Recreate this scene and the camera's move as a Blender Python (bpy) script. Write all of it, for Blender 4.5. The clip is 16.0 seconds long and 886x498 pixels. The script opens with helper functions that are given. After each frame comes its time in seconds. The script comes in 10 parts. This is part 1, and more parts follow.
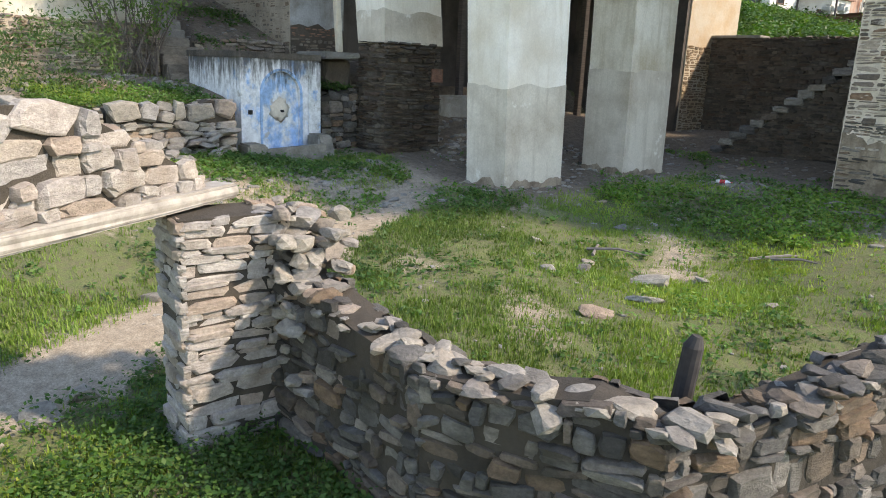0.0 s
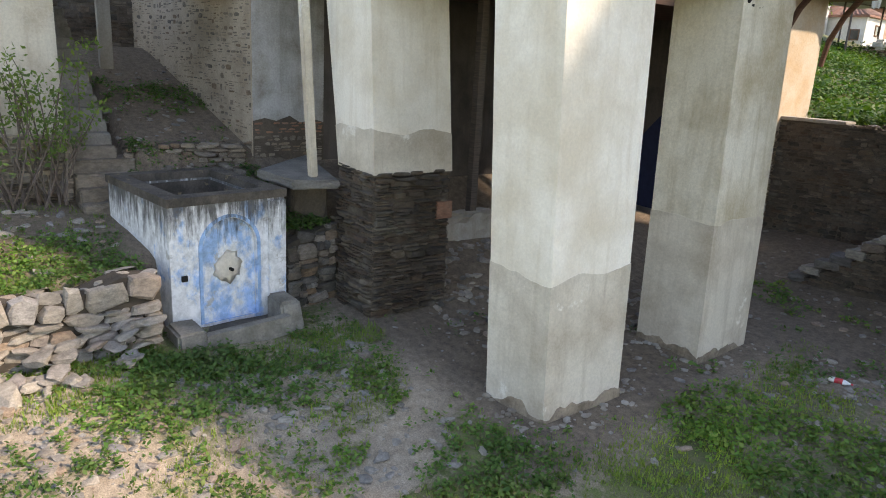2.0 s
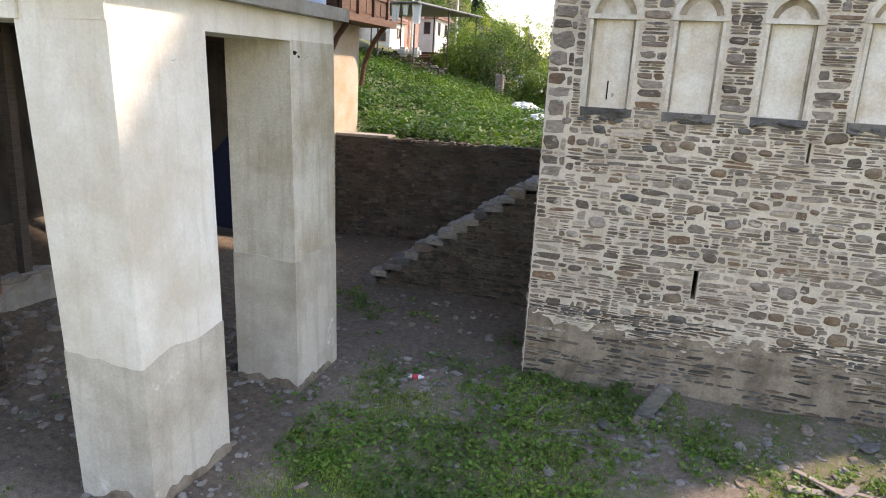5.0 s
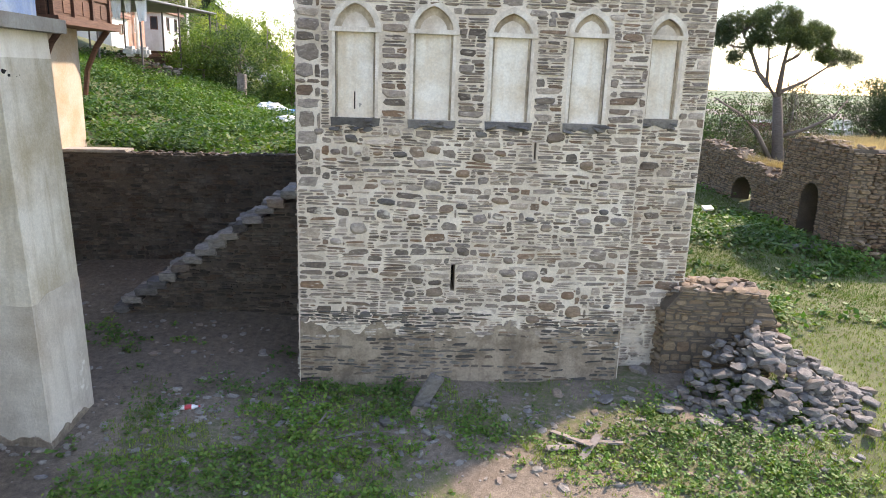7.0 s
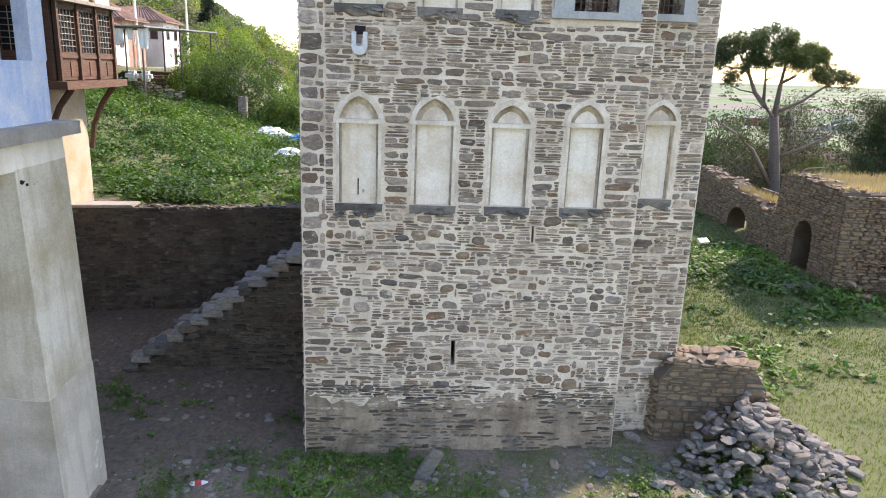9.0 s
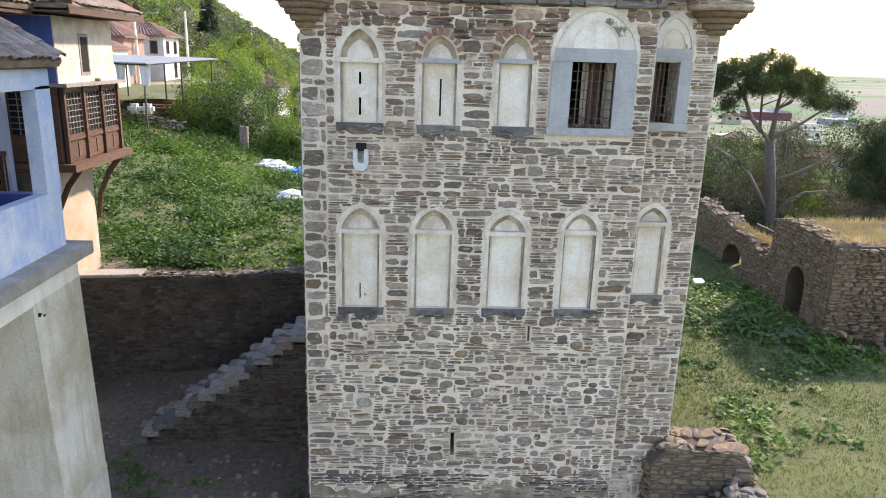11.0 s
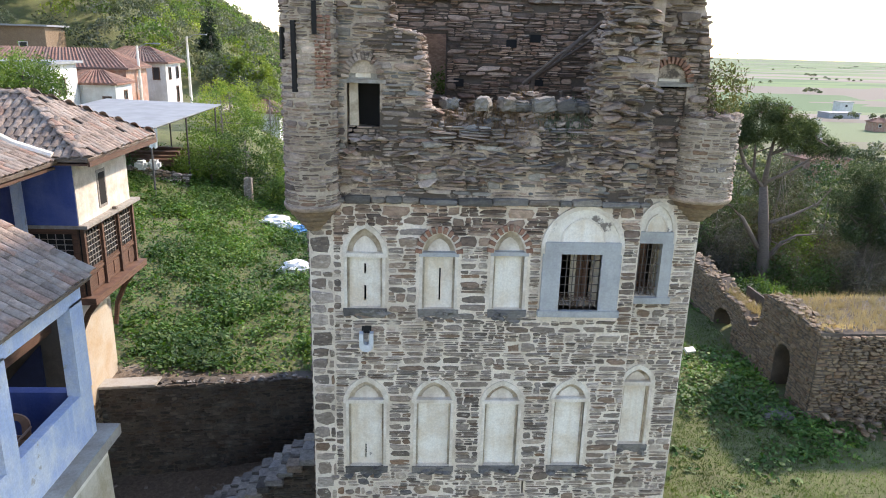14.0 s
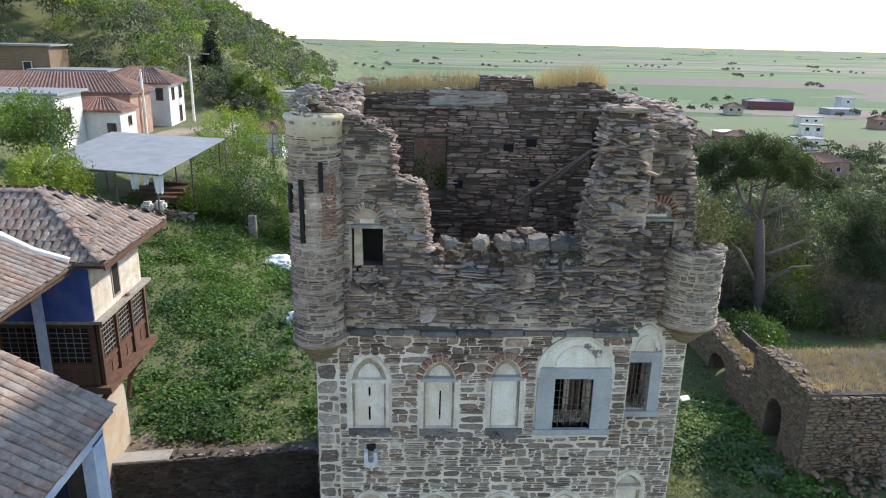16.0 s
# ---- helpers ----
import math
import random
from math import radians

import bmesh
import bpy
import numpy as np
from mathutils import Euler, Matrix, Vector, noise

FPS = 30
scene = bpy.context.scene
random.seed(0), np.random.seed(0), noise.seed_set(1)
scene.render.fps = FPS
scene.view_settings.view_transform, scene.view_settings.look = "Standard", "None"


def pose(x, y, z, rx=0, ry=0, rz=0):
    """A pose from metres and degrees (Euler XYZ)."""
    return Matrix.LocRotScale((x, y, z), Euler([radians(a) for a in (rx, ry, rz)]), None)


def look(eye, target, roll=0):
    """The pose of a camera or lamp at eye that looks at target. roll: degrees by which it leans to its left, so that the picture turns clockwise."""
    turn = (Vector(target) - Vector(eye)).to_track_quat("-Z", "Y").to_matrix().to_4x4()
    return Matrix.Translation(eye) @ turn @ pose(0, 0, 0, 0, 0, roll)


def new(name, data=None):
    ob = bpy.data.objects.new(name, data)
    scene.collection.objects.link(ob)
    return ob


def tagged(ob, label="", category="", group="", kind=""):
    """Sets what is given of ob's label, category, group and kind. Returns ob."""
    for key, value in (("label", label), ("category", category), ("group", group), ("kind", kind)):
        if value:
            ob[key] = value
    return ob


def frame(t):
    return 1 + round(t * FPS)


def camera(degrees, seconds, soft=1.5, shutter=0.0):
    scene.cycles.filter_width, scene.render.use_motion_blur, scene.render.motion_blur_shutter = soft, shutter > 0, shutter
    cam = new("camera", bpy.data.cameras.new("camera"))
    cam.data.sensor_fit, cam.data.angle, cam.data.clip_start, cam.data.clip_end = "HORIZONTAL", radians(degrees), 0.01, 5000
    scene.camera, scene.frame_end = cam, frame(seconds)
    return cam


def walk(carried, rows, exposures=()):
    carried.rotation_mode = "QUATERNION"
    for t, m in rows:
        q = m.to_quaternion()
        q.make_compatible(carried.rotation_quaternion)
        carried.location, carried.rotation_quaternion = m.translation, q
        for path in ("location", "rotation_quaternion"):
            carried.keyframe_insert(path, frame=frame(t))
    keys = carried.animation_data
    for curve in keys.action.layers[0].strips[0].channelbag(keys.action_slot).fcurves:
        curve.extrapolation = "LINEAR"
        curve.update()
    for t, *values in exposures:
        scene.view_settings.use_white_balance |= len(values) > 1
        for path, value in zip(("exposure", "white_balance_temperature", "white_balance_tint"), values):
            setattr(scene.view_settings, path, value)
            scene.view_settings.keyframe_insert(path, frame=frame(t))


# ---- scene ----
cam = camera(65.2, 16.0, soft=1.0)
PATH = [
    (0, (6.125, -14.737, 1.894), (4.591, -13.55, 1.407), 2.5),
    (0.5, (4.875, -13.807, 2.426), (3.34, -12.625, 1.929), 2.6),
    (1, (3.695, -13.053, 3.118), (2.165, -11.87, 2.606), 2.8),
    (1.5, (2.63, -12.408, 3.756), (1.107, -11.219, 3.239), 3.2),
    (2, (2.053, -12.046, 4.344), (0.533, -10.856, 3.822), 3.2),
    (2.5, (1.873, -11.919, 4.991), (0.354, -10.732, 4.458), 3.3),
    (3, (1.818, -11.854, 5.229), (0.3, -10.671, 4.685), 3.3),
    (3.5, (1.851, -11.824, 5.24), (0.386, -10.574, 4.697), 3.3),
    (4, (1.868, -11.888, 5.24), (0.592, -10.443, 4.708), 3.4),
    (4.5, (1.927, -11.946, 5.274), (0.975, -10.265, 4.758), 3.4),
    (5, (1.937, -11.978, 5.27), (1.354, -10.13, 4.775), 3.2),
    (5.2, (1.928, -11.998, 5.27), (1.499, -10.107, 4.782), 3.0),
    (5.7, (1.91, -12.03, 5.27), (1.798, -10.093, 4.783), 2.6),
    (6.2, (1.895, -12.06, 5.3), (1.956, -10.12, 4.815), 2.2),
    (6.7, (1.88, -12.085, 5.43), (1.97, -10.146, 4.945), 2.1),
    (7.3, (1.861, -12.106, 5.77), (1.951, -10.167, 5.287), 2.1),
    (7.5, (1.848, -12.1, 5.919), (1.938, -10.162, 5.433), 2.1),
    (8, (1.821, -12.109, 6.3), (1.912, -10.173, 5.808), 2.1),
    (8.5, (1.812, -12.118, 6.717), (1.904, -10.183, 6.219), 2.1),
    (9, (1.789, -12.114, 7.207), (1.882, -10.181, 6.702), 2.1),
    (11.5, (1.744, -12.016, 9.86), (1.837, -10.091, 9.325), 1.8),
    (12, (1.752, -11.996, 10.465), (1.845, -10.072, 9.924), 1.8),
    (12.5, (1.742, -11.993, 11.04), (1.836, -10.071, 10.493), 1.7),
    (13, (1.705, -11.99, 11.647), (1.798, -10.07, 11.095), 1.7),
    (13.5, (1.675, -11.998, 12.265), (1.768, -10.079, 11.706), 1.6),
    (14, (1.667, -12.022, 12.89), (1.759, -10.105, 12.325), 1.6),
    (14.5, (1.668, -12.02, 13.521), (1.759, -10.105, 12.95), 1.6),
    (15, (1.634, -12.004, 14.197), (1.724, -10.091, 13.621), 1.5),
    (15.5, (1.628, -11.972, 14.873), (1.718, -10.06, 14.29), 1.5),
    (16, (1.633, -11.963, 15.542), (1.721, -10.053, 14.955), 1.4),
]
EXPOSURES = [(0, 1.57, 7700, 14), (0.5, 1.67, 7700, 14), (1.5, 1.62, 8200, 18), (3, 1.66, 8300, 20), (5, 1.74, 8050, 24), (7.5, 1.9, 7600, 23), (9, 1.86, 7500, 23), (11.5, 1.72, 7400, 22), (12.5, 1.66, 7300, 21), (14, 1.66, 7200, 19), (15, 1.6, 7050, 17), (16, 1.27, 6850, 14)]
walk(cam, [(t, look(eye, target, roll)) for t, eye, target, roll in PATH], EXPOSURES)

# ---- world, sun, exposure ----
SUN = Vector((1.0, 0.80, 1.0)).normalized()
world = bpy.data.worlds.new("sky")
scene.world = world
world.use_nodes = True
wn = world.node_tree.nodes
sky = wn.new("ShaderNodeTexSky")
sky.sky_type, sky.sun_disc = "NISHITA", False
sky.sun_elevation = math.asin(SUN.z)
sky.sun_rotation = math.atan2(SUN.x, SUN.y)
sky.air_density, sky.dust_density, sky.ozone_density = 1.0, 0.2, 1.4
wn["Background"].inputs["Strength"].default_value = 0.15
world.node_tree.links.new(sky.outputs[0], wn["Background"].inputs["Color"])
sun_data = bpy.data.lights.new("sun", "SUN")
sun_data.energy, sun_data.angle, sun_data.color = 2.1, radians(3.0), (1.0, 0.94, 0.84)
sun = new("sun", sun_data)
sun.matrix_world = look(SUN * 60, (0, 0, 0))


# ---- materials ----
def mat_start(name):
    m = bpy.data.materials.new(name)
    m.use_nodes = True
    nt = m.node_tree
    return m, nt, nt.nodes["Principled BSDF"]


def add(nt, kind, **sets):
    n = nt.nodes.new(kind)
    for k, v in sets.items():
        if k == "op":
            n.operation = v
        elif k == "blend":
            n.data_type, n.blend_type = "RGBA", v
    return n


def noise_node(nt, scale, detail=6.0, rough=0.55, stretch=(1, 1, 1)):
    geo = nt.nodes.new("ShaderNodeNewGeometry")
    mp = nt.nodes.new("ShaderNodeMapping")
    mp.inputs["Scale"].default_value = stretch
    nt.links.new(geo.outputs["Position"], mp.inputs["Vector"])
    n = nt.nodes.new("ShaderNodeTexNoise")
    n.inputs["Scale"].default_value, n.inputs["Detail"].default_value = scale, detail
    n.inputs["Roughness"].default_value = rough
    nt.links.new(mp.outputs["Vector"], n.inputs["Vector"])
    return n.outputs["Fac"]


def ramp(nt, fac, stops, constant=False):
    r = nt.nodes.new("ShaderNodeValToRGB")
    cr = r.color_ramp
    if constant:
        cr.interpolation = "CONSTANT"
    while len(cr.elements) < len(stops):
        cr.elements.new(0.5)
    for e, (p, c) in zip(cr.elements, stops):
        e.position = p
        e.color = (*c, 1) if len(c) == 3 else c
    nt.links.new(fac, r.inputs["Fac"])
    return r.outputs["Color"]


def grey(v):
    return (v, v, v)


def mix(nt, fac, a, b, blend="MIX"):
    n = nt.nodes.new("ShaderNodeMix")
    n.data_type, n.blend_type = "RGBA", blend
    for sock, val in ((n.inputs["Factor"], fac), (n.inputs["A"], a), (n.inputs["B"], b)):
        if isinstance(val, bpy.types.NodeSocket):
            nt.links.new(val, sock)
        elif isinstance(val, (int, float)):
            sock.default_value = val
        else:
            sock.default_value = (*val, 1)
    return n.outputs["Result"]


def bump(nt, bsdf, height, strength=0.5, distance=0.02):
    b = nt.nodes.new("ShaderNodeBump")
    b.inputs["Strength"].default_value, b.inputs["Distance"].default_value = strength, distance
    nt.links.new(height, b.inputs["Height"])
    nt.links.new(b.outputs["Normal"], bsdf.inputs["Normal"])


def piece_random(nt):
    """A random number for each piece, whether an object of its own or an island."""
    oi = nt.nodes.new("ShaderNodeObjectInfo")
    ge = nt.nodes.new("ShaderNodeNewGeometry")
    s = nt.nodes.new("ShaderNodeMath")
    s.operation = "ADD"
    nt.links.new(oi.outputs["Random"], s.inputs[0])
    nt.links.new(ge.outputs["Random Per Island"], s.inputs[1])
    f = nt.nodes.new("ShaderNodeMath")
    f.operation = "FRACT"
    nt.links.new(s.outputs[0], f.inputs[0])
    return f.outputs[0]


def stone_mat(name, cols, grain=9.0, stain=(0.45, 1.25), blotch=0.5, blotch_col=(0.35, 0.33, 0.27), rough=0.85, bmp=0.9, lime=None, broad=None):
    """Stones whose colour varies from piece to piece, with grain, lichen blotches and fine relief."""
    m, nt, b = mat_start(name)
    r = piece_random(nt)
    base = ramp(nt, r, [((i + 0.5) / len(cols), c) for i, c in enumerate(cols)])
    g = noise_node(nt, grain, 9, 0.65, (1, 1, 2.2))
    base = mix(nt, 1.0, base, ramp(nt, g, [(0.25, grey(stain[0])), (0.75, grey(stain[1]))]), "MULTIPLY")
    g2 = noise_node(nt, 48, 6, 0.75)
    base = mix(nt, 1.0, base, ramp(nt, g2, [(0.3, grey(0.72)), (0.7, grey(1.22))]), "MULTIPLY")
    bl = noise_node(nt, 2.3, 5, 0.6)
    base = mix(nt, ramp(nt, bl, [(0.5, grey(0)), (0.72, grey(blotch))]), base, blotch_col)
    if broad:
        # whole stretches of the wall darker or paler at random
        bn = noise_node(nt, 0.75, 7, 0.62, (1, 1, 1.3))
        base = mix(nt, 1.0, base, ramp(nt, bn, [(0.36, grey(broad[0])), (0.64, grey(broad[1]))]), "MULTIPLY")
    if lime:
        # lime pointing smeared over the stones, most of it near the foot of the wall
        geo = nt.nodes.new("ShaderNodeNewGeometry")
        sep = nt.nodes.new("ShaderNodeSeparateXYZ")
        nt.links.new(geo.outputs["Position"], sep.inputs[0])
        mr = nt.nodes.new("ShaderNodeMapRange")
        mr.inputs["From Min"].default_value, mr.inputs["From Max"].default_value = 0.3, 1.9
        mr.inputs["To Min"].default_value, mr.inputs["To Max"].default_value = 0.17, 0.0
        nt.links.new(sep.outputs["Z"], mr.inputs["Value"])
        ad = nt.nodes.new("ShaderNodeMath")
        nt.links.new(noise_node(nt, 1.7, 9, 0.68, (1, 1, 1.6)), ad.inputs[0])
        nt.links.new(mr.outputs[0], ad.inputs[1])
        base = mix(nt, ramp(nt, ad.outputs[0], [(0.60, grey(0)), (0.68, grey(0.75))]), base, lime)
        smear = noise_node(nt, 7.5, 7, 0.7, (0.7, 0.7, 2.4))
        base = mix(nt, ramp(nt, smear, [(0.57, grey(0)), (0.66, grey(0.7))]), base, lime)
        broad = noise_node(nt, 0.55, 6, 0.6, (1, 1, 0.5))
        base = mix(nt, 1.0, base, ramp(nt, broad, [(0.36, grey(0.68)), (0.62, grey(1.12))]), "MULTIPLY")
        rust = noise_node(nt, 0.8, 6, 0.6, (1, 1, 0.6))
        base = mix(nt, ramp(nt, rust, [(0.58, grey(0)), (0.74, grey(0.4))]), base, mix(nt, 1.0, base, (0.68, 0.52, 0.40), "MULTIPLY"))
    nt.links.new(base, b.inputs["Base Color"])
    b.inputs["Roughness"].default_value = rough
    bump(nt, b, noise_node(nt, 34, 7, 0.7, (1, 1, 2.0)), bmp, 0.02)
    return m


def plaster_mat(name, base, stain, amount=0.6, scale=0.9, streak=True, rough=0.8, bmp=0.3, fine=(0.82, 1.08), patch=None, crack=0.0):
    """Plaster, paint or render with stains, vertical streaks and a fine tooth; patch: (colour, threshold, scale) where a coat has come off."""
    m, nt, b = mat_start(name)
    s1 = noise_node(nt, scale, 8, 0.62)
    col = mix(nt, ramp(nt, s1, [(0.42, grey(0)), (0.64, grey(amount))]), base, stain)
    if streak:
        s2 = noise_node(nt, 2.6, 6, 0.6, (2.2, 2.2, 0.22))
        col = mix(nt, ramp(nt, s2, [(0.5, grey(0)), (0.75, grey(amount * 0.7))]), col, stain)
    if patch:
        s3 = noise_node(nt, patch[2], 9, 0.65)
        col = mix(nt, ramp(nt, s3, [(patch[1], grey(0)), (patch[1] + 0.035, grey(1))]), col, patch[0])
    if crack:
        c1 = noise_node(nt, 1.1, 5, 0.6, (1, 1, 0.8))
        line = ramp(nt, c1, [(0.492, grey(0)), (0.5, grey(1)), (0.508, grey(0))])
        area = ramp(nt, noise_node(nt, 0.7, 2), [(0.5, grey(0)), (0.62, grey(crack))])
        col = mix(nt, mix(nt, 1.0, line, area, "MULTIPLY"), col, (0.12, 0.10, 0.08))
    f = noise_node(nt, 26, 6, 0.7)
    col = mix(nt, 1.0, col, ramp(nt, f, [(0.3, grey(fine[0])), (0.7, grey(fine[1]))]), "MULTIPLY")
    nt.links.new(col, b.inputs["Base Color"])
    b.inputs["Roughness"].default_value = rough
    pit = noise_node(nt, 60, 3, 0.6)
    col2 = mix(nt, ramp(nt, pit, [(0.68, grey(0)), (0.74, grey(0.45))]), col, stain)
    nt.links.new(col2, b.inputs["Base Color"])
    bump(nt, b, noise_node(nt, 14, 10, 0.75), min(1.0, bmp * 2), 0.02)
    return m


def leaf_mat(name, cols, rough=0.6):
    m, nt, b = mat_start(name)
    r = piece_random(nt)
    base = ramp(nt, r, [((i + 0.5) / len(cols), c) for i, c in enumerate(cols)])
    n = noise_node(nt, 0.6, 4)
    base = mix(nt, 1.0, base, ramp(nt, n, [(0.3, grey(0.7)), (0.7, grey(1.25))]), "MULTIPLY")
    big = noise_node(nt, 0.13, 3)
    base = mix(nt, 1.0, base, ramp(nt, big, [(0.36, (0.62, 0.66, 0.7)), (0.5, grey(1.0)), (0.64, (1.65, 1.45, 1.1))]), "MULTIPLY")
    nt.links.new(base, b.inputs["Base Color"])
    b.inputs["Roughness"].default_value = rough
    tr = nt.nodes.new("ShaderNodeBsdfTranslucent")
    nt.links.new(mix(nt, 1.0, base, (1.0, 1.15, 0.5), "MULTIPLY"), tr.inputs["Color"])
    ms = nt.nodes.new("ShaderNodeMixShader")
    ms.inputs[0].default_value = 0.35
    nt.links.new(b.outputs[0], ms.inputs[1])
    nt.links.new(tr.outputs[0], ms.inputs[2])
    nt.links.new(ms.outputs[0], nt.nodes["Material Output"].inputs["Surface"])
    return m


def wood_mat(name, a, c, rough=0.75, along=(1, 1, 14)):
    m, nt, b = mat_start(name)
    g = noise_node(nt, 3.0, 8, 0.65, along)
    col = ramp(nt, g, [(0.3, a), (0.7, c)])
    r = piece_random(nt)
    col = mix(nt, 1.0, col, ramp(nt, r, [(0.0, grey(0.75)), (1.0, grey(1.2))]), "MULTIPLY")
    nt.links.new(col, b.inputs["Base Color"])
    b.inputs["Roughness"].default_value = rough
    bump(nt, b, g, 0.4, 0.01)
    return m


def plain_mat(name, col, rough=0.6, metal=0.0, vary=0.15, scale=8):
    m, nt, b = mat_start(name)
    g = noise_node(nt, scale, 6)
    c = mix(nt, 1.0, col, ramp(nt, g, [(0.3, grey(1 - vary)), (0.7, grey(1 + vary))]), "MULTIPLY")
    nt.links.new(c, b.inputs["Base Color"])
    b.inputs["Roughness"].default_value, b.inputs["Metallic"].default_value = rough, metal
    return m


SLATE = [(0.205, 0.162, 0.129), (0.353, 0.282, 0.226), (0.407, 0.326, 0.256), (0.246, 0.205, 0.176), (0.594, 0.480, 0.375), (0.152, 0.122, 0.098), (0.350, 0.255, 0.185), (0.676, 0.553, 0.443), (0.304, 0.255, 0.222), (0.323, 0.196, 0.120), (0.231, 0.173, 0.134), (0.512, 0.425, 0.356)]
M_TOWER = stone_mat("slate_rubble", SLATE, blotch=0.25, lime=(0.78, 0.69, 0.57))
M_TOWER_TOP = stone_mat("weathered_slate", [(0.13, 0.094, 0.074), (0.31, 0.225, 0.17), (0.20, 0.147, 0.115), (0.43, 0.325, 0.25), (0.29, 0.172, 0.115), (0.53, 0.42, 0.335), (0.24, 0.185, 0.152), (0.36, 0.288, 0.242)], blotch=0.35, blotch_col=(0.43, 0.35, 0.285), lime=(0.50, 0.415, 0.325), broad=(0.72, 1.48))
M_INNER = stone_mat("dark_brown_slate", [(0.10, 0.071, 0.055), (0.28, 0.19, 0.138), (0.16, 0.115, 0.09), (0.40, 0.282, 0.205), (0.25, 0.147, 0.10), (0.46, 0.35, 0.268)], blotch=0.5, blotch_col=(0.30, 0.235, 0.185), broad=(0.6, 1.75))
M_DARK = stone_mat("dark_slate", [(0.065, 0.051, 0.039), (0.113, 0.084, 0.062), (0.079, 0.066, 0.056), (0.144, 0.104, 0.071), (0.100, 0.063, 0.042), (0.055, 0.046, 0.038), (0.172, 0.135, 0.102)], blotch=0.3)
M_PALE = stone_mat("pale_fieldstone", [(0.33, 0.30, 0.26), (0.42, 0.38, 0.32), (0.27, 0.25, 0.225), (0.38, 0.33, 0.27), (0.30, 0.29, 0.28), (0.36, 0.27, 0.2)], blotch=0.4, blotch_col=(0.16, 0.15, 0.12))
M_BOULDER = stone_mat("brown_boulder", [(0.30, 0.20, 0.135), (0.22, 0.17, 0.13), (0.38, 0.26, 0.17), (0.16, 0.14, 0.125)], blotch=0.3)
M_HEAP = stone_mat("fallen_slate", [(0.11, 0.10, 0.09), (0.18, 0.165, 0.148), (0.25, 0.225, 0.195), (0.145, 0.138, 0.135), (0.31, 0.28, 0.24), (0.21, 0.165, 0.13)], blotch=0.3)
# slate and moss, darkened to paint the shaded face of the near wall
M_NEAR = stone_mat("shaded_mossy_slate", [(0.07, 0.063, 0.055), (0.13, 0.118, 0.105), (0.20, 0.185, 0.165), (0.095, 0.092, 0.09), (0.16, 0.118, 0.085), (0.29, 0.265, 0.235), (0.21, 0.14, 0.09)], blotch=0.8, blotch_col=(0.04, 0.038, 0.026), stain=(0.4, 1.3), bmp=1.0)
M_FLANK = stone_mat("warm_rubble", [(0.22, 0.18, 0.14), (0.28, 0.235, 0.185), (0.15, 0.13, 0.115), (0.33, 0.28, 0.22), (0.25, 0.175, 0.12)], blotch=0.4, blotch_col=(0.38, 0.33, 0.27))
M_CREAM = plaster_mat("cracked_cream_plaster", (0.60, 0.555, 0.46), (0.38, 0.32, 0.24), 0.8, 1.1, True, 0.85, 0.4, (0.85, 1.08), patch=((0.24, 0.22, 0.195), 0.60, 1.3))
M_GAP = plaster_mat("dark_earth_filling", (0.07, 0.058, 0.045), (0.035, 0.03, 0.024), 0.8, 3.0, False, 1.0, 0.6)
M_TAN = stone_mat("tan_rubble", [(0.248, 0.172, 0.105), (0.320, 0.228, 0.140), (0.180, 0.132, 0.090), (0.272, 0.200, 0.129), (0.224, 0.140, 0.082)], blotch=0.3, blotch_col=(0.33, 0.26, 0.17))
M_MORTAR = plaster_mat("lime_mortar", (0.80, 0.705, 0.585), (0.52, 0.43, 0.33), 0.8, 1.4, False, 0.95, 0.6, (0.75, 1.1))
M_MORTAR_DARK = plaster_mat("earth_mortar", (0.13, 0.105, 0.08), (0.07, 0.056, 0.045), 0.8, 1.4, False, 0.95, 0.6, (0.7, 1.15))
M_CEMENT = plaster_mat("cement_plaster", (0.90, 0.85, 0.755), (0.62, 0.53, 0.39), 0.65, 0.6, True, 0.85, 0.22, (0.9, 1.05))
M_CEMENT_LOW = plaster_mat("grey_cement_base", (0.40, 0.375, 0.33), (0.25, 0.205, 0.155), 0.85, 1.1, True, 0.9, 0.4)
M_CEMENT_OLD = plaster_mat("stained_olive_plaster", (0.76, 0.705, 0.59), (0.44, 0.36, 0.225), 0.95, 0.6, True, 0.85, 0.3)
M_PILLAR_FOOT = plaster_mat("damp_grey_plaster", (0.69, 0.63, 0.53), (0.44, 0.37, 0.28), 0.85, 0.9, True, 0.9, 0.35, (0.85, 1.08), patch=((0.80, 0.76, 0.68), 0.62, 1.1))
M_MORTAR_TAN = plaster_mat("tan_lime_mortar", (0.50, 0.42, 0.33), (0.33, 0.265, 0.195), 0.8, 1.4, False, 0.95, 0.6, (0.75, 1.1))
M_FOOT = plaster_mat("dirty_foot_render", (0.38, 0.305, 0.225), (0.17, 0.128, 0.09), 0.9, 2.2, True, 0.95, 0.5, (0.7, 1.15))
M_PEEL = plaster_mat("peeling_white_plaster", (0.80, 0.755, 0.67), (0.58, 0.50, 0.39), 0.7, 2.0, True, 0.85, 0.4, (0.85, 1.08), patch=((0.20, 0.17, 0.145), 0.57, 2.1))
M_TYMP = plaster_mat("brown_stained_plaster", (0.58, 0.49, 0.37), (0.28, 0.21, 0.14), 0.9, 3.0, True, 0.9, 0.4)
M_MORTAR_TOP = plaster_mat("weathered_mortar", (0.56, 0.455, 0.35), (0.24, 0.18, 0.14), 0.9, 1.6, False, 0.95, 0.6, (0.7, 1.15), patch=((0.10, 0.078, 0.06), 0.50, 1.1))
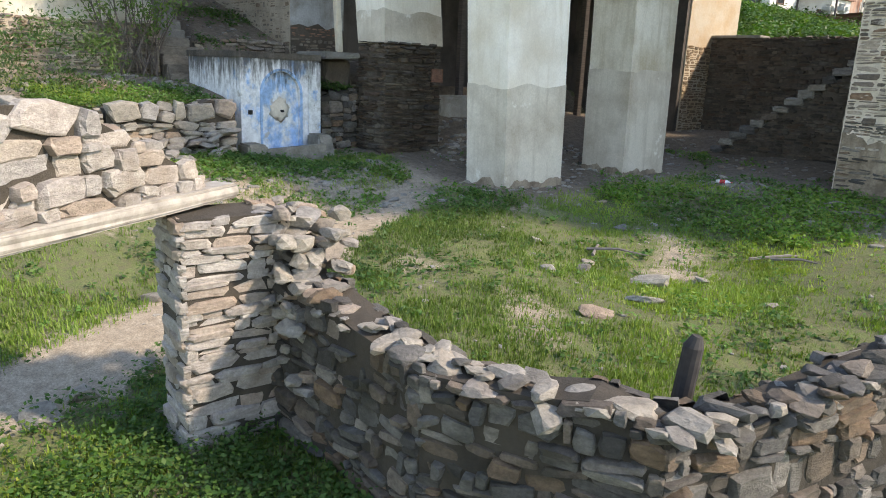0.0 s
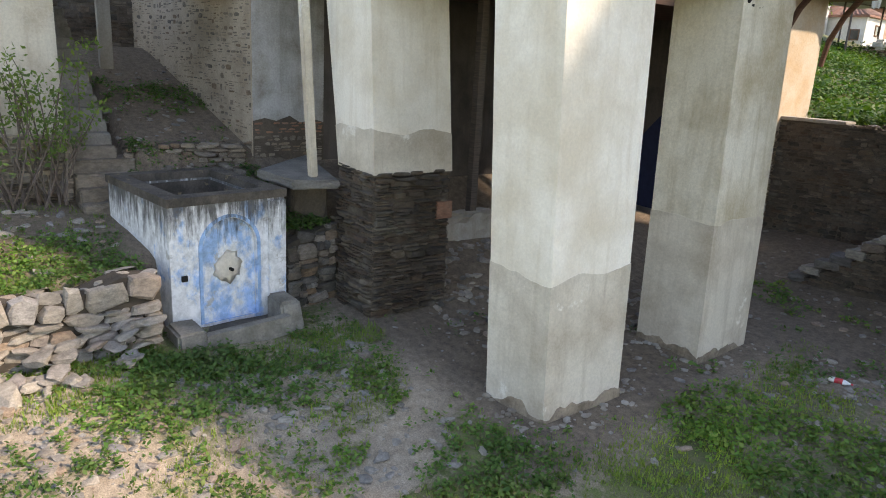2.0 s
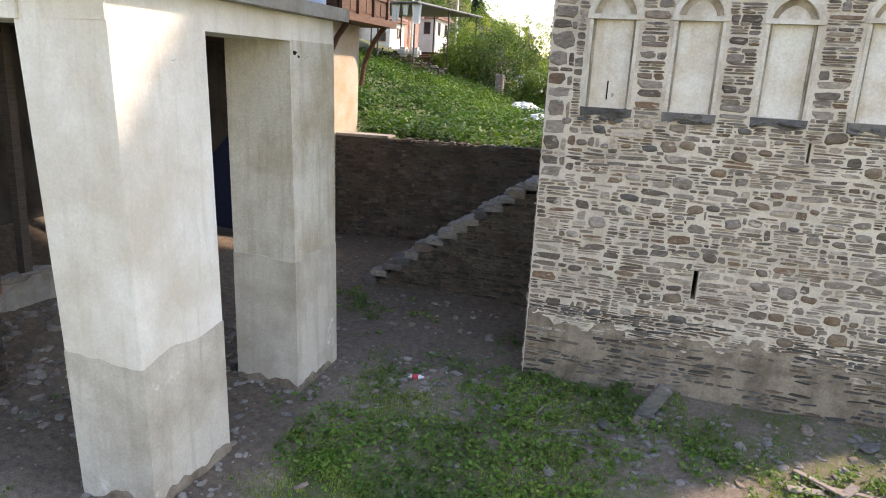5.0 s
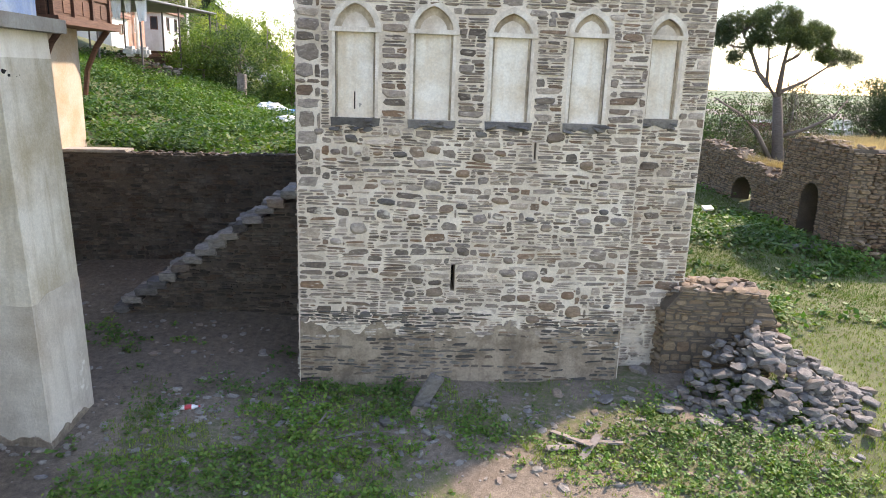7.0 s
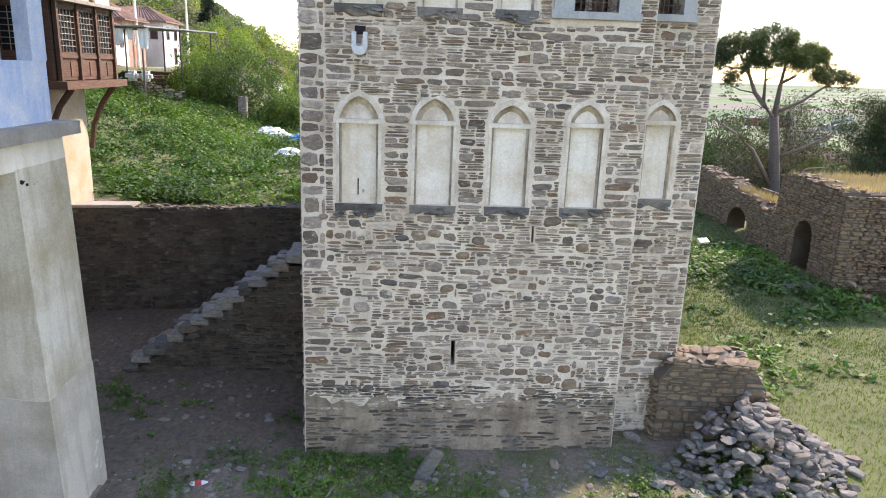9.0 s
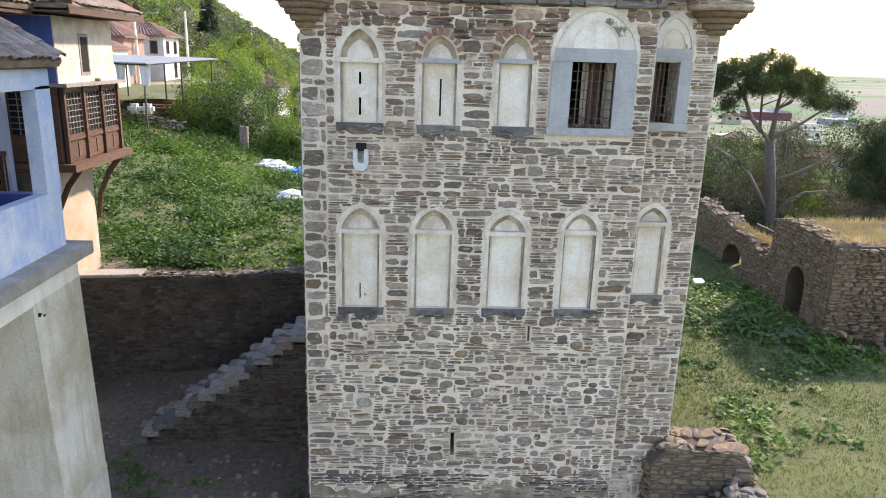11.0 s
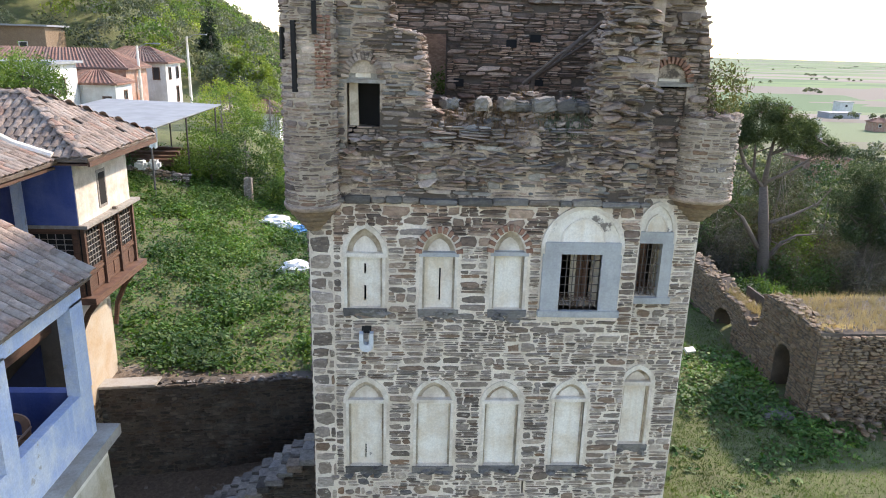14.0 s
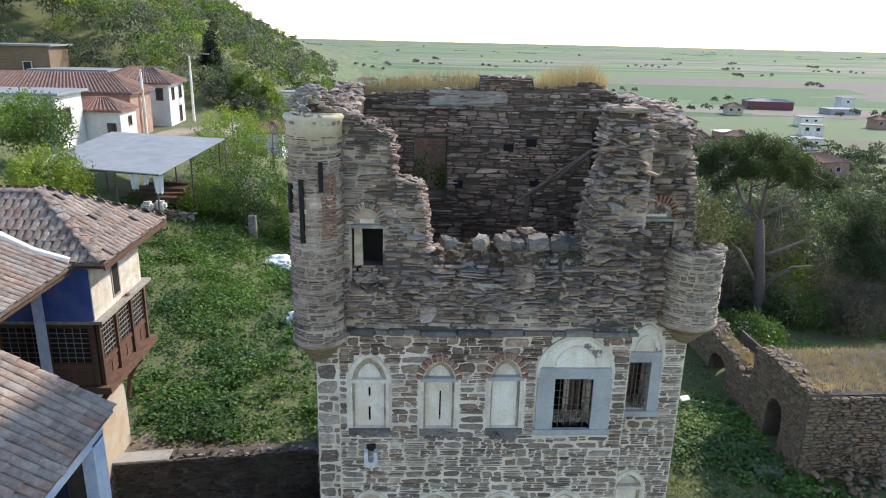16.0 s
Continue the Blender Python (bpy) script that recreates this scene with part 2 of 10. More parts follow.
M_SOIL = plaster_mat("dry_brown_soil", (0.20, 0.14, 0.095), (0.10, 0.073, 0.053), 0.9, 2.6, False, 1.0, 0.8, (0.65, 1.25))
M_WHITE = plaster_mat("cream_plaster", (0.78, 0.715, 0.62), (0.50, 0.41, 0.31), 0.75, 2.2, True, 0.85, 0.3)
M_PANEL = plaster_mat("niche_plaster", (0.84, 0.79, 0.70), (0.62, 0.49, 0.33), 0.75, 1.3, True, 0.85, 0.2, patch=((0.33, 0.30, 0.26), 0.70, 5.0))
M_BLUE = plaster_mat("blue_limewash", (0.43, 0.54, 0.75), (0.74, 0.77, 0.81), 0.95, 1.3, True, 0.75, 0.25, patch=((0.47, 0.46, 0.44), 0.63, 1.7))
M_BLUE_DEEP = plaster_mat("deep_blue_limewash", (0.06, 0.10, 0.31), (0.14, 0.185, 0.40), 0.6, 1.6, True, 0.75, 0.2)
M_PEACH = plaster_mat("peach_plaster", (0.54, 0.475, 0.38), (0.48, 0.345, 0.21), 0.9, 0.9, False, 0.85, 0.25)
M_WOOD = wood_mat("brown_timber", (0.065, 0.033, 0.021), (0.175, 0.09, 0.055))
M_WOOD_GREY = wood_mat("weathered_timber", (0.20, 0.18, 0.155), (0.38, 0.35, 0.31), along=(3, 3, 3))
M_IRON = plain_mat("rusted_iron", (0.12, 0.10, 0.09), 0.7, 0.3)
M_TILE = stone_mat("clay_roof_tile", [(0.286, 0.216, 0.167), (0.382, 0.289, 0.223), (0.239, 0.186, 0.149), (0.435, 0.338, 0.265), (0.360, 0.216, 0.153), (0.318, 0.260, 0.209)], grain=6, stain=(0.4, 1.25), blotch=0.75, blotch_col=(0.36, 0.335, 0.295))
# near-black that paints the dark inside slits, holes, recesses and rooms
M_BLACK = plain_mat("unlit_opening_black", (0.012, 0.011, 0.01), 0.95)
M_BLUESTONE = plaster_mat("blue_grey_marble", (0.41, 0.42, 0.42), (0.28, 0.285, 0.285), 0.7, 2.0, True, 0.6, 0.15)


# ---- builders ----
from mathutils.geometry import tessellate_polygon


def obj_from(name, verts, faces, mat, parent=None, label="", kind="", smooth=False):
    me = bpy.data.meshes.new(name)
    me.from_pydata([tuple(v) for v in verts], [], [tuple(f) for f in faces])
    me.update()
    if smooth:
        me.polygons.foreach_set("use_smooth", [True] * len(me.polygons))
    if mat:
        me.materials.append(mat)
    ob = new(name, me)
    if parent:
        ob.parent = parent
        ob.matrix_parent_inverse = parent.matrix_world.inverted()
    return tagged(ob, label=label, kind=kind)


def part(name, bm, material, parent, label="", smooth=False):
    me = bpy.data.meshes.new(name)
    bm.to_mesh(me)
    bm.free()
    me.materials.append(material)
    if smooth:
        me.polygons.foreach_set("use_smooth", [True] * len(me.polygons))
    ob = new(name, me)
    if parent:
        ob.parent = parent
        ob.matrix_parent_inverse = parent.matrix_world.inverted()
    return tagged(ob, label=label)


def thing(name, at, label, category, group="", kind=""):
    ob = new(name)
    ob.location = at
    ob.matrix_world = Matrix.Translation(at)
    return tagged(ob, label, category, group, kind)


def add_box(bm, x0, y0, z0, x1, y1, z1, m=None):
    """A box between two corners, added to bm."""
    vs = [bm.verts.new((x, y, z)) for x in (x0, x1) for y in (y0, y1) for z in (z0, z1)]
    for f in ((0, 1, 3, 2), (4, 6, 7, 5), (0, 4, 5, 1), (2, 3, 7, 6), (0, 2, 6, 4), (1, 5, 7, 3)):
        bm.faces.new([vs[i] for i in f])
    if m:
        bmesh.ops.transform(bm, matrix=m, verts=vs)
    return vs


def soft_box(x0, y0, z0, x1, y1, z1, bevel=0.02, jitter=0.0, seed=1, cuts=0):
    """A box with worn edges."""
    bm = bmesh.new()
    add_box(bm, x0, y0, z0, x1, y1, z1)
    if cuts:
        bmesh.ops.subdivide_edges(bm, edges=bm.edges[:], cuts=cuts, use_grid_fill=True)
    if bevel:
        es = [e for e in bm.edges if len(e.link_faces) == 2 and e.calc_face_angle(0) > 0.5]
        bmesh.ops.bevel(bm, geom=es, offset=bevel, segments=2, affect="EDGES", clamp_overlap=True)
    if jitter:
        rg = random.Random(seed)
        for v in bm.verts:
            v.co += Vector((rg.uniform(-1, 1), rg.uniform(-1, 1), rg.uniform(-1, 1))) * jitter
    bmesh.ops.recalc_face_normals(bm, faces=bm.faces)
    return bm


def prism(base, top, bevel=0.03, cuts=0, jitter=0.0, seed=1):
    """A block from four base corners and four top corners."""
    bm = bmesh.new()
    a = [bm.verts.new(p) for p in base]
    b = [bm.verts.new(p) for p in top]
    n = len(a)
    bm.faces.new(a[::-1])
    bm.faces.new(b)
    for i in range(n):
        bm.faces.new((a[i], a[(i + 1) % n], b[(i + 1) % n], b[i]))
    bmesh.ops.recalc_face_normals(bm, faces=bm.faces)
    if cuts:
        bmesh.ops.subdivide_edges(bm, edges=bm.edges[:], cuts=cuts, use_grid_fill=True)
    if bevel:
        es = [e for e in bm.edges if len(e.link_faces) == 2 and e.calc_face_angle(0) > 0.5]
        bmesh.ops.bevel(bm, geom=es, offset=bevel, segments=2, affect="EDGES", clamp_overlap=True)
    if jitter:
        rg = random.Random(seed)
        for v in bm.verts:
            v.co += Vector((rg.uniform(-1, 1), rg.uniform(-1, 1), rg.uniform(-0.3, 0.3))) * jitter
    return bm


class Plane3:
    """A flat frame: u along, v up, n out of the wall."""

    def __init__(self, origin, u, n, v=(0, 0, 1)):
        self.o, self.u, self.n, self.v = Vector(origin), Vector(u).normalized(), Vector(n).normalized(), Vector(v)

    def at(self, u, v, n=0.0):
        return self.o + self.u * u + self.v * v + self.n * n

    def basis(self, u, v):
        return self.at(u, v), self.u, self.v, self.n


class Drum:
    """A round frame: u runs along the girth of radius r (from angle a0), v up, n outwards."""

    def __init__(self, centre, r, a0=0.0, turn=1):
        self.c, self.r, self.a0, self.turn = Vector(centre), r, a0, turn

    def at(self, u, v, n=0.0):
        a = self.a0 + self.turn * u / self.r
        return self.c + Vector((math.cos(a), math.sin(a), 0)) * (self.r + n) + Vector((0, 0, v))

    def basis(self, u, v):
        a = self.a0 + self.turn * u / self.r
        rad = Vector((math.cos(a), math.sin(a), 0))
        return self.c + rad * self.r + Vector((0, 0, v)), Vector((-math.sin(a), math.cos(a), 0)) * self.turn, Vector((0, 0, 1)), rad


def lay(width, height, course, length, seed, spans=None, split=0.35, big=0.0):
    """Courses of stones over a wall: (u0, v0, u1, v1). spans(v) gives the stretches of u where the wall stands at height v."""
    rg = random.Random(seed)
    out, v = [], 0.0
    while v < height - course[0] * 0.5:
        h = min(rg.uniform(*course) * (1.7 if rg.random() < big else 1.0), height - v)
        for a, b in (spans(v + h / 2) if spans else [(0, width)]):
            u = a - rg.uniform(0, length[0]) * 0.3
            while u < b - 0.03:
                w = rg.uniform(*length)
                if rg.random() < 0.12:
                    w *= 0.5
                e = u + w
                if b - e < length[0] * 0.6:
                    e = b
                s = max(u, a)
                if e - s > 0.035:
                    dz = rg.uniform(-0.16, 0.16) * h
                    if rg.random() < split and h > 0.07:
                        k = rg.uniform(0.35, 0.65)
                        out.append((s, v + dz, e, v + dz + h * k))
                        if rg.random() < 0.4 and e - s > 0.2:
                            q = s + (e - s) * rg.uniform(0.35, 0.65)
                            out.append((s, v + dz + h * k, q, v + dz + h))
                            out.append((q, v + dz + h * k, e, v + dz + h))
                        else:
                            out.append((s, v + dz + h * k, e, v + dz + h))
                    else:
                        out.append((s, v + dz, e, v + dz + h))
                u = e
        v += h
    return out


def unit_stone(rg, n=8):
    """A worn stone in a unit square: an uneven rounded rim, a shoulder half sunk in the joint, a tilted face."""
    e, skew, taper = rg.uniform(3.5, 11.0), rg.uniform(-0.14, 0.14), rg.uniform(-0.3, 0.3)
    tx, ty = rg.uniform(-0.22, 0.22), rg.uniform(-0.22, 0.22)
    rim, shoulder, face = [], [], []
    for i in range(n):
        a = 2 * math.pi * (i + rg.uniform(-0.28, 0.28)) / n
        c, q = math.cos(a), math.sin(a)
        r = 0.5 * (abs(c) ** e + abs(q) ** e) ** (-1 / e)
        x, y = r * c * (1 - rg.uniform(0, 0.06)), r * q * (1 - rg.uniform(0, 0.16))
        x, y = max(-0.52, min(0.52, x + skew * y)), max(-0.52, min(0.52, y * (1 + taper * x)))
        k, f = rg.uniform(0.90, 0.98), rg.uniform(0.66, 0.84)
        rim.append((x, y, 0.0))
        shoulder.append((x * k, y * k, rg.uniform(0.5, 0.98)))
        face.append((x * f, y * f, 1 + tx * x + ty * y + rg.uniform(-0.05, 0.05)))
    faces = [tuple(range(2 * n, 3 * n))]
    for b in (0, n):
        faces += [(b + i, b + (i + 1) % n, b + n + (i + 1) % n, b + n + i) for i in range(n)]
    return rim + shoulder + face, faces


def bond(width, height, seed, spans=None, course=(0.08, 0.22), cell=(0.12, 0.55), sliver=0.052, single=0.55):
    """Rubble bond of slate: cells along wavering courses, each one large stone or a stack of thin slivers."""
    rg = random.Random(seed)
    out, v = [], 0.0
    while v < height - 0.02:
        h = min(rg.uniform(*course), height - v)
        ph, amp = rg.uniform(0, 6.28), rg.uniform(0.0, 0.03)
        for a, b in (spans(v + h / 2) if spans else [(0, width)]):
            u = a
            while u < b - 0.03:
                e = u + rg.uniform(*cell)
                if b - e < cell[0] * 0.8:
                    e = b
                w = amp * math.sin(u * 2.1 + ph)
                if h < sliver * 1.7 or rg.random() < single * (1.0 if h < 0.17 else 0.45):
                    t = rg.uniform(0.82, 1.0) * h
                    out.append((u, v + w, e, v + w + t))
                else:
                    k = max(2, round(h / (sliver * rg.uniform(0.8, 1.25))))
                    cuts = sorted(rg.uniform(0.12, 0.88) for _ in range(k - 1))
                    cuts = [0.0] + [c * 0.35 + 0.65 * (i + 1) / k for i, c in enumerate(cuts)] + [1.0]
                    for p, q in zip(cuts, cuts[1:]):
                        x0, x1 = u + rg.uniform(-0.02, 0.02), e + rg.uniform(-0.02, 0.02)
                        if e - u > 0.26 and rg.random() < 0.45:
                            m = u + (e - u) * rg.uniform(0.3, 0.7)
                            out += [(max(a, x0), v + w + h * p, m, v + w + h * q), (m, v + w + h * p, min(b, x1), v + w + h * q)]
                        else:
                            out.append((max(a, x0), v + w + h * p, min(b, x1), v + w + h * q))
                u = e
        v += h
    return [r for r in out if r[2] - r[0] > 0.03 and r[3] - r[1] > 0.012]


def masonry(parent, surface, rects, mat, seed, gap=0.014, proud=(0.012, 0.04), singles=0, near=None, name="stone", deep=0.03, tilt=0.035, gap_u=None):
    """Stones on a wall: those nearest (a stretch of the plan given by near(u, v)) as pieces of their own, the rest as one mesh."""
    rg = random.Random(seed)
    shapes = [unit_stone(rg) for _ in range(24)]
    order = sorted(range(len(rects)), key=lambda i: near((rects[i][0] + rects[i][2]) / 2, (rects[i][1] + rects[i][3]) / 2)) if near and singles else range(len(rects))
    order = list(order)
    picked = set(order[:singles])
    shared = []
    if singles:
        for k, (vs, fs) in enumerate(shapes):
            me = bpy.data.meshes.new(name)
            me.from_pydata(vs, [], fs)
            me.materials.append(mat)
            shared.append(me)
    V, F = [], []
    for i, (u0, v0, u1, v1) in enumerate(rects):
        w, h = u1 - u0 - (gap if gap_u is None else gap_u) * rg.uniform(0.5, 1.5), v1 - v0 - gap * rg.uniform(0.5, 1.5)
        if w < 0.015 or h < 0.008:
            continue
        p = rg.uniform(*proud)
        k = rg.randrange(len(shapes))
        uc, vc = (u0 + u1) / 2, (v0 + v1) / 2
        o, U, W, N = surface.basis(uc, vc)
        ang = rg.uniform(-tilt, tilt)
        U2, W2 = U * math.cos(ang) + W * math.sin(ang), W * math.cos(ang) - U * math.sin(ang)
        o = o - N * deep
        d = p + deep
        if i in picked:
            ob = new(name, shared[k])
            ob.parent = parent
            ob.matrix_parent_inverse = parent.matrix_world.inverted()
            m = Matrix.Identity(4)
            for c, vec in enumerate((U2 * w, W2 * h, N * d, o)):
                for r in range(3):
                    m[r][c] = vec[r]
            ob.matrix_world = m
        else:
            b = len(V)
            vs, fs = shapes[k]
            for x, y, z in vs:
                V.append(o + U2 * (x * w) + W2 * (y * h) + N * (z * d))
            F += [tuple(b + j for j in f) for f in fs]
    if V:
        return obj_from("stonework", V, F, mat, parent, kind="stuff")


def sheet_wall(name, surface, outline, holes, thick, mat, parent=None, label="", kind=""):
    """A wall of that thickness cut from an outline in (u, v), with openings that go right through."""

    loops = [[Vector((u, v, 0)) for u, v in outline]] + [[Vector((u, v, 0)) for u, v in h] for h in holes]
    tris = tessellate_polygon(loops)
    flat = [p for lp in loops for p in lp]
    n = len(flat)
    V = [surface.at(p.x, p.y, 0) for p in flat] + [surface.at(p.x, p.y, -thick) for p in flat]
    F = [tuple(t) for t in tris] + [tuple(i + n for i in t[::-1]) for t in tris]
    b = 0
    for lp in loops:
        k = len(lp)
        for i in range(k):
            j = (i + 1) % k
            F.append((b + i, b + j, n + b + j, n + b + i))
        b += k
    ob = obj_from(name, V, F, mat, parent, label, kind)
    bm = bmesh.new()
    bm.from_mesh(ob.data)
    bmesh.ops.recalc_face_normals(bm, faces=bm.faces)
    bm.to_mesh(ob.data)
    bm.free()
    return ob


def arch_outline(u0, u1, v0, spring, apex, steps=6, ogee=0.0):
    """A rectangle with an arched head, from the foot on the left anticlockwise."""
    c, r = (u0 + u1) / 2, (u1 - u0) / 2
    pts = [(u0, v0), (u1, v0), (u1, spring)]
    for i in range(1, 2 * steps):
        a = math.pi * i / (2 * steps)
        x, y = math.cos(a), math.sin(a)
        y = y * (1 - ogee) + ogee * max(0, 1 - abs(x)) ** 0.8
        pts.append((c + r * x, spring + (apex - spring) * y))
    pts.append((u0, spring))
    return pts


def slab_poly(name, surface, outline, n0, n1, mat, parent, label="", holes=()):
    """A plate with that outline between two depths in front of a surface."""
    s = Plane3(surface.at(0, 0, n1), surface.u, surface.n, surface.v)
    return sheet_wall(name, s, outline, list(holes), n1 - n0, mat, parent, label)


def tube(bm, pts, radii, sides=8, cap=True):
    """A tapered round limb along points."""
    rings = []
    for i, p in enumerate(pts):
        p = Vector(p)
        d = (Vector(pts[min(i + 1, len(pts) - 1)]) - Vector(pts[max(i - 1, 0)])).normalized()
        a = d.orthogonal().normalized()
        b = d.cross(a)
        rings.append([bm.verts.new(p + (a * math.cos(2 * math.pi * k / sides) + b * math.sin(2 * math.pi * k / sides)) * radii[i]) for k in range(sides)])
    for r0, r1 in zip(rings, rings[1:]):
        for k in range(sides):
            bm.faces.new((r0[k], r0[(k + 1) % sides], r1[(k + 1) % sides], r1[k]))
    if cap:
        bm.faces.new(rings[0][::-1])
        bm.faces.new(rings[-1])
    return bm


def ball(sub):
    bm = bmesh.new()
    bmesh.ops.create_icosphere(bm, subdivisions=sub, radius=1.0)
    bm.verts.index_update()
    out = ([v.co.copy() for v in bm.verts], [[v.index for v in f.verts] for f in bm.faces])
    bm.free()
    return out


BALLS = {1: ball(1), 2: ball(2)}


def rubble(bm, at, size, rg, flat=0.5):
    """One broken stone: a rough, faceted lump added to bm."""
    m = Matrix.Translation(at) @ Euler((rg.uniform(-0.3, 0.3), rg.uniform(-0.3, 0.3), rg.uniform(0, 6.28))).to_matrix().to_4x4()
    fine = size > 0.11
    off = Vector((rg.uniform(0, 50), rg.uniform(0, 50), 0))
    sx, sy, sz = size * rg.uniform(0.7, 1.2), size * rg.uniform(0.5, 0.9), size * flat * rg.uniform(0.6, 1.1)
    cuts = [(Vector((rg.gauss(0, 1), rg.gauss(0, 1), rg.gauss(0, 0.7))).normalized(), rg.uniform(0.45, 0.75)) for _ in range(7)] if fine else []
    co, fs = BALLS[2 if fine else 1]
    vs = []
    for c in co:
        q = Vector((max(-0.78, min(0.78, c.x)), max(-0.75, min(0.75, c.y)), max(-0.62, min(0.62, c.z))))
        q *= (1.05 + 0.16 * noise.noise(q * 2.1 + off)) if fine else rg.uniform(0.85, 1.18)
        for n, lim in cuts:
            k = q.dot(n)
            if k > lim:
                q = q - n * (k - lim)
        vs.append(bm.verts.new(m @ Vector((q.x * sx, q.y * sy, q.z * sz))))
    for f in fs:
        bm.faces.new([vs[k] for k in f])


def under_profile(profile, v, x0, x1):
    """Stretches where a ragged top (points from the right to the left) stands higher than v."""
    pts = sorted(profile)
    spans, start = [], None
    steps = max(2, int((x1 - x0) / 0.05))
    for i in range(steps + 1):
        x = x0 + (x1 - x0) * i / steps
        h = np.interp(x, [p[0] for p in pts], [p[1] for p in pts])
        if h >= v and start is None:
            start = x
        if (h < v or i == steps) and start is not None:
            spans.append((start, x))
            start = None
    return spans


def dry_wall(name, a, b, z0, tops, thick, label, mats, seed, course=(0.08, 0.18), length=(0.2, 0.5), backing=None, gap=0.012, proud=(0.02, 0.09), kind="structure", near=60, coping=True, category="wall", tilt=0.1):
    """A dry rubble wall between two points of the plan with a ragged head."""
    a, b = Vector((*a, 0)), Vector((*b, 0))
    L = (b - a).length
    u = (b - a) / L
    s = Plane3(a, u, (u.y, -u.x, 0))
    heads = [(L * k, z) for k, z in tops]
    ob = sheet_wall(name, s, [(0, z0), (L, z0)] + heads[::-1], [], thick, backing or M_MORTAR_DARK, None, label, kind)
    if kind != "structure":
        tagged(ob, category=category)
    hi = max(z for _, z in tops)
    standing = lambda v: under_profile(heads, v + z0, 0, L)
    rects = [(p, q + z0, r, t + z0) for p, q, r, t in lay(0, hi - z0, course, length, seed, standing, 0.3, 0.1)]
    masonry(ob, s, rects, mats[0], seed + 1, gap, proud, near, lambda uu, v: abs(uu - L / 2), tilt=tilt)
    back_s = Plane3(b - s.n * thick, -u, -s.n)
    rects = [(p, q + z0, r, t + z0) for p, q, r, t in lay(0, hi - z0, course, length, seed + 5, lambda v: [(L - y, L - x) for x, y in standing(v)][::-1], 0.3, 0.1)]
    masonry(ob, back_s, rects, mats[0], seed + 2, gap, proud)
    rg = random.Random(seed + 3)
    if kind == "thing":
        bm = bmesh.new()
        for end in (0.0, L):
            top = heads[0][1] if end == 0 else heads[-1][1]
            z = z0 + 0.3
            while z < top - 0.03:
                for row in range(int(thick / 0.16) + 1):
                    rubble(bm, s.at(end, z + rg.uniform(-0.02, 0.02), -0.08 - row * 0.16), rg.uniform(0.1, 0.17), rg, 0.5)
                z += rg.uniform(0.08, 0.13)
        tagged(part("wall_end", bm, mats[0], ob), kind="stuff")
    if coping:
        x = 0.0
        while x < L:
            w = rg.uniform(0.16, 0.42)
            h = float(np.interp(x + w / 2, [p[0] for p in heads], [p[1] for p in heads]))
            for row in range(max(1, int(thick / 0.3))):
                if rg.random() < 0.2:
                    continue
                bm = bmesh.new()
                p = s.at(x + w / 2 + rg.uniform(-0.08, 0.08), h + rg.uniform(-0.03, 0.05), -thick * (row + rg.uniform(0.25, 0.75)) / max(1, int(thick / 0.3)))
                rubble(bm, p, min(0.2, w * rg.uniform(0.45, 0.8)), rg, rg.uniform(0.25, 0.42))
                part("coping_stone", bm, mats[-1], ob)
            x += w
    return ob



def crumple(at, size, flat, seed):
    """A crumpled sheet or bag: one closed lump with sharp folds."""
    bm = bmesh.new()
    bmesh.ops.create_icosphere(bm, subdivisions=3, radius=1.0)
    for v in bm.verts:
        q = v.co.copy()
        k = 0.75 + 0.5 * abs(noise.noise(q * 1.7 + Vector((seed, 0, 0)))) + 0.35 * noise.noise(q * 4.0 + Vector((0, seed, 0)))
        v.co = Vector(at) + Vector((q.x * size[0], q.y * size[1], max(q.z, -0.4) * flat)) * k
    return bm


# ---- ground ----
SPOTS = np.array([
    (0, -0.3, -0.10), (3, -0.3, 0.0), (6, -0.3, 0.12), (-3.5, -5.9, -0.15), (-3.5, -2.4, -0.10), (-7.2, -6.2, 0.12), (-6.4, -8.2, -0.08),
    (-3.85, -9.0, -0.50), (0.46, -6.7, -0.75), (-1.1, -5.5, -0.5), (1.44, -1.7, -0.22), (1.7, -13.4, -0.72), (5, -9, -0.85), (9, -6, -0.5),
    (-6, -11.5, -0.15), (-7.4, -11.2, 0.2), (-7.5, -9.7, 0.22), (-1, -11, -0.65), (8, 0, 0.12), (13, 3, 0.2), (14, 12, 0.6), (15, 18, 0.9), (9, 6, 0.3), (20, 29, -0.9), (24, 29, -2.0), (29, 26, -2.2), (31, 34, -3.2), (24, 36, -2.6),
    (-5, 2, 0.0), (-6, 5, 0.55), (-2, 6, 0.8), (-4, 0, -0.05), (4, -18, -0.8), (-6, -18, -0.3), (25, 10, 0.8), (-9, -3, 0.9), (-9, 2, 0.9)])


def smooth(a, b, x):
    t = np.clip((x - a) / (b - a), 0, 1)
    return t * t * (3 - 2 * t)


def fbm(x, y, seed, octaves=4):
    """Cheap smooth noise from sines, about -1 to 1."""
    rg = np.random.RandomState(seed)
    s = np.zeros_like(x, dtype=float)
    amp = 1.0
    for o in range(octaves):
        for _ in range(3):
            a, ph = rg.uniform(0, 6.28), rg.uniform(0, 6.28)
            f = 2.0 ** o * rg.uniform(0.8, 1.25)
            s += amp * np.sin((x * np.cos(a) + y * np.sin(a)) * f + ph) / 3
        amp *= 0.55
    return s


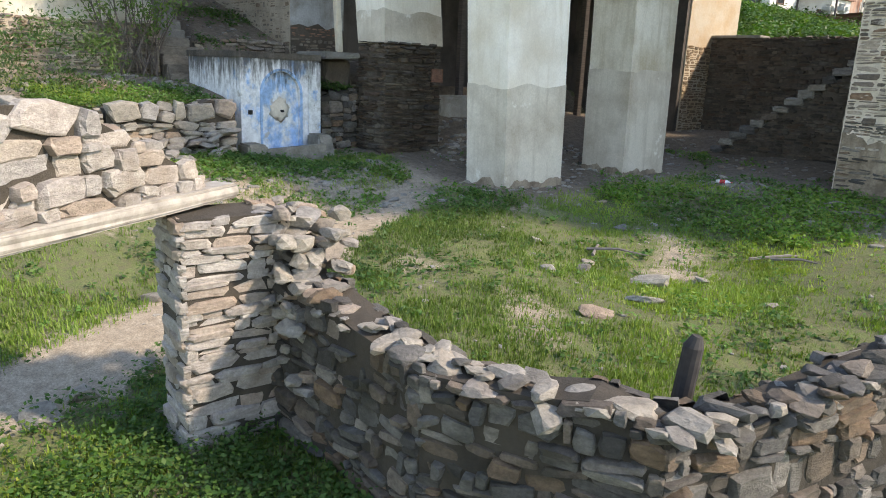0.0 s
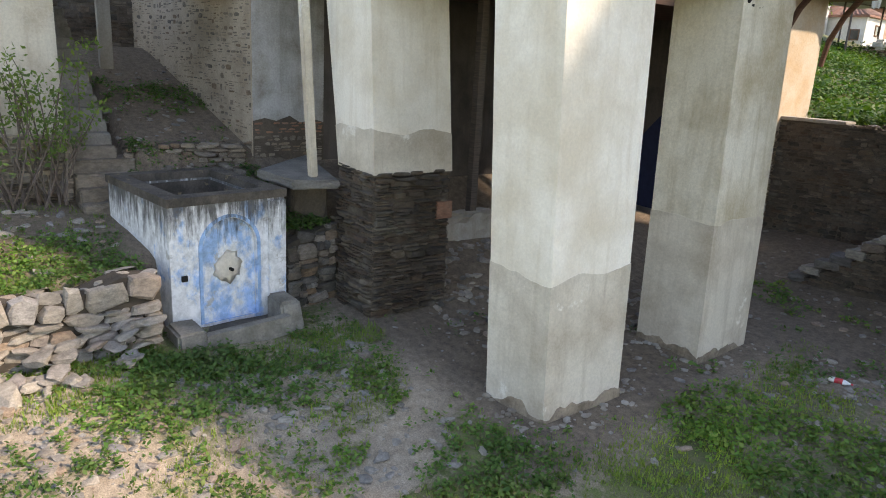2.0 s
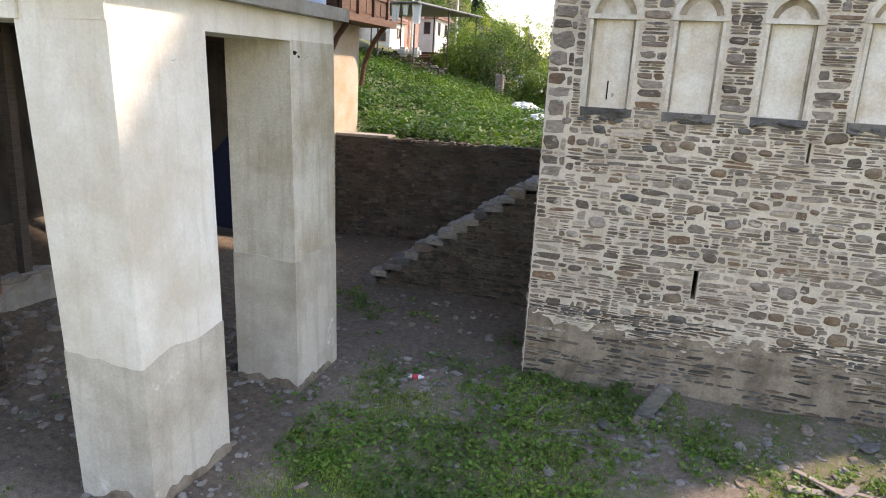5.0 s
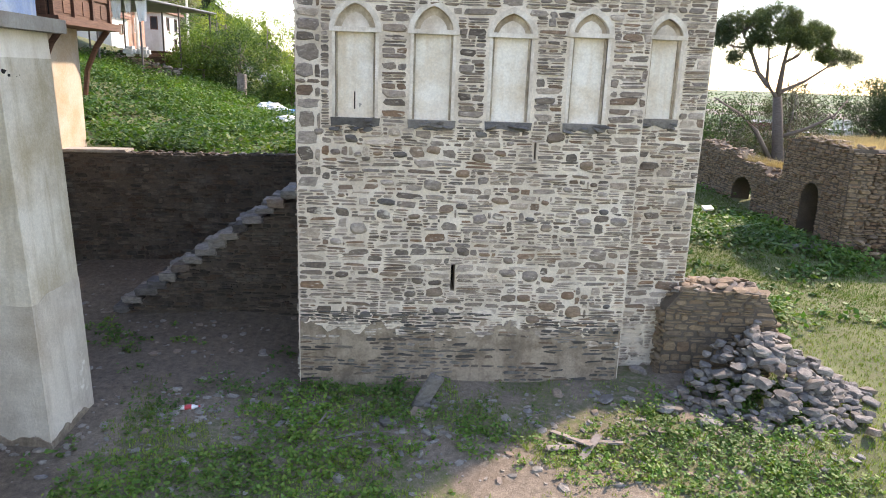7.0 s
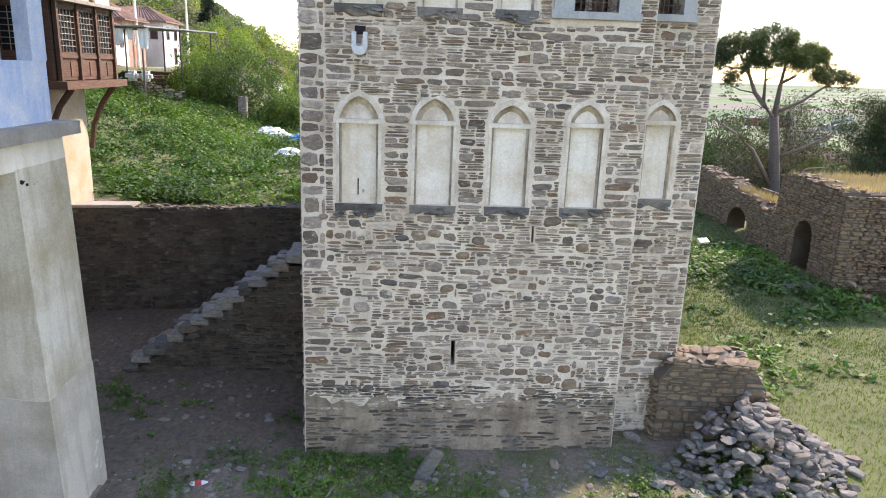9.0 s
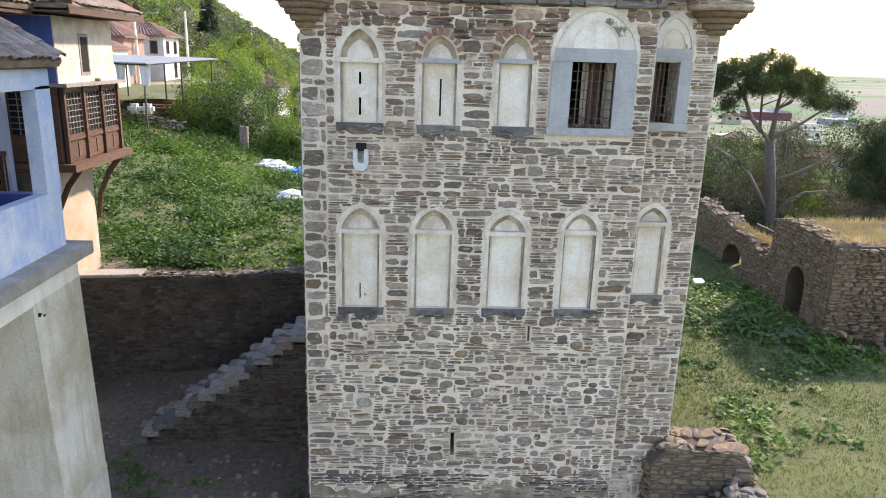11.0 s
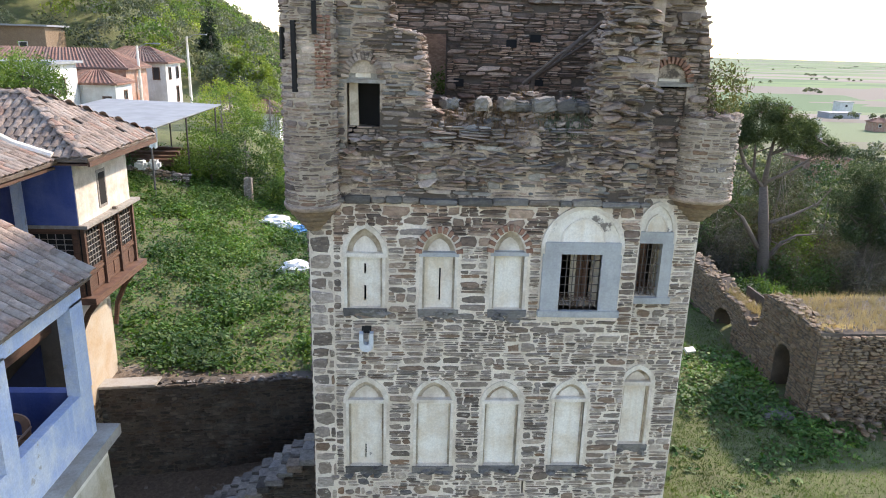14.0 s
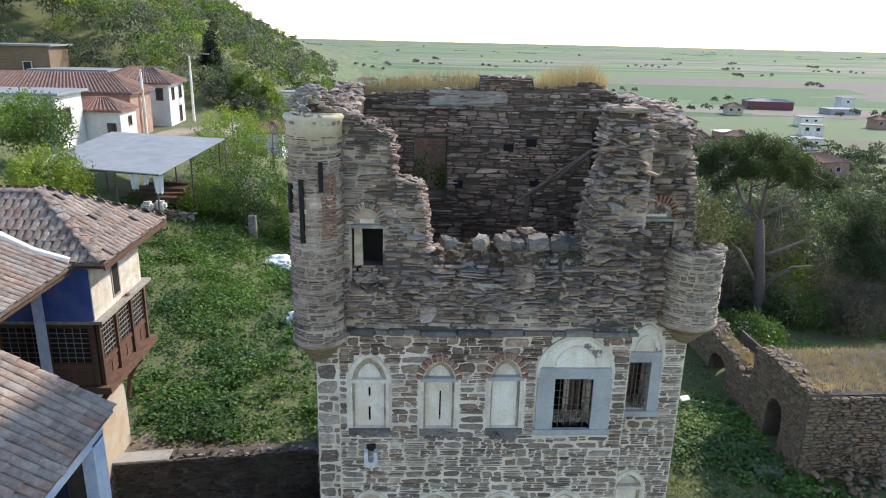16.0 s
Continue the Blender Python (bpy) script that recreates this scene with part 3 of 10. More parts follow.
def ground_z(x, y):
    x, y = np.asarray(x, float), np.asarray(y, float)
    num, den = np.zeros_like(x), np.zeros_like(x)
    for px, py, pz in SPOTS:
        w = 1.0 / ((x - px) ** 2 + (y - py) ** 2 + 1.0) ** 1.5
        num, den = num + w * pz, den + w
    z = num / den + 0.035 * fbm(x * 1.3, y * 1.3, 3) + 0.015 * fbm(x * 5, y * 5, 4)
    # the terrace west of its dry wall, rising to the old steps
    edge = np.where(y < -9.4, -8.05 + 0.1 * (-9.4 - y), -8.5)
    edge = np.where(y > -7.3, -8.5, edge)
    terr = 1.12 + 0.16 * np.clip(-8.2 - x, 0, 6) + 0.5 * smooth(-7.6, -6.9, y) * smooth(-8.6, -9.4, x) + 0.05 * fbm(x, y, 8)
    z = z + (terr - z) * smooth(0.0, 0.25, edge - x) * smooth(-3.2, -4.2, y) * smooth(-40, -14, y)
    z = z + (1.6 - z) * smooth(0.0, 1.2, -10.4 - x) * smooth(-4.2, -3.2, y) * smooth(6.6, 6.0, y)
    al = 2.0 + 0.4 * smooth(-11.3, -11.6, x) + 0.31 * np.clip(-11.6 - x, 0, 6)
    z = z + (al - z) * smooth(0.0, 0.3, -10.95 - x) * smooth(-9.0, -8.7, y) * smooth(-5.5, -6.2, y)
    # the hillside behind the yard wall
    hill = 3.28 + 0.30 * np.clip(-5.2 - x, 0, 60) ** 0.95 * smooth(6.8, 16, y) + 0.02 * np.clip(y - 30, 0, 80) + 0.08 * fbm(x * 0.7, y * 0.7, 5)
    z = z + (hill - z) * smooth(0.2, 0.42, y - (5.85 + 0.125 * (np.clip(x, -12, 9) + 7.1))) * smooth(9.5, 7.8, x + 0.0 * y)
    # far land: a wooded hill to the north-west, a low plain to the east and north
    d = np.hypot(x, y)
    a = np.degrees(np.arctan2(x, y))
    plain = -14.0 - 6 * smooth(300, 3000, d)
    t = smooth(34, 130, d)
    side = smooth(-25, -1, a)
    low = z + (plain - z) * t
    rise = np.clip(d - 60, 0, 400)
    high = np.clip(z, -1, 14) + 0.13 * rise + 4 * fbm(x * 0.012, y * 0.012, 6) * smooth(90, 220, d)
    far_hill = np.where(d > 420, high + (plain - high) * smooth(600, 2200, d), high)
    z = np.where(d > 30, far_hill + (low - far_hill) * side, z)
    # the village lane lies on a level shelf
    shelf = smooth(35, 40, y) * smooth(74, 66, y) * smooth(-48, -40, x) * smooth(-11, -19, x)
    z = z + (6.3 + 0.012 * (y - 50) - z) * shelf
    back = smooth(0, -25, y + 18)
    return z * (1 - back) + back * np.clip(z, -3, 3)


def path_mask(x, y):
    """How bare the soil is: the trodden path, the dry yard and worn spots."""
    x, y = np.asarray(x, float), np.asarray(y, float)
    way = [(0.9, -15.6), (0.2, -13.9), (-0.9, -12.4), (-2.0, -11.0), (-3.2, -9.4), (-3.9, -8.0), (-5.0, -6.6), (-6.2, -5.4)]
    best = np.full_like(x, 99.0)
    for (ax, ay), (bx, by) in zip(way, way[1:]):
        t = np.clip(((x - ax) * (bx - ax) + (y - ay) * (by - ay)) / ((bx - ax) ** 2 + (by - ay) ** 2), 0, 1)
        best = np.minimum(best, np.hypot(x - ax - t * (bx - ax), y - ay - t * (by - ay)))
    m = smooth(0.62, 0.22, best + 0.16 * fbm(x * 2, y * 2, 11))
    pav = smooth(1.0, -0.4, np.maximum(np.abs(x + 7.5) - 4.4, np.abs(y + 1.2) - 5.3) + 0.35 * fbm(x * 1.2, y * 1.2, 12))
    yard = smooth(0.8, -0.3, np.maximum(np.abs(x + 3.8) - 3.6, np.abs(y - 3.4) - 3.6) + 0.3 * fbm(x, y, 13))
    worn = smooth(0.2, 1.0, fbm(x * 0.9, y * 0.9, 14)) * 0.6
    left = smooth(-2.6, -4.8, x) * smooth(-6.4, -7.6, y) * (0.45 + 0.5 * smooth(0.0, 0.6, fbm(x * 1.5, y * 1.5, 15)))
    alley_soil = smooth(-7.2, -9.4, x) * smooth(-16, -13, y) * smooth(-5, -6, y) * smooth(-22, -19, x) * (0.5 + 0.4 * smooth(-0.5, 0.5, fbm(x * 1.4, y * 1.4, 16)))
    lane = smooth(3.0, 1.5, np.abs(y - 57 - 0.5 * (x + 18))) * smooth(-23, -21, x) * smooth(-9, -11, x) * 0.9
    shade = smooth(-4.6, -3.2, y) * smooth(-3.4, -2.4, x) * smooth(1.0, 0.2, y) * (0.3 + 0.55 * smooth(-0.1, 0.5, fbm(x * 1.7, y * 1.7, 19)))
    inside = smooth(9, 7, np.abs(x - 0.5)) * smooth(-17, -15, y) * smooth(7, 6, y)
    return np.clip(np.maximum.reduce([m, pav * 0.95, yard * 0.9, worn * inside, left * inside * 0.85, alley_soil, lane, shade * smooth(9, 7.5, x)]), 0, 1)


def shaded_earth_mask(x, y):
    """Dark soil, partly painted shade: under the pavilion, in the yard, along the alley."""
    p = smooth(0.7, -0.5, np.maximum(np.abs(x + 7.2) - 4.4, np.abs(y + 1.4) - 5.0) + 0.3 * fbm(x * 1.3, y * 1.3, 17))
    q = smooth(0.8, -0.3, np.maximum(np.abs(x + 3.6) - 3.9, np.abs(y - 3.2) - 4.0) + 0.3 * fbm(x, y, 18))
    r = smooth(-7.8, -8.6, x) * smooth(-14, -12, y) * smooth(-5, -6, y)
    # soil before the tower toned down where its shade falls
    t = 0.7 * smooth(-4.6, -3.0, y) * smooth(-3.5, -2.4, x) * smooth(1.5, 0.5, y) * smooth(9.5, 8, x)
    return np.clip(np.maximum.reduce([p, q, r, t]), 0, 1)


def growing_axis(lo, hi, step, far, grow=1.13):
    core = list(np.arange(lo, hi + 1e-6, step))
    up, s = [], step
    v = hi
    while v < far:
        s *= grow
        v += s
        up.append(v)
    down, s, v = [], step, lo
    while v > -far:
        s *= grow
        v -= s
        down.append(v)
    return np.array(down[::-1] + core + up)


def ground_mat():
    m, nt, b = mat_start("meadow_and_soil")
    at = nt.nodes.new("ShaderNodeAttribute")
    at.attribute_name = "bare"
    n1, n2, n3 = noise_node(nt, 0.8, 8, 0.6), noise_node(nt, 9, 8, 0.7), noise_node(nt, 55, 4, 0.7)
    green = mix(nt, ramp(nt, n1, [(0.35, grey(0)), (0.65, grey(1))]), (0.095, 0.122, 0.040), (0.155, 0.188, 0.058))
    green = mix(nt, ramp(nt, n2, [(0.42, grey(0)), (0.64, grey(0.75))]), green, (0.14, 0.115, 0.07))
    n4 = noise_node(nt, 2.4, 7, 0.65)
    green = mix(nt, ramp(nt, n4, [(0.52, grey(0)), (0.68, grey(0.4))]), green, (0.17, 0.145, 0.085))
    soil = mix(nt, ramp(nt, n2, [(0.3, grey(0)), (0.7, grey(1))]), (0.27, 0.215, 0.155), (0.50, 0.415, 0.315))
    soil = mix(nt, ramp(nt, n1, [(0.5, grey(0)), (0.7, grey(0.5))]), soil, (0.20, 0.16, 0.125))
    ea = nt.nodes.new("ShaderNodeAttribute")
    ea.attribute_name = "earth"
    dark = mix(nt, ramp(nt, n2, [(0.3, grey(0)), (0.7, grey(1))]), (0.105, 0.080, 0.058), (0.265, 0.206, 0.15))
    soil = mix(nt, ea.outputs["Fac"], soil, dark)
    mx = nt.nodes.new("ShaderNodeMath")
    mx.operation = "MULTIPLY_ADD"
    nt.links.new(n2, mx.inputs[0])
    mx.inputs[1].default_value = 0.9
    nt.links.new(at.outputs["Fac"], mx.inputs[2])
    fac = ramp(nt, mx.outputs[0], [(0.62, grey(0)), (0.95, grey(1))])
    near = mix(nt, fac, green, soil)
    near = mix(nt, 1.0, near, ramp(nt, n3, [(0.3, grey(0.55)), (0.7, grey(1.3))]), "MULTIPLY")
    # fields of the plain: strips of crop and tilled earth
    fa = nt.nodes.new("ShaderNodeAttribute")
    fa.attribute_name = "plain"
    geo = nt.nodes.new("ShaderNodeNewGeometry")
    mp = nt.nodes.new("ShaderNodeMapping")
    mp.inputs["Scale"].default_value = (0.0038, 0.021, 1)
    mp.inputs["Rotation"].default_value = (0, 0, 0.12)
    nt.links.new(geo.outputs["Position"], mp.inputs["Vector"])
    vo = nt.nodes.new("ShaderNodeTexVoronoi")
    vo.distance = "CHEBYCHEV"
    vo.inputs["Scale"].default_value = 1.0
    nt.links.new(mp.outputs["Vector"], vo.inputs["Vector"])
    sep = nt.nodes.new("ShaderNodeSeparateColor")
    nt.links.new(vo.outputs["Color"], sep.inputs["Color"])
    crop = ramp(nt, sep.outputs[0], [(0.0, (0.075, 0.135, 0.045)), (0.34, (0.12, 0.185, 0.06)), (0.56, (0.165, 0.14, 0.105)), (0.70, (0.14, 0.18, 0.08)), (0.88, (0.21, 0.18, 0.14))], True)
    col = mix(nt, fa.outputs["Fac"], near, crop)
    nt.links.new(col, b.inputs["Base Color"])
    b.inputs["Roughness"].default_value = 0.95
    bump(nt, b, n3, 0.6, 0.03)
    return m


gx, gy = growing_axis(-14, 20, 0.22, 4600), growing_axis(-17, 20, 0.22, 4600)
GX, GY = np.meshgrid(gx, gy)
GZ = ground_z(GX, GY)
nx, ny = len(gx), len(gy)
gme = bpy.data.meshes.new("ground")
idx = np.arange(nx * ny).reshape(ny, nx)
quads = np.stack([idx[:-1, :-1], idx[:-1, 1:], idx[1:, 1:], idx[1:, :-1]], -1).reshape(-1, 4)
gme.vertices.add(nx * ny)
gme.vertices.foreach_set("co", np.stack([GX, GY, GZ], -1).reshape(-1))
gme.loops.add(quads.size)
gme.loops.foreach_set("vertex_index", quads.reshape(-1))
gme.polygons.add(len(quads))
gme.polygons.foreach_set("loop_start", np.arange(0, quads.size, 4))
gme.polygons.foreach_set("loop_total", np.full(len(quads), 4))
gme.update(calc_edges=True)
gme.polygons.foreach_set("use_smooth", np.ones(len(quads), bool))
bare = gme.attributes.new("bare", "FLOAT", "POINT")
bare.data.foreach_set("value", path_mask(GX, GY).reshape(-1))
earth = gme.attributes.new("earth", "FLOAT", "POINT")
earth.data.foreach_set("value", shaded_earth_mask(GX, GY).reshape(-1))
DD = np.hypot(GX, GY)
pl = gme.attributes.new("plain", "FLOAT", "POINT")
pl.data.foreach_set("value", (smooth(190, 300, DD) * np.maximum(smooth(-12, 0, np.degrees(np.arctan2(GX, GY))), smooth(700, 1500, DD))).reshape(-1))
gme.materials.append(ground_mat())
ground = tagged(new("ground", gme), "grassy courtyard ground with bare trodden soil and far fields", "ground", kind="structure")


def gz1(x, y):
    return float(ground_z(np.array([x]), np.array([y]))[0])


# ---- stone tower ----
tower = thing("tower", (3.4, 2.8, 0.0), "tall ruined slate-stone tower house with blind arched windows", "tower")
TX0, TXM, TX1, TD, REC = -0.16, 5.84, 7.17, 5.7, 0.6
CORN = 10.22
TF = Plane3((0, 0, 0), (1, 0, 0), (0, -1, 0))
TR = Plane3((0, REC, 0), (1, 0, 0), (0, -1, 0))
# blind windows: left, right, sill, spring line, apex of the outer arch
NICHES = [(0.41, 1.28, 4.84, 6.28, 6.80), (1.72, 2.58, 4.84, 6.29, 6.80), (3.05, 3.90, 4.85, 6.28, 6.73), (4.41, 5.20, 4.86, 6.33, 6.78)]
NICHES_UP = [(0.41, 1.25, 8.19, 9.22, 9.82), (1.78, 2.57, 8.18, 9.25, 9.75), (3.08, 3.84, 8.19, 9.28, 9.81)]
NICHE_REC = (5.95, 6.68, 4.96, 6.38, 6.80)
BIGWIN = (4.05, 5.54, 8.16, 9.52, 10.22)
RECWIN = (5.96, 6.72, 8.22, 9.58, 10.17)
SLITS = [(2.59, 2.67, 1.77, 2.29), (3.965, 4.005, 4.20, 4.58)]
TOP = [(TXM, 13.85), (5.64, 14.38), (5.06, 14.40), (5.05, 13.3), (4.88, 12.85), (4.80, 11.60), (4.45, 11.42), (4.2, 11.22), (3.75, 11.45), (3.5, 11.36), (3.2, 11.15), (2.85, 11.26), (2.4, 11.12), (2.05, 11.28), (1.92, 11.45), (1.84, 12.4), (1.76, 13.0), (1.25, 13.12), (1.22, 13.9), (0.74, 14.1), (0.42, 14.35), (TX0, 14.35)]
CORE = [(1.8, 11.8), (2.05, 11.75), (2.4, 11.7), (2.85, 11.85), (3.2, 11.8), (3.5, 12.05), (3.75, 12.1), (4.2, 11.78), (4.45, 12.0), (4.9, 11.95)]
HOLES = [(3.96, 12.96), (4.52, 13.09), (2.74, 12.04), (4.65, 12.1)]
TOPWIN = (0.52, 1.12, 11.1, 12.3, 12.66)


def niche_cut(o, v):
    """The stretch of u that an arched opening takes at height v."""
    u0, u1, v0, sp, ap = o
    if v < v0 - 0.12 or v > ap:
        return None
    if v <= sp:
        return (u0, u1)
    k = math.sqrt(max(0.0, 1 - ((v - sp) / (ap - sp)) ** 2))
    c, r = (u0 + u1) / 2, (u1 - u0) / 2
    return (c - r * k, c + r * k)


def cut(spans, hole):
    if not hole:
        return spans
    out = []
    for a, b in spans:
        if hole[1] <= a or hole[0] >= b:
            out.append((a, b))
        else:
            if hole[0] - a > 0.03:
                out.append((a, hole[0]))
            if b - hole[1] > 0.03:
                out.append((hole[1], b))
    return out


def front_spans(v):
    s = [(TX0, TXM)] if v < 11.6 else under_profile(TOP, v, TX0, TXM)
    for o in NICHES + NICHES_UP + [BIGWIN, TOPWIN]:
        s = cut(s, niche_cut(o, v))
    for u0, u1, v0, v1 in SLITS:
        if v0 < v < v1:
            s = cut(s, (u0, u1))
    return s


RECTOP = [(TXM - 0.12, 14.12), (6.2, 14.2), (6.5, 14.12), (6.66, 14.0), (6.72, 13.75), (6.86, 13.3), (6.95, 12.8), (6.99, 12.3), (TX1, 11.9)]


def rec_spans(v):
    s = under_profile(RECTOP, v, TXM - 0.1, TX1)
    for o in (NICHE_REC, RECWIN, (5.9, 6.62, 11.75, 12.34, 12.72)):
        s = cut(s, niche_cut(o, v))
    if 4.35 < v < 4.75:
        s = cut(s, (5.93, 5.975))
    return s


inner = [arch_outline(o[0] + 0.1, o[1] - 0.1, o[2], o[3], o[4] - 0.1, ogee=0.25) for o in NICHES + NICHES_UP]
inner.append([(BIGWIN[0] + 0.36, 8.2), (BIGWIN[1] - 0.38, 8.2), (BIGWIN[1] - 0.38, 9.3), (BIGWIN[0] + 0.36, 9.3)])
inner.append([(TOPWIN[0] + 0.02, TOPWIN[2]), (TOPWIN[1] - 0.02, TOPWIN[2]), (TOPWIN[1] - 0.02, TOPWIN[3] + 0.1), (TOPWIN[0] + 0.02, TOPWIN[3] + 0.1)])
inner += [[(a, c), (b, c), (b, d), (a, d)] for a, b, c, d in SLITS]
front = sheet_wall("front_wall", TF, [(TX0, -0.6), (TXM, -0.6), (TXM, CORN), (TX0, CORN)], [h for h in inner if h[0][1] < 10], REC + 0.1, M_MORTAR, tower)
front_top = sheet_wall("front_wall_upper", TF, [(TX0, CORN), (TXM, CORN)] + TOP, [h for h in inner if h[0][1] > 10], REC + 0.1, M_MORTAR_TOP, tower)
rin = [arch_outline(NICHE_REC[0] + 0.08, NICHE_REC[1] - 0.08, NICHE_REC[2], NICHE_REC[3], NICHE_REC[4] - 0.08, ogee=0.25),
       [(RECWIN[0] + 0.02, 8.27), (RECWIN[1] - 0.22, 8.27), (RECWIN[1] - 0.22, 9.34), (RECWIN[0] + 0.02, 9.34)],
       [(5.92, 11.72), (6.6, 11.72), (6.6, 12.42), (5.92, 12.42)]]
side = sheet_wall("recessed_wall", TR, [(TXM - 0.12, -0.6), (TX1, -0.6), (TX1, CORN), (TXM - 0.12, CORN)], rin[:2], 0.55, M_MORTAR, tower)
side_top = sheet_wall("recessed_wall_upper", TR, [(TXM - 0.12, CORN), (TX1, CORN)] + RECTOP[::-1], rin[2:], 0.55, M_MORTAR_TOP, tower)
TL = Plane3((TX0, TD, 0), (0, -1, 0), (-1, 0, 0))
left = sheet_wall("west_wall", TL, [(0, -0.6), (TD - 0.02, -0.6), (TD - 0.02, 14.3), (4.2, 14.2), (3.4, 13.6), (2.4, 14.2), (0, 14.4)], [], 0.6, M_MORTAR_DARK, tower)
TE = Plane3((TX1, REC + 0.55, 0), (0, 1, 0), (1, 0, 0))
right = sheet_wall("east_wall", TE, [(0, -0.6), (TD - REC - 0.55, -0.6), (TD - REC - 0.55, 14.3), (3.4, 14.2), (1.5, 14.2), (0.9, 13.9), (0.5, 12.6), (0, 12.2)], [], 0.6, M_MORTAR_DARK, tower)
TB = Plane3((TX1 - 0.6, TD - 0.72, 0), (-1, 0, 0), (0, -1, 0))
BW = TX1 - TX0 - 1.2
BACKTOP = [(BW, 14.15), (5.2, 14.2), (4.6, 14.3), (3.35, 14.35), (3.3, 14.62), (2.1, 14.62), (2.05, 14.35), (1.3, 14.45), (0.6, 14.55), (0, 14.2)]
back_hole = [(BW - 2.01, 11.7), (BW - 1.21, 11.7), (BW - 1.21, 13.15), (BW - 2.01, 13.15)]
back_gap = [(0.17, 12.0), (0.54, 12.0), (0.54, 13.45), (0.17, 13.45)]
back = sheet_wall("north_wall", TB, [(0, -0.6), (BW, -0.6)] + BACKTOP, [back_hole, back_gap], 0.7, M_MORTAR_DARK, tower)
part("upper_floor", soft_box(TX0 + 0.3, 0.72, 9.85, TX1 - 0.3, TD - 0.5, 10.05, 0.02), M_MORTAR_DARK, tower)
part("lower_floor", soft_box(TX0 + 0.3, 0.72, 7.2, TX1 - 0.3, TD - 0.5, 7.4, 0.02), M_MORTAR_DARK, tower)

def field_spans(v):
    return cut(front_spans(v), (TX0 - 0.1, TX0 + 0.42)) if 3.6 < v < CORN else front_spans(v)


rq = random.Random(9)
QUOINS = []
v = 3.6
while v < CORN - 0.05:
    h = rq.choice((0.08, 0.12, 0.17, 0.22, 0.27, 0.33))
    w = rq.uniform(0.3, 0.44) if h > 0.15 else rq.uniform(0.16, 0.3)
    h = min(h, CORN - v)
    QUOINS.append((TX0, v, TX0 + w, v + h))
    if w < 0.38:
        QUOINS.append((TX0 + w, v, TX0 + 0.42, v + h * rq.uniform(0.7, 1.0)))
    v += h
near_front = lambda u, v: abs(u - 2.8) * 0.9 + abs(v - 6.2)
# rounded boulders bedded among the slates of the lower wall
rb = random.Random(77)
BOULDERS = []
while len(BOULDERS) < 75:
    u, v, w = rb.uniform(TX0 + 0.25, TXM - 0.25), 1.2 + 3.5 * rb.random() ** 0.8, rb.choice((0.07, 0.09, 0.11, 0.13, 0.165))
    h = w * rb.uniform(0.36, 0.7)
    if all(abs(u - b[0]) > w + b[2] + 0.02 or abs(v - b[1]) > h + b[3] + 0.02 for b in BOULDERS) and not any(a - w < u < b + w and c - h < v < d + h for a, b, c, d in SLITS):
        BOULDERS.append((u, v, w, h))


def clip_boulders(r):
    """What a boulder leaves of a course stone: the stretches to either side of it."""
    out = [(r[0], r[2])]
    for u, v, w, h in BOULDERS:
        m = (max(r[1], min(r[3], v)) - v) / h
        if abs(m) < 0.8:
            k = w * math.sqrt(1 - m * m) + 0.006
            out = cut(out, (u - k, u + k))
    return [(a, r[1], b, r[3]) for a, b in out if b - a > 0.05]


COURSES = [q for r in bond(0, CORN, 11, field_spans) for q in clip_boulders(r)]
LOW = [r for r in COURSES if r[3] > 0.85 + 0.25 * noise.noise(Vector((r[0], 3, 0)))]
LOW = [r for r in LOW if (r[1] + r[3]) / 2 < 4.6 + 1.5 * noise.noise(Vector((r[0] * 0.7, r[1] * 0.9, 2))) + 0.8 * noise.noise(Vector((r[0] * 5, r[1] * 7, 4)))]
LOWSET = set(LOW)
HIGH = [r for r in COURSES if r not in LOWSET and r[1] > 2.0]
BELT = [r for r in HIGH if r[1] > 9.5 + 0.35 * noise.noise(Vector((r[0] * 0.9, 4, 1)))]
BELTSET = set(BELT)
HIGH = [r for r in HIGH if r not in BELTSET]
masonry(front, TF, QUOINS + HIGH, M_TOWER, 12, 0.004, (0.004, 0.036), 200, near_front, tilt=0.035, gap_u=0.008)
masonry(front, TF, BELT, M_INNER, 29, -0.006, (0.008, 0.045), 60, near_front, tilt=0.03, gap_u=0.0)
masonry(front, TF, LOW, M_TOWER, 31, 0.008, (0.0, 0.03), 100, near_front, tilt=0.06, gap_u=0.016)
for u, v, w, h in BOULDERS:
    bm = bmesh.new()
    off = Vector((u * 9, v * 9, 0))
    co, fs = BALLS[2]
    vs = []
    for c in co:
        q = Vector(c)
        q = Vector((max(-0.85, min(0.85, q.x)), q.y, max(-0.85, min(0.85, q.z)))) * (1.08 + 0.28 * noise.noise(q * 1.4 + off))
        vs.append(bm.verts.new((u + q.x * w, 0.005 + q.y * 0.055, v + q.z * h + q.x * w * 0.12 * math.sin(u * 31))))
    for f in fs:
        bm.faces.new([vs[k] for k in f])
    part("boulder", bm, M_TOWER if rb.random() < 0.55 else M_BOULDER, front)
upper = [(a, b + CORN + 0.12, c, d + CORN + 0.12) for a, b, c, d in bond(0, 4.1, 13, lambda v: front_spans(v + CORN + 0.12), (0.06, 0.2), (0.14, 0.6), 0.045, 0.35)]
rf = random.Random(15)
upper = [r for r in upper if rf.random() > 0.07]
kinds = [rf.random() for _ in upper]
ragged = [r[0] > 4.72 or 1.7 < r[0] < 4.8 and r[1] > 10.75 + 0.25 * noise.noise(Vector((r[0] * 1.5, 0, 3))) for r in upper]
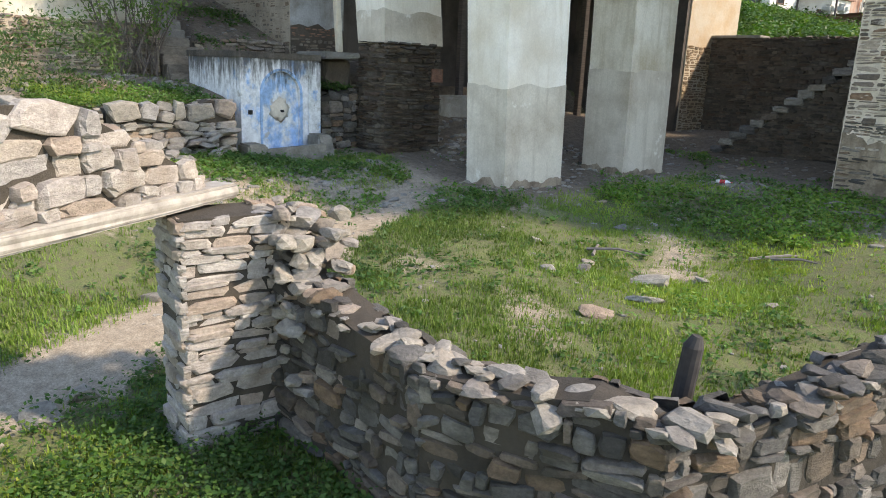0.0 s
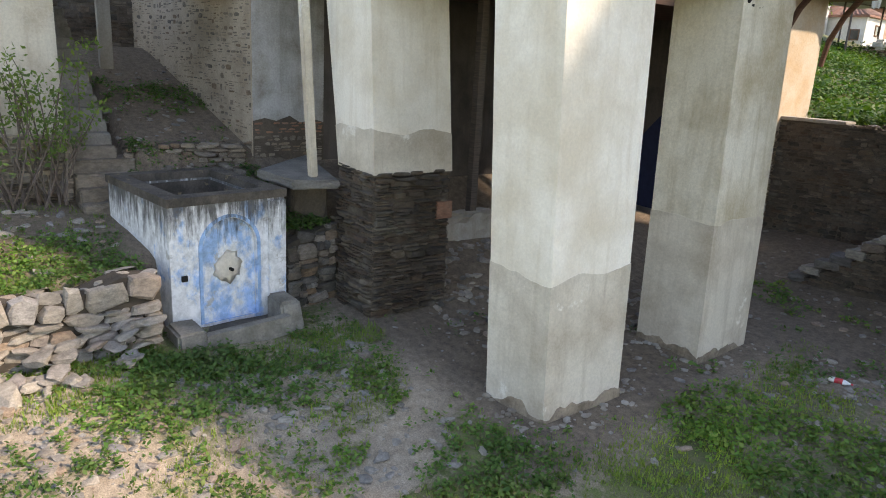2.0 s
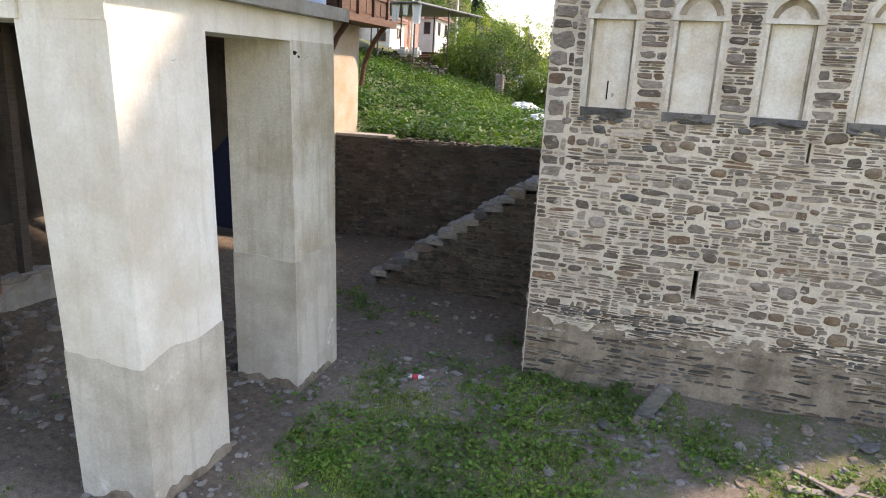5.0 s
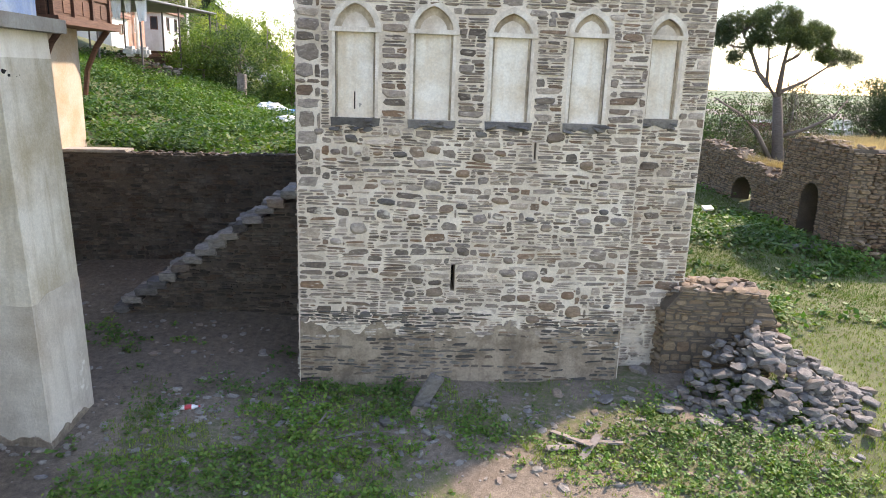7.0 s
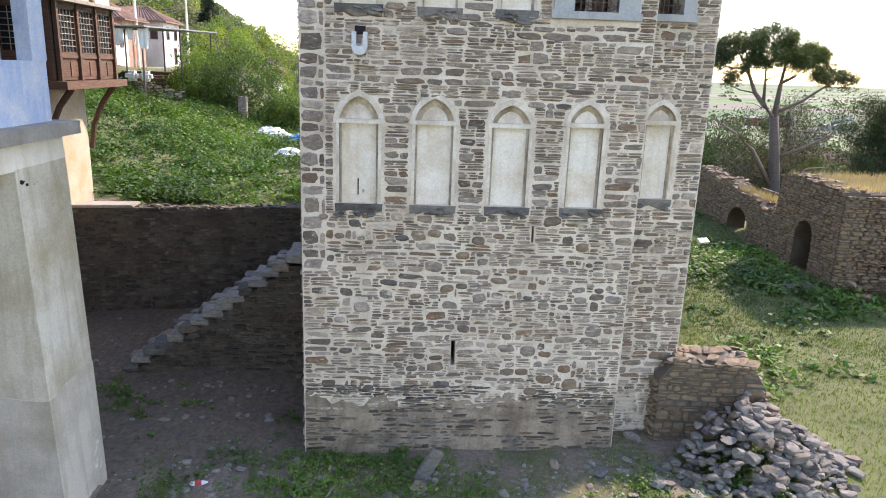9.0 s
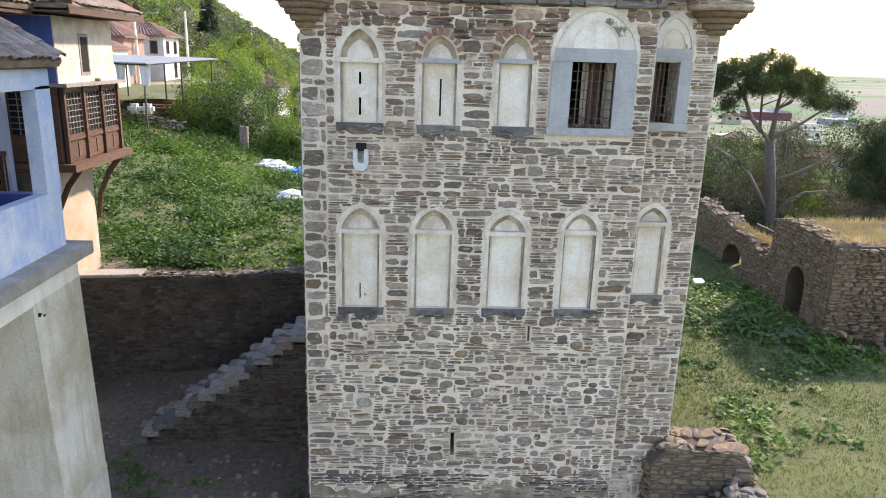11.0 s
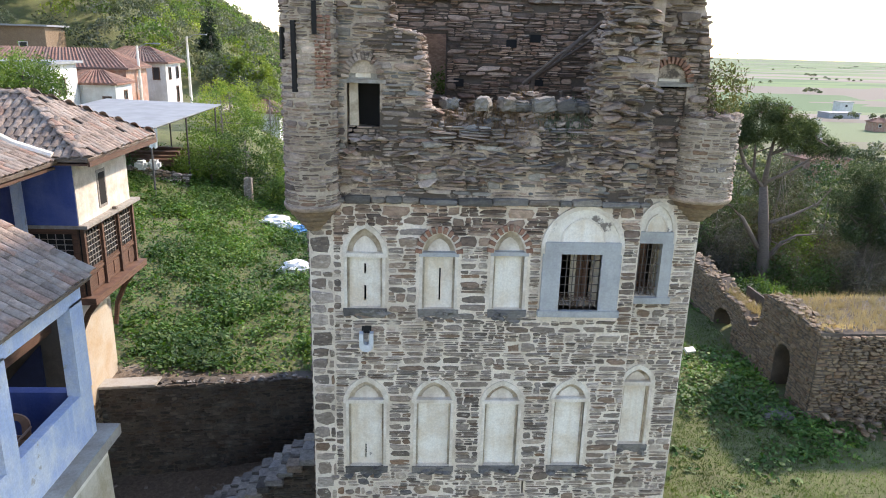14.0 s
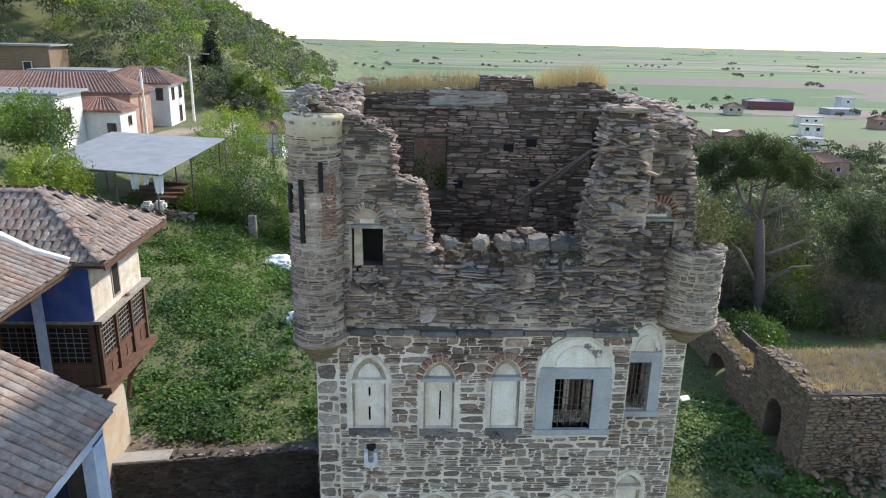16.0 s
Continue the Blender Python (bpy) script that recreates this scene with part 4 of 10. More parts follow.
mid_top = lambda u, v: abs(u - 2.8) + abs(v - 12.0)
for lo, hi, mt, sd in ((0.0, 0.6, M_TOWER_TOP, 14), (0.6, 0.86, M_HEAP, 141), (0.86, 1.01, M_PALE, 142)):
    masonry(front_top, TF, [r for r, k, g in zip(upper, kinds, ragged) if lo <= k < hi and not g], mt, sd, 0.006, (0.0, 0.06), 60, mid_top, tilt=0.05)
    masonry(front_top, TF, [r for r, k, g in zip(upper, kinds, ragged) if lo <= k < hi and g], mt, sd + 5, 0.012, (-0.03, 0.14), 50, mid_top, tilt=0.11)
SIDE = bond(0, 14.2, 15, rec_spans)
masonry(side, TR, [r for r in SIDE if r[1] < CORN], M_TOWER, 16, 0.004, (0.003, 0.034), 150, lambda u, v: abs(v - 7), gap_u=0.008)
masonry(side_top, TR, [r for r in SIDE if r[1] >= CORN], M_TOWER_TOP, 17, 0.008, (-0.01, 0.15), 100, lambda u, v: abs(v - 12))
masonry(left, TL, bond(TD, 14.2, 17), M_TOWER, 18)
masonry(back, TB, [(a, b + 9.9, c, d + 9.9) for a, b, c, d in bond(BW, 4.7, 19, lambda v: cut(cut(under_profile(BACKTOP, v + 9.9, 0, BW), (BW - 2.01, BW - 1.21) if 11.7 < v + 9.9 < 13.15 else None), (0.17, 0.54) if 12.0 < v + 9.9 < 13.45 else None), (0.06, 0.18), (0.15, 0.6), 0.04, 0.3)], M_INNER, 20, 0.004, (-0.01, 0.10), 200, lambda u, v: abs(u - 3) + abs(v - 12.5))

# rear rooms behind the cross wall, filled with earth
# mostly unseen; its depth is chosen to shade the yard
rear = part("rear_block", soft_box(TX0 + 0.1, 6.9, 0.5, TX1 - 0.1, 8.8, 13.6, 0.12, 0.07, 5, 12), M_TOWER_TOP, tower)
part("rear_floor", soft_box(TX0 + 0.1, TD + 0.02, 0.5, TX1 - 0.1, 6.88, 11.4, 0.05, 0.04, 6, 6), M_MORTAR_DARK, tower)
rx = 0.0
rgl = random.Random(86)
while rx < BW - 0.2:
    w = rgl.uniform(0.3, 0.8)
    if not 2.0 < rx + w / 2 < 3.4:
        bm = soft_box(TX1 - 0.6 - min(rx + w, BW), TD - 0.84 - rgl.uniform(0, 0.06), 13.88, TX1 - 0.6 - rx - 0.02, TD - 0.66, 13.94, 0.012, 0.01, int(rx * 50), 1)
        part("ledge_slab", bm, M_TOWER_TOP, tower)
    rx += w
# ragged dirty render left along the foot of the front wall
rq = random.Random(33)
edge = [(TXM - 0.02 - (TXM - TX0 - 0.04) * i / 60, 1.05 + 0.3 * noise.noise(Vector((i * 0.21, 3, 0))) + 0.16 * noise.noise(Vector((i * 0.7, 9, 0))) + rq.uniform(-0.04, 0.04)) for i in range(61)]
slab_poly("foot_render", TF, [(TX0 + 0.02, -0.5), (TXM - 0.02, -0.5)] + edge, -0.01, 0.015, M_FOOT, tower)
# slates that break through the render of the foot
foot = [r for r in bond(TXM - TX0 - 0.05, 1.35, 35, None, (0.03, 0.09), (0.12, 0.5)) if noise.noise(Vector((r[0] * 0.6, r[1] * 1.6, 7))) + 0.3 * noise.noise(Vector((r[0] * 4, r[1] * 5, 1))) > (0.02 if 2.6 < r[0] < 5.2 else -0.35)]
masonry(front, TF, [(a + TX0, b, c + TX0, d) for a, b, c, d in foot], M_NEAR, 36, 0.010, (0.012, 0.035), 60, lambda u, v: abs(u - 2.8), tilt=0.1)
# dark backing paints the unlit depth of the wall gap
part("gap_back", soft_box(5.95, TD - 0.1, 11.9, 6.5, TD, 13.5, 0.01), M_MORTAR_DARK, tower)
part("plaster_coat", soft_box(2.0, TD - 0.79, 13.96, 3.86, TD - 0.71, 14.30, 0.02, 0.02, 8, 8), M_CEMENT_LOW, tower, "mossy grey plaster coat")
# beam sockets in the cross wall, drawn as black boxes
for x, z in HOLES:
    part("beam_socket", soft_box(x - 0.12, TD - 0.80, z - 0.09, x + 0.12, TD - 0.6, z + 0.09, 0.01), M_BLACK, tower)


# blind windows, big window, cornice, corner turrets
M_BRICK = stone_mat("red_brick", [(0.34, 0.16, 0.10), (0.40, 0.21, 0.14), (0.28, 0.14, 0.09)], blotch=0.3)


def blind_window(surface, o, slit=None, hood_mat=None, brick=False, parent=tower, deep=0.105):
    """A blind arched window: moulded surround, lintel, tympanum, rendered panel and slate sill."""
    u0, u1, v0, sp, ap = o
    ob = thing("blind_window", surface.at((u0 + u1) / 2, v0), "", "")
    ob.parent = parent
    ob.matrix_parent_inverse = parent.matrix_world.inverted()
    lint = sp - 0.04
    outer = arch_outline(u0, u1, lint, sp, ap, 7, 0.3)
    mid = arch_outline(u0 + 0.085, u1 - 0.085, lint + 0.001, sp, ap - 0.1, 7, 0.3)
    slab_poly("surround", surface, outer, -0.02, 0.032, hood_mat or M_WHITE, ob, "", [mid])
    for a, b in ((u0 + 0.045, u0 + 0.1), (u1 - 0.1, u1 - 0.045)):
        slab_poly("jamb", surface, [(a, v0), (b, v0), (b, lint - 0.002), (a, lint - 0.002)], -0.05, 0.012, M_WHITE, ob)
    panel = [(u0 + 0.1, v0), (u1 - 0.1, v0), (u1 - 0.1, lint), (u0 + 0.1, lint)]
    hole = []
    for s in slit or ():
        hole.append([(s[0], s[2]), (s[1], s[2]), (s[1], s[3]), (s[0], s[3])])
    slab_poly("panel", surface, panel, -deep - 0.06, -deep, M_PANEL, ob, "stained cream plaster panel", hole)
    if hole:
        # black sheet paints the dark behind the slit
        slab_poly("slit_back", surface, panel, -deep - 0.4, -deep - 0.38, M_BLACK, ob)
    for a, b in ((u0 + 0.098, u0 + 0.135), (u1 - 0.135, u1 - 0.098)):
        slab_poly("jamb_bead", surface, [(a, v0), (b, v0), (b, lint), (a, lint)], -deep, -0.055, M_TYMP, ob)
    tym = [(a, max(b, lint + 0.06)) for a, b in mid[2:]]
    slab_poly("tympanum", surface, tym, -deep - 0.02, -deep + 0.012, M_TYMP, ob)
    small = [((a - (u0 + u1) / 2) * 0.66 + (u0 + u1) / 2, (b - lint - 0.06) * 0.62 + lint + 0.075) for a, b in tym]
    slab_poly("lunette", surface, small, -deep + 0.012, -deep + 0.03, M_WHITE, ob)
    slab_poly("lintel", surface, [(u0 + 0.03, lint), (u1 - 0.03, lint), (u1 - 0.03, lint + 0.075), (u0 + 0.03, lint + 0.075)], -deep, 0.045, M_WHITE if not brick else M_BLUESTONE, ob)
    rs_ = random.Random(int(u0 * 100 + v0 * 7))
    sill = [(u0 + 0.03, v0 - 0.16), (u0 + 0.3, v0 - 0.12), (u1 - 0.25, v0 - 0.18), (u1 - 0.02, v0 - 0.13), (u1 - 0.01, v0 - 0.004), (u0 + 0.02, v0 - 0.004)]
    slab_poly("sill", surface, sill, -0.1, 0.035, M_HEAP, ob, "cracked dark slate sill")
    for i in range(7):
        bm = bmesh.new()
        rubble(bm, surface.at(rs_.uniform(u0 + 0.08, u1 - 0.08), v0 - rs_.uniform(0.04, 0.2), 0.008), rs_.uniform(0.09, 0.2), rs_, 0.3)
        part("sill_stone", bm, M_HEAP, ob)
    if brick:
        c, r, rise = (u0 + u1) / 2, (u1 - u0) / 2, ap - sp
        for i in range(11):
            a = math.pi * (i + 0.5) / 11
            b = soft_box(-0.035, -0.05, -0.06, 0.035, 0.02, 0.06, 0.006)
            p = surface.at(c + (r - 0.02) * math.cos(a), sp + (rise - 0.03) * math.sin(a), 0.03)
            bmesh.ops.transform(b, matrix=Matrix.Translation(p) @ Matrix.Rotation(math.pi / 2 - a, 4, "Y"), verts=b.verts)
            part("brick", b, M_BRICK, ob)
    return ob


blind_window(TF, NICHES[0], [(0.815, 0.84, 4.97, 5.27)])
for o in NICHES[1:]:
    blind_window(TF, o)
blind_window(TR, NICHE_REC)
blind_window(TF, NICHES_UP[0], [(0.81, 0.85, 8.3, 8.6), (0.81, 0.85, 8.82, 9.02)])
blind_window(TF, NICHES_UP[1], [(2.19, 2.22, 8.32, 8.95)], brick=True)
blind_window(TF, NICHES_UP[2], brick=True)


def ruined_window(surface, o, sill_fill, seed, brick):
    """A gutted blind window: arch of thin voussoirs, plaster lunette, timber lintel, half walled-up opening."""
    u0, u1, v0, sp, ap = o
    ob = thing("blind_window", surface.at((u0 + u1) / 2, v0), "", "")
    ob.parent = tower
    ob.matrix_parent_inverse = tower.matrix_world.inverted()
    # black sheet paints the dark of the gutted opening
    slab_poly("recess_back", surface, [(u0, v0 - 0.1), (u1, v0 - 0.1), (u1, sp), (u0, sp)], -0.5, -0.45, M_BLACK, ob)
    c, r, rise = (u0 + u1) / 2, (u1 - u0) / 2, ap - sp
    slab_poly("tympanum", surface, arch_outline(u0 + 0.02, u1 - 0.02, sp, sp + 0.01, ap - 0.02, 7), -0.12, -0.045, M_CEMENT_LOW, ob)
    slab_poly("lunette", surface, arch_outline(u0 + 0.17, u1 - 0.17, sp + 0.03, sp + 0.04, ap - 0.13, 7), -0.045, -0.02, M_PANEL, ob)
    for i in range(15):
        a = math.pi * (i + 0.5) / 15
        b = soft_box(-0.024, -0.06, -0.06, 0.024, 0.03, 0.06, 0.006)
        p = surface.at(c + r * math.cos(a), sp + 0.02 + rise * math.sin(a), 0.02)
        bmesh.ops.transform(b, matrix=Matrix.Translation(p) @ Matrix.Rotation(math.pi / 2 - a, 4, "Y"), verts=b.verts)
        part("voussoir", b, M_BRICK if brick else M_TOWER_TOP, ob)
    slab_poly("lintel", surface, [(u0 - 0.1, sp - 0.06), (u1 + 0.08, sp - 0.06), (u1 + 0.08, sp), (u0 - 0.1, sp)], -0.3, 0.03, M_WOOD_GREY, ob)
    slab_poly("panel", surface, [(u0 + 0.06, v0 + sill_fill), (u0 + 0.06 + (u1 - u0) * 0.26, v0 + sill_fill), (u0 + 0.02 + (u1 - u0) * 0.3, sp - 0.06), (u0 + 0.06, sp - 0.06)], -0.2, -0.08, M_TYMP, ob, "last piece of cream plaster panel")
    fill = Plane3(surface.at(u0, v0, -0.1), surface.u, surface.n)
    slab_poly("filling", fill, [(0, -0.1), (u1 - u0, -0.1), (u1 - u0, sill_fill - 0.04), (0.2, sill_fill)], -0.3, 0, M_MORTAR_DARK, ob)
    masonry(ob, fill, lay(u1 - u0, sill_fill, (0.05, 0.09), (0.12, 0.34), seed, None, 0.3), M_TOWER_TOP, seed + 1, 0.014, (0.0, 0.07))


ruined_window(TF, TOPWIN, 0.42, 811, False)
ruined_window(TR, (5.9, 6.62, 11.75, 12.34, 12.72), 0.5, 821, True)


def marble_window(surface, o, du0, du1, hood=True):
    """A real window: blue-grey stone frame, iron grille, rendered arch over it."""
    u0, u1, v0, v1, ap = o
    ob = thing("window", surface.at((u0 + u1) / 2, v0), "", "")
    ob.parent = tower
    ob.matrix_parent_inverse = tower.matrix_world.inverted()
    a, b = u0 + du0, u1 - du1
    lo, hi = v0 + 0.04, v1 - 0.22
    w_ = u1 - u0
    outer = arch_outline(u0 - 0.02, u1 + 0.02, hi, v1 - 0.1, ap, 9, 0.12)
    mid = arch_outline(u0 + 0.06, u1 - 0.06, hi + 0.001, v1 - 0.08, ap - 0.085, 9, 0.12)
    slab_poly("arch", surface, outer, -0.02, 0.05, M_WHITE, ob, "moulded white plaster arch", [mid])
    slab_poly("tympanum", surface, mid, -0.06, 0.012, M_PEEL, ob, "peeling white plaster showing the slates")
    c_, k_ = (u0 + u1) / 2, 0.27 * w_
    slab_poly("lunette_moulding", surface, arch_outline(c_ - k_, c_ + k_, v1 - 0.01, v1 + 0.06, ap - 0.24, 8, 0.25), 0.0, 0.036, M_WHITE, ob, "", [arch_outline(c_ - k_ + 0.03, c_ + k_ - 0.03, v1 - 0.009, v1 + 0.06, ap - 0.275, 8, 0.25)])
    slab_poly("lunette", surface, arch_outline(c_ - k_ + 0.028, c_ + k_ - 0.028, v1 - 0.008, v1 + 0.06, ap - 0.273, 8, 0.25), 0.0, 0.02, M_PANEL, ob)
    slab_poly("lintel", surface, [(u0 + 0.05, hi), (u1 - 0.05, hi), (u1 - 0.05, v1), (u0 + 0.05, v1)], -0.1, 0.075, M_BLUESTONE, ob)
    if du0 > 0.1:
        slab_poly("jamb", surface, [(u0 + 0.02, v0), (a, v0), (a, hi - 0.003), (u0 + 0.02, hi - 0.003)], -0.1, 0.065, M_BLUESTONE, ob)
    if du1 > 0.1:
        slab_poly("jamb", surface, [(b, v0), (u1 - 0.02, v0), (u1 - 0.02, hi - 0.003), (b, hi - 0.003)], -0.1, 0.065, M_BLUESTONE, ob)
    slab_poly("sill", surface, [(u0 - 0.02, v0 - 0.08), (u1 + 0.02, v0 - 0.08), (u1 + 0.02, v0 + 0.04), (u0 - 0.02, v0 + 0.04)], -0.2, 0.1, M_BLUESTONE, ob)
    w = b - a
    for i in range(1, 6):
        bm = bmesh.new()
        x = a + w * i / 6
        tube(bm, [surface.at(x, lo, -0.05), surface.at(x + 0.008, hi, -0.05)], [0.009, 0.009], 6)
        part("bar", bm, M_IRON, ob)
    for i in range(1, 7):
        bm = bmesh.new()
        z = lo + (hi - lo) * i / 7
        tube(bm, [surface.at(a, z, -0.055), surface.at(b, z + 0.01, -0.055)], [0.007, 0.007], 6)
        part("crossbar", bm, M_IRON, ob)
    bm = bmesh.new()
    rg = random.Random(5)
    for i in range(90):
        p = surface.at(rg.uniform(a, b), lo + rg.uniform(0, 0.18), -rg.uniform(0.1, 0.45))
        d = Vector((rg.uniform(-1, 1), rg.uniform(-1, 1), rg.uniform(-0.2, 0.5))) * 0.16
        tube(bm, [p, p + d], [0.006, 0.003], 3, False)
    part("nest", bm, M_WOOD, ob, "nest of dry twigs")
    for i in range(3):
        part("shutter_board", soft_box(a + w * (0.45 + 0.18 * i), surface.o.y + 0.62 + 0.05 * i, lo, a + w * (0.6 + 0.18 * i), surface.o.y + 0.66 + 0.05 * i, hi, 0.005), M_WOOD if i else M_PEACH, ob)


marble_window(TF, BIGWIN, 0.36, 0.38)
marble_window(TR, RECWIN, 0.03, 0.24)
# black sheet behind both wall slits paints their darkness
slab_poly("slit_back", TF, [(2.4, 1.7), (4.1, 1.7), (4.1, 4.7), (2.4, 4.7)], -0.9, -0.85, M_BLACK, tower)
# pale marble spout under the first upper window
def arc(c, z, r, a0, a1, n=7):
    return [(c + r * math.cos(a0 + (a1 - a0) * i / n), z + r * math.sin(a0 + (a1 - a0) * i / n)) for i in range(n + 1)]


M_MARBLE = plaster_mat("pale_marble", (0.62, 0.64, 0.66), (0.42, 0.43, 0.43), 0.7, 4.0, True, 0.5, 0.15)
SPC, SPZ = 0.86, 7.50
cup = [(SPC - 0.13, 7.74)] + arc(SPC, SPZ, 0.13, math.pi, 2 * math.pi) + [(SPC + 0.13, 7.74), (SPC + 0.06, 7.74)] + arc(SPC, SPZ + 0.06, 0.055, 0, -math.pi) + [(SPC - 0.06, 7.74)]
spout = slab_poly("spout", TF, cup, -0.1, 0.16, M_MARBLE, tower, "pale grey marble water spout")
slab_poly("spout_hole", TF, [(SPC - 0.09, 7.7), (SPC + 0.09, 7.7), (SPC + 0.09, 7.84), (SPC - 0.09, 7.84)], -0.08, 0.03, M_BLACK, spout)

# cornice of thin slabs
rg = random.Random(31)
x = TX0 - 0.1
while x < TXM + 0.05:
    w = rg.uniform(0.2, 0.7)
    b = soft_box(x, -0.09 - rg.uniform(0, 0.06), CORN - 0.03 + rg.uniform(-0.012, 0.012), min(x + w - 0.01, TXM + 0.08), 0.1, CORN + rg.uniform(0.05, 0.1), 0.016, 0.012, int(x * 100) + 40, 1)
    part("cornice_slab", b, M_HEAP, tower)
    x += w


def turret(centre, r, z0, z1, mat, seed, cap=False):
    """A small round corner turret on stepped corbels, clad with slates."""
    ob = thing("turret", (centre[0], centre[1], z0), "", "")
    ob.parent = tower
    ob.matrix_parent_inverse = tower.matrix_world.inverted()
    bm = bmesh.new()
    tube(bm, [(centre[0], centre[1], z0), (centre[0], centre[1], z1)], [r, r], 28)
    part("core", bm, M_MORTAR_TAN, ob)
    for i in range(5):
        bm = bmesh.new()
        zt = z0 - 0.1 * i
        tube(bm, [(centre[0], centre[1], zt - 0.1), (centre[0], centre[1], zt - 0.04), (centre[0], centre[1], zt)], [(r + 0.05) * (1 - 0.17 * i) - 0.03, (r + 0.05) * (1 - 0.17 * i), (r + 0.05) * (1 - 0.17 * i)], 24)
        part("corbel", bm, M_TAN if i else M_TOWER_TOP, ob, "", True)
    dr = Drum((centre[0], centre[1], z0), r, -math.pi * 1.25, 1)
    masonry(ob, dr, bond(r * 2 * math.pi * 0.95, z1 - z0, seed, None, (0.05, 0.16), (0.12, 0.38), 0.042, 0.3), mat, seed + 1, 0.013, (0.005, 0.035), 60, lambda u, v: abs(u - r * 2.2))
    if cap:
        bm = bmesh.new()
        tube(bm, [(centre[0], centre[1], z1 - 0.42), (centre[0], centre[1], z1 - 0.05), (centre[0], centre[1], z1), (centre[0], centre[1], z1 + 0.06)], [r + 0.025, r + 0.03, r + 0.07, r + 0.03], 28)
        part("plaster_collar", bm, M_CEMENT_OLD, ob, "", True)
        bm = bmesh.new()
        rg = random.Random(seed + 2)
        for i in range(150):
            a, k = rg.uniform(0, 6.28), rg.random()
            h = 0.45 * (1 - k ** 2)
            rubble(bm, (centre[0] + (r + 0.02) * k * math.cos(a), centre[1] + (r + 0.02) * k * math.sin(a), z1 + 0.05 + h), rg.uniform(0.06, 0.13), rg, 0.4)
        part("dome", bm, M_PALE, ob, "broken rubble dome")
    return ob


turret((-0.06, -0.06), 0.45, 10.2, 14.2, M_TOWER_TOP, 41, True)
# black strips paint the dark of the turret's slits
for a, z0, z1 in ((-1.95, 12.1, 13.2), (-1.25, 13.0, 13.5), (-2.5, 12.6, 13.1)):
    bm = soft_box(-0.035, -0.06, z0, 0.035, 0.05, z1, 0.01)
    bmesh.ops.transform(bm, matrix=Matrix.Translation((-0.06 + 0.45 * math.cos(a), -0.06 + 0.45 * math.sin(a), 0)) @ Matrix.Rotation(a + math.pi / 2, 4, "Z"), verts=bm.verts)
    part("turret_slit", bm, M_BLACK, tower)
patch = Drum((-0.06, -0.06, 10.2), 0.45, -math.pi * 1.25, 1)
masonry(tower, patch, [(a + 1.2, b + 1.95, c + 1.2, d + 1.95) for a, b, c, d in lay(0.3, 1.15, (0.055, 0.065), (0.11, 0.22), 48, None, 0.0)], M_BRICK, 49, 0.012, (0.03, 0.045), 30, lambda u, v: v, "brick")
turret((7.08, 0.62), 0.54, 10.32, 11.75, M_TOWER, 45)
M_CHAR = wood_mat("rotten_timber", (0.045, 0.035, 0.028), (0.13, 0.10, 0.08))
# taller stump beside the breach, its slanting slabs and fallen beams
bm = soft_box(5.0, -0.12, 14.36, 5.68, 0.6, 14.45, 0.02, 0.01, 7, 1)
part("cap_slab", bm, M_PALE, tower)
for k, (p, q, w) in enumerate([((5.5, 0.5, 14.3), (5.85, 0.4, 13.75), 0.05), ((4.05, 2.9, 10.9), (4.15, 2.7, 12.4), 0.07), ((3.95, 2.75, 12.15), (5.3, 2.2, 13.35), 0.05), ((4.1, 2.9, 12.2), (5.3, 2.5, 13.1), 0.045), ((4.65, 1.6, 11.2), (4.5, 1.5, 12.1), 0.06), ((5.3, 2.0, 13.4), (4.6, 2.3, 12.7), 0.04)]):
    bm = bmesh.new()
    mid = (Vector(p) + Vector(q)) / 2 + Vector((0.02, 0, 0.02))
    tube(bm, [p, mid, q], [w, w * 0.9, w * 0.7], 6)
    part("fallen_beam", bm, M_CHAR, tower)
# loose stones on the broken wall heads
rg = random.Random(77)
HEADS = sorted(TOP)


def head_z(u, y):
    """Height of the broken front wall: in the breach it slopes up from the face to the core."""
    h = float(np.interp(u, [q[0] for q in HEADS], [q[1] for q in HEADS]))
    if 1.9 < u < 4.82:
        h += (float(np.interp(u, [q[0] for q in CORE], [q[1] for q in CORE])) - h) * min(1.0, max(0.0, y / 0.42))
    return h


bm = bmesh.new()
NU, NY = 46, 9
cols = []
for i in range(NU):
    u = 1.9 + 2.95 * i / (NU - 1)
    col = [bm.verts.new((u, 0.03, 10.9))]
    for k in range(NY):
        y = 0.03 + 0.68 * k / (NY - 1)
        col.append(bm.verts.new((u, y, head_z(u, y) - 0.03 + 0.07 * noise.noise(Vector((u * 4, y * 5, 1))))))
    col.append(bm.verts.new((u, 0.72, 10.9)))
    cols.append(col)
for a, b in zip(cols, cols[1:]):
    for k in range(NY + 1):
        bm.faces.new((a[k], b[k], b[k + 1], a[k + 1]))
part("wall_core", bm, M_SOIL, tower, "brown soil and rubble in the broken wall")
for i in range(170):
    u, y = rg.uniform(1.9, 4.85), rg.uniform(0.0, 0.62)
    bm = bmesh.new()
    rubble(bm, (u, y, head_z(u, y) + rg.uniform(-0.04, 0.03)), rg.choice((0.06, 0.08, 0.1, 0.13, 0.18)), rg, rg.uniform(0.3, 0.6))
    part("fallen_stone", bm, (M_HEAP, M_TOWER_TOP, M_PALE, M_DARK)[i % 4], tower)
bm = bmesh.new()
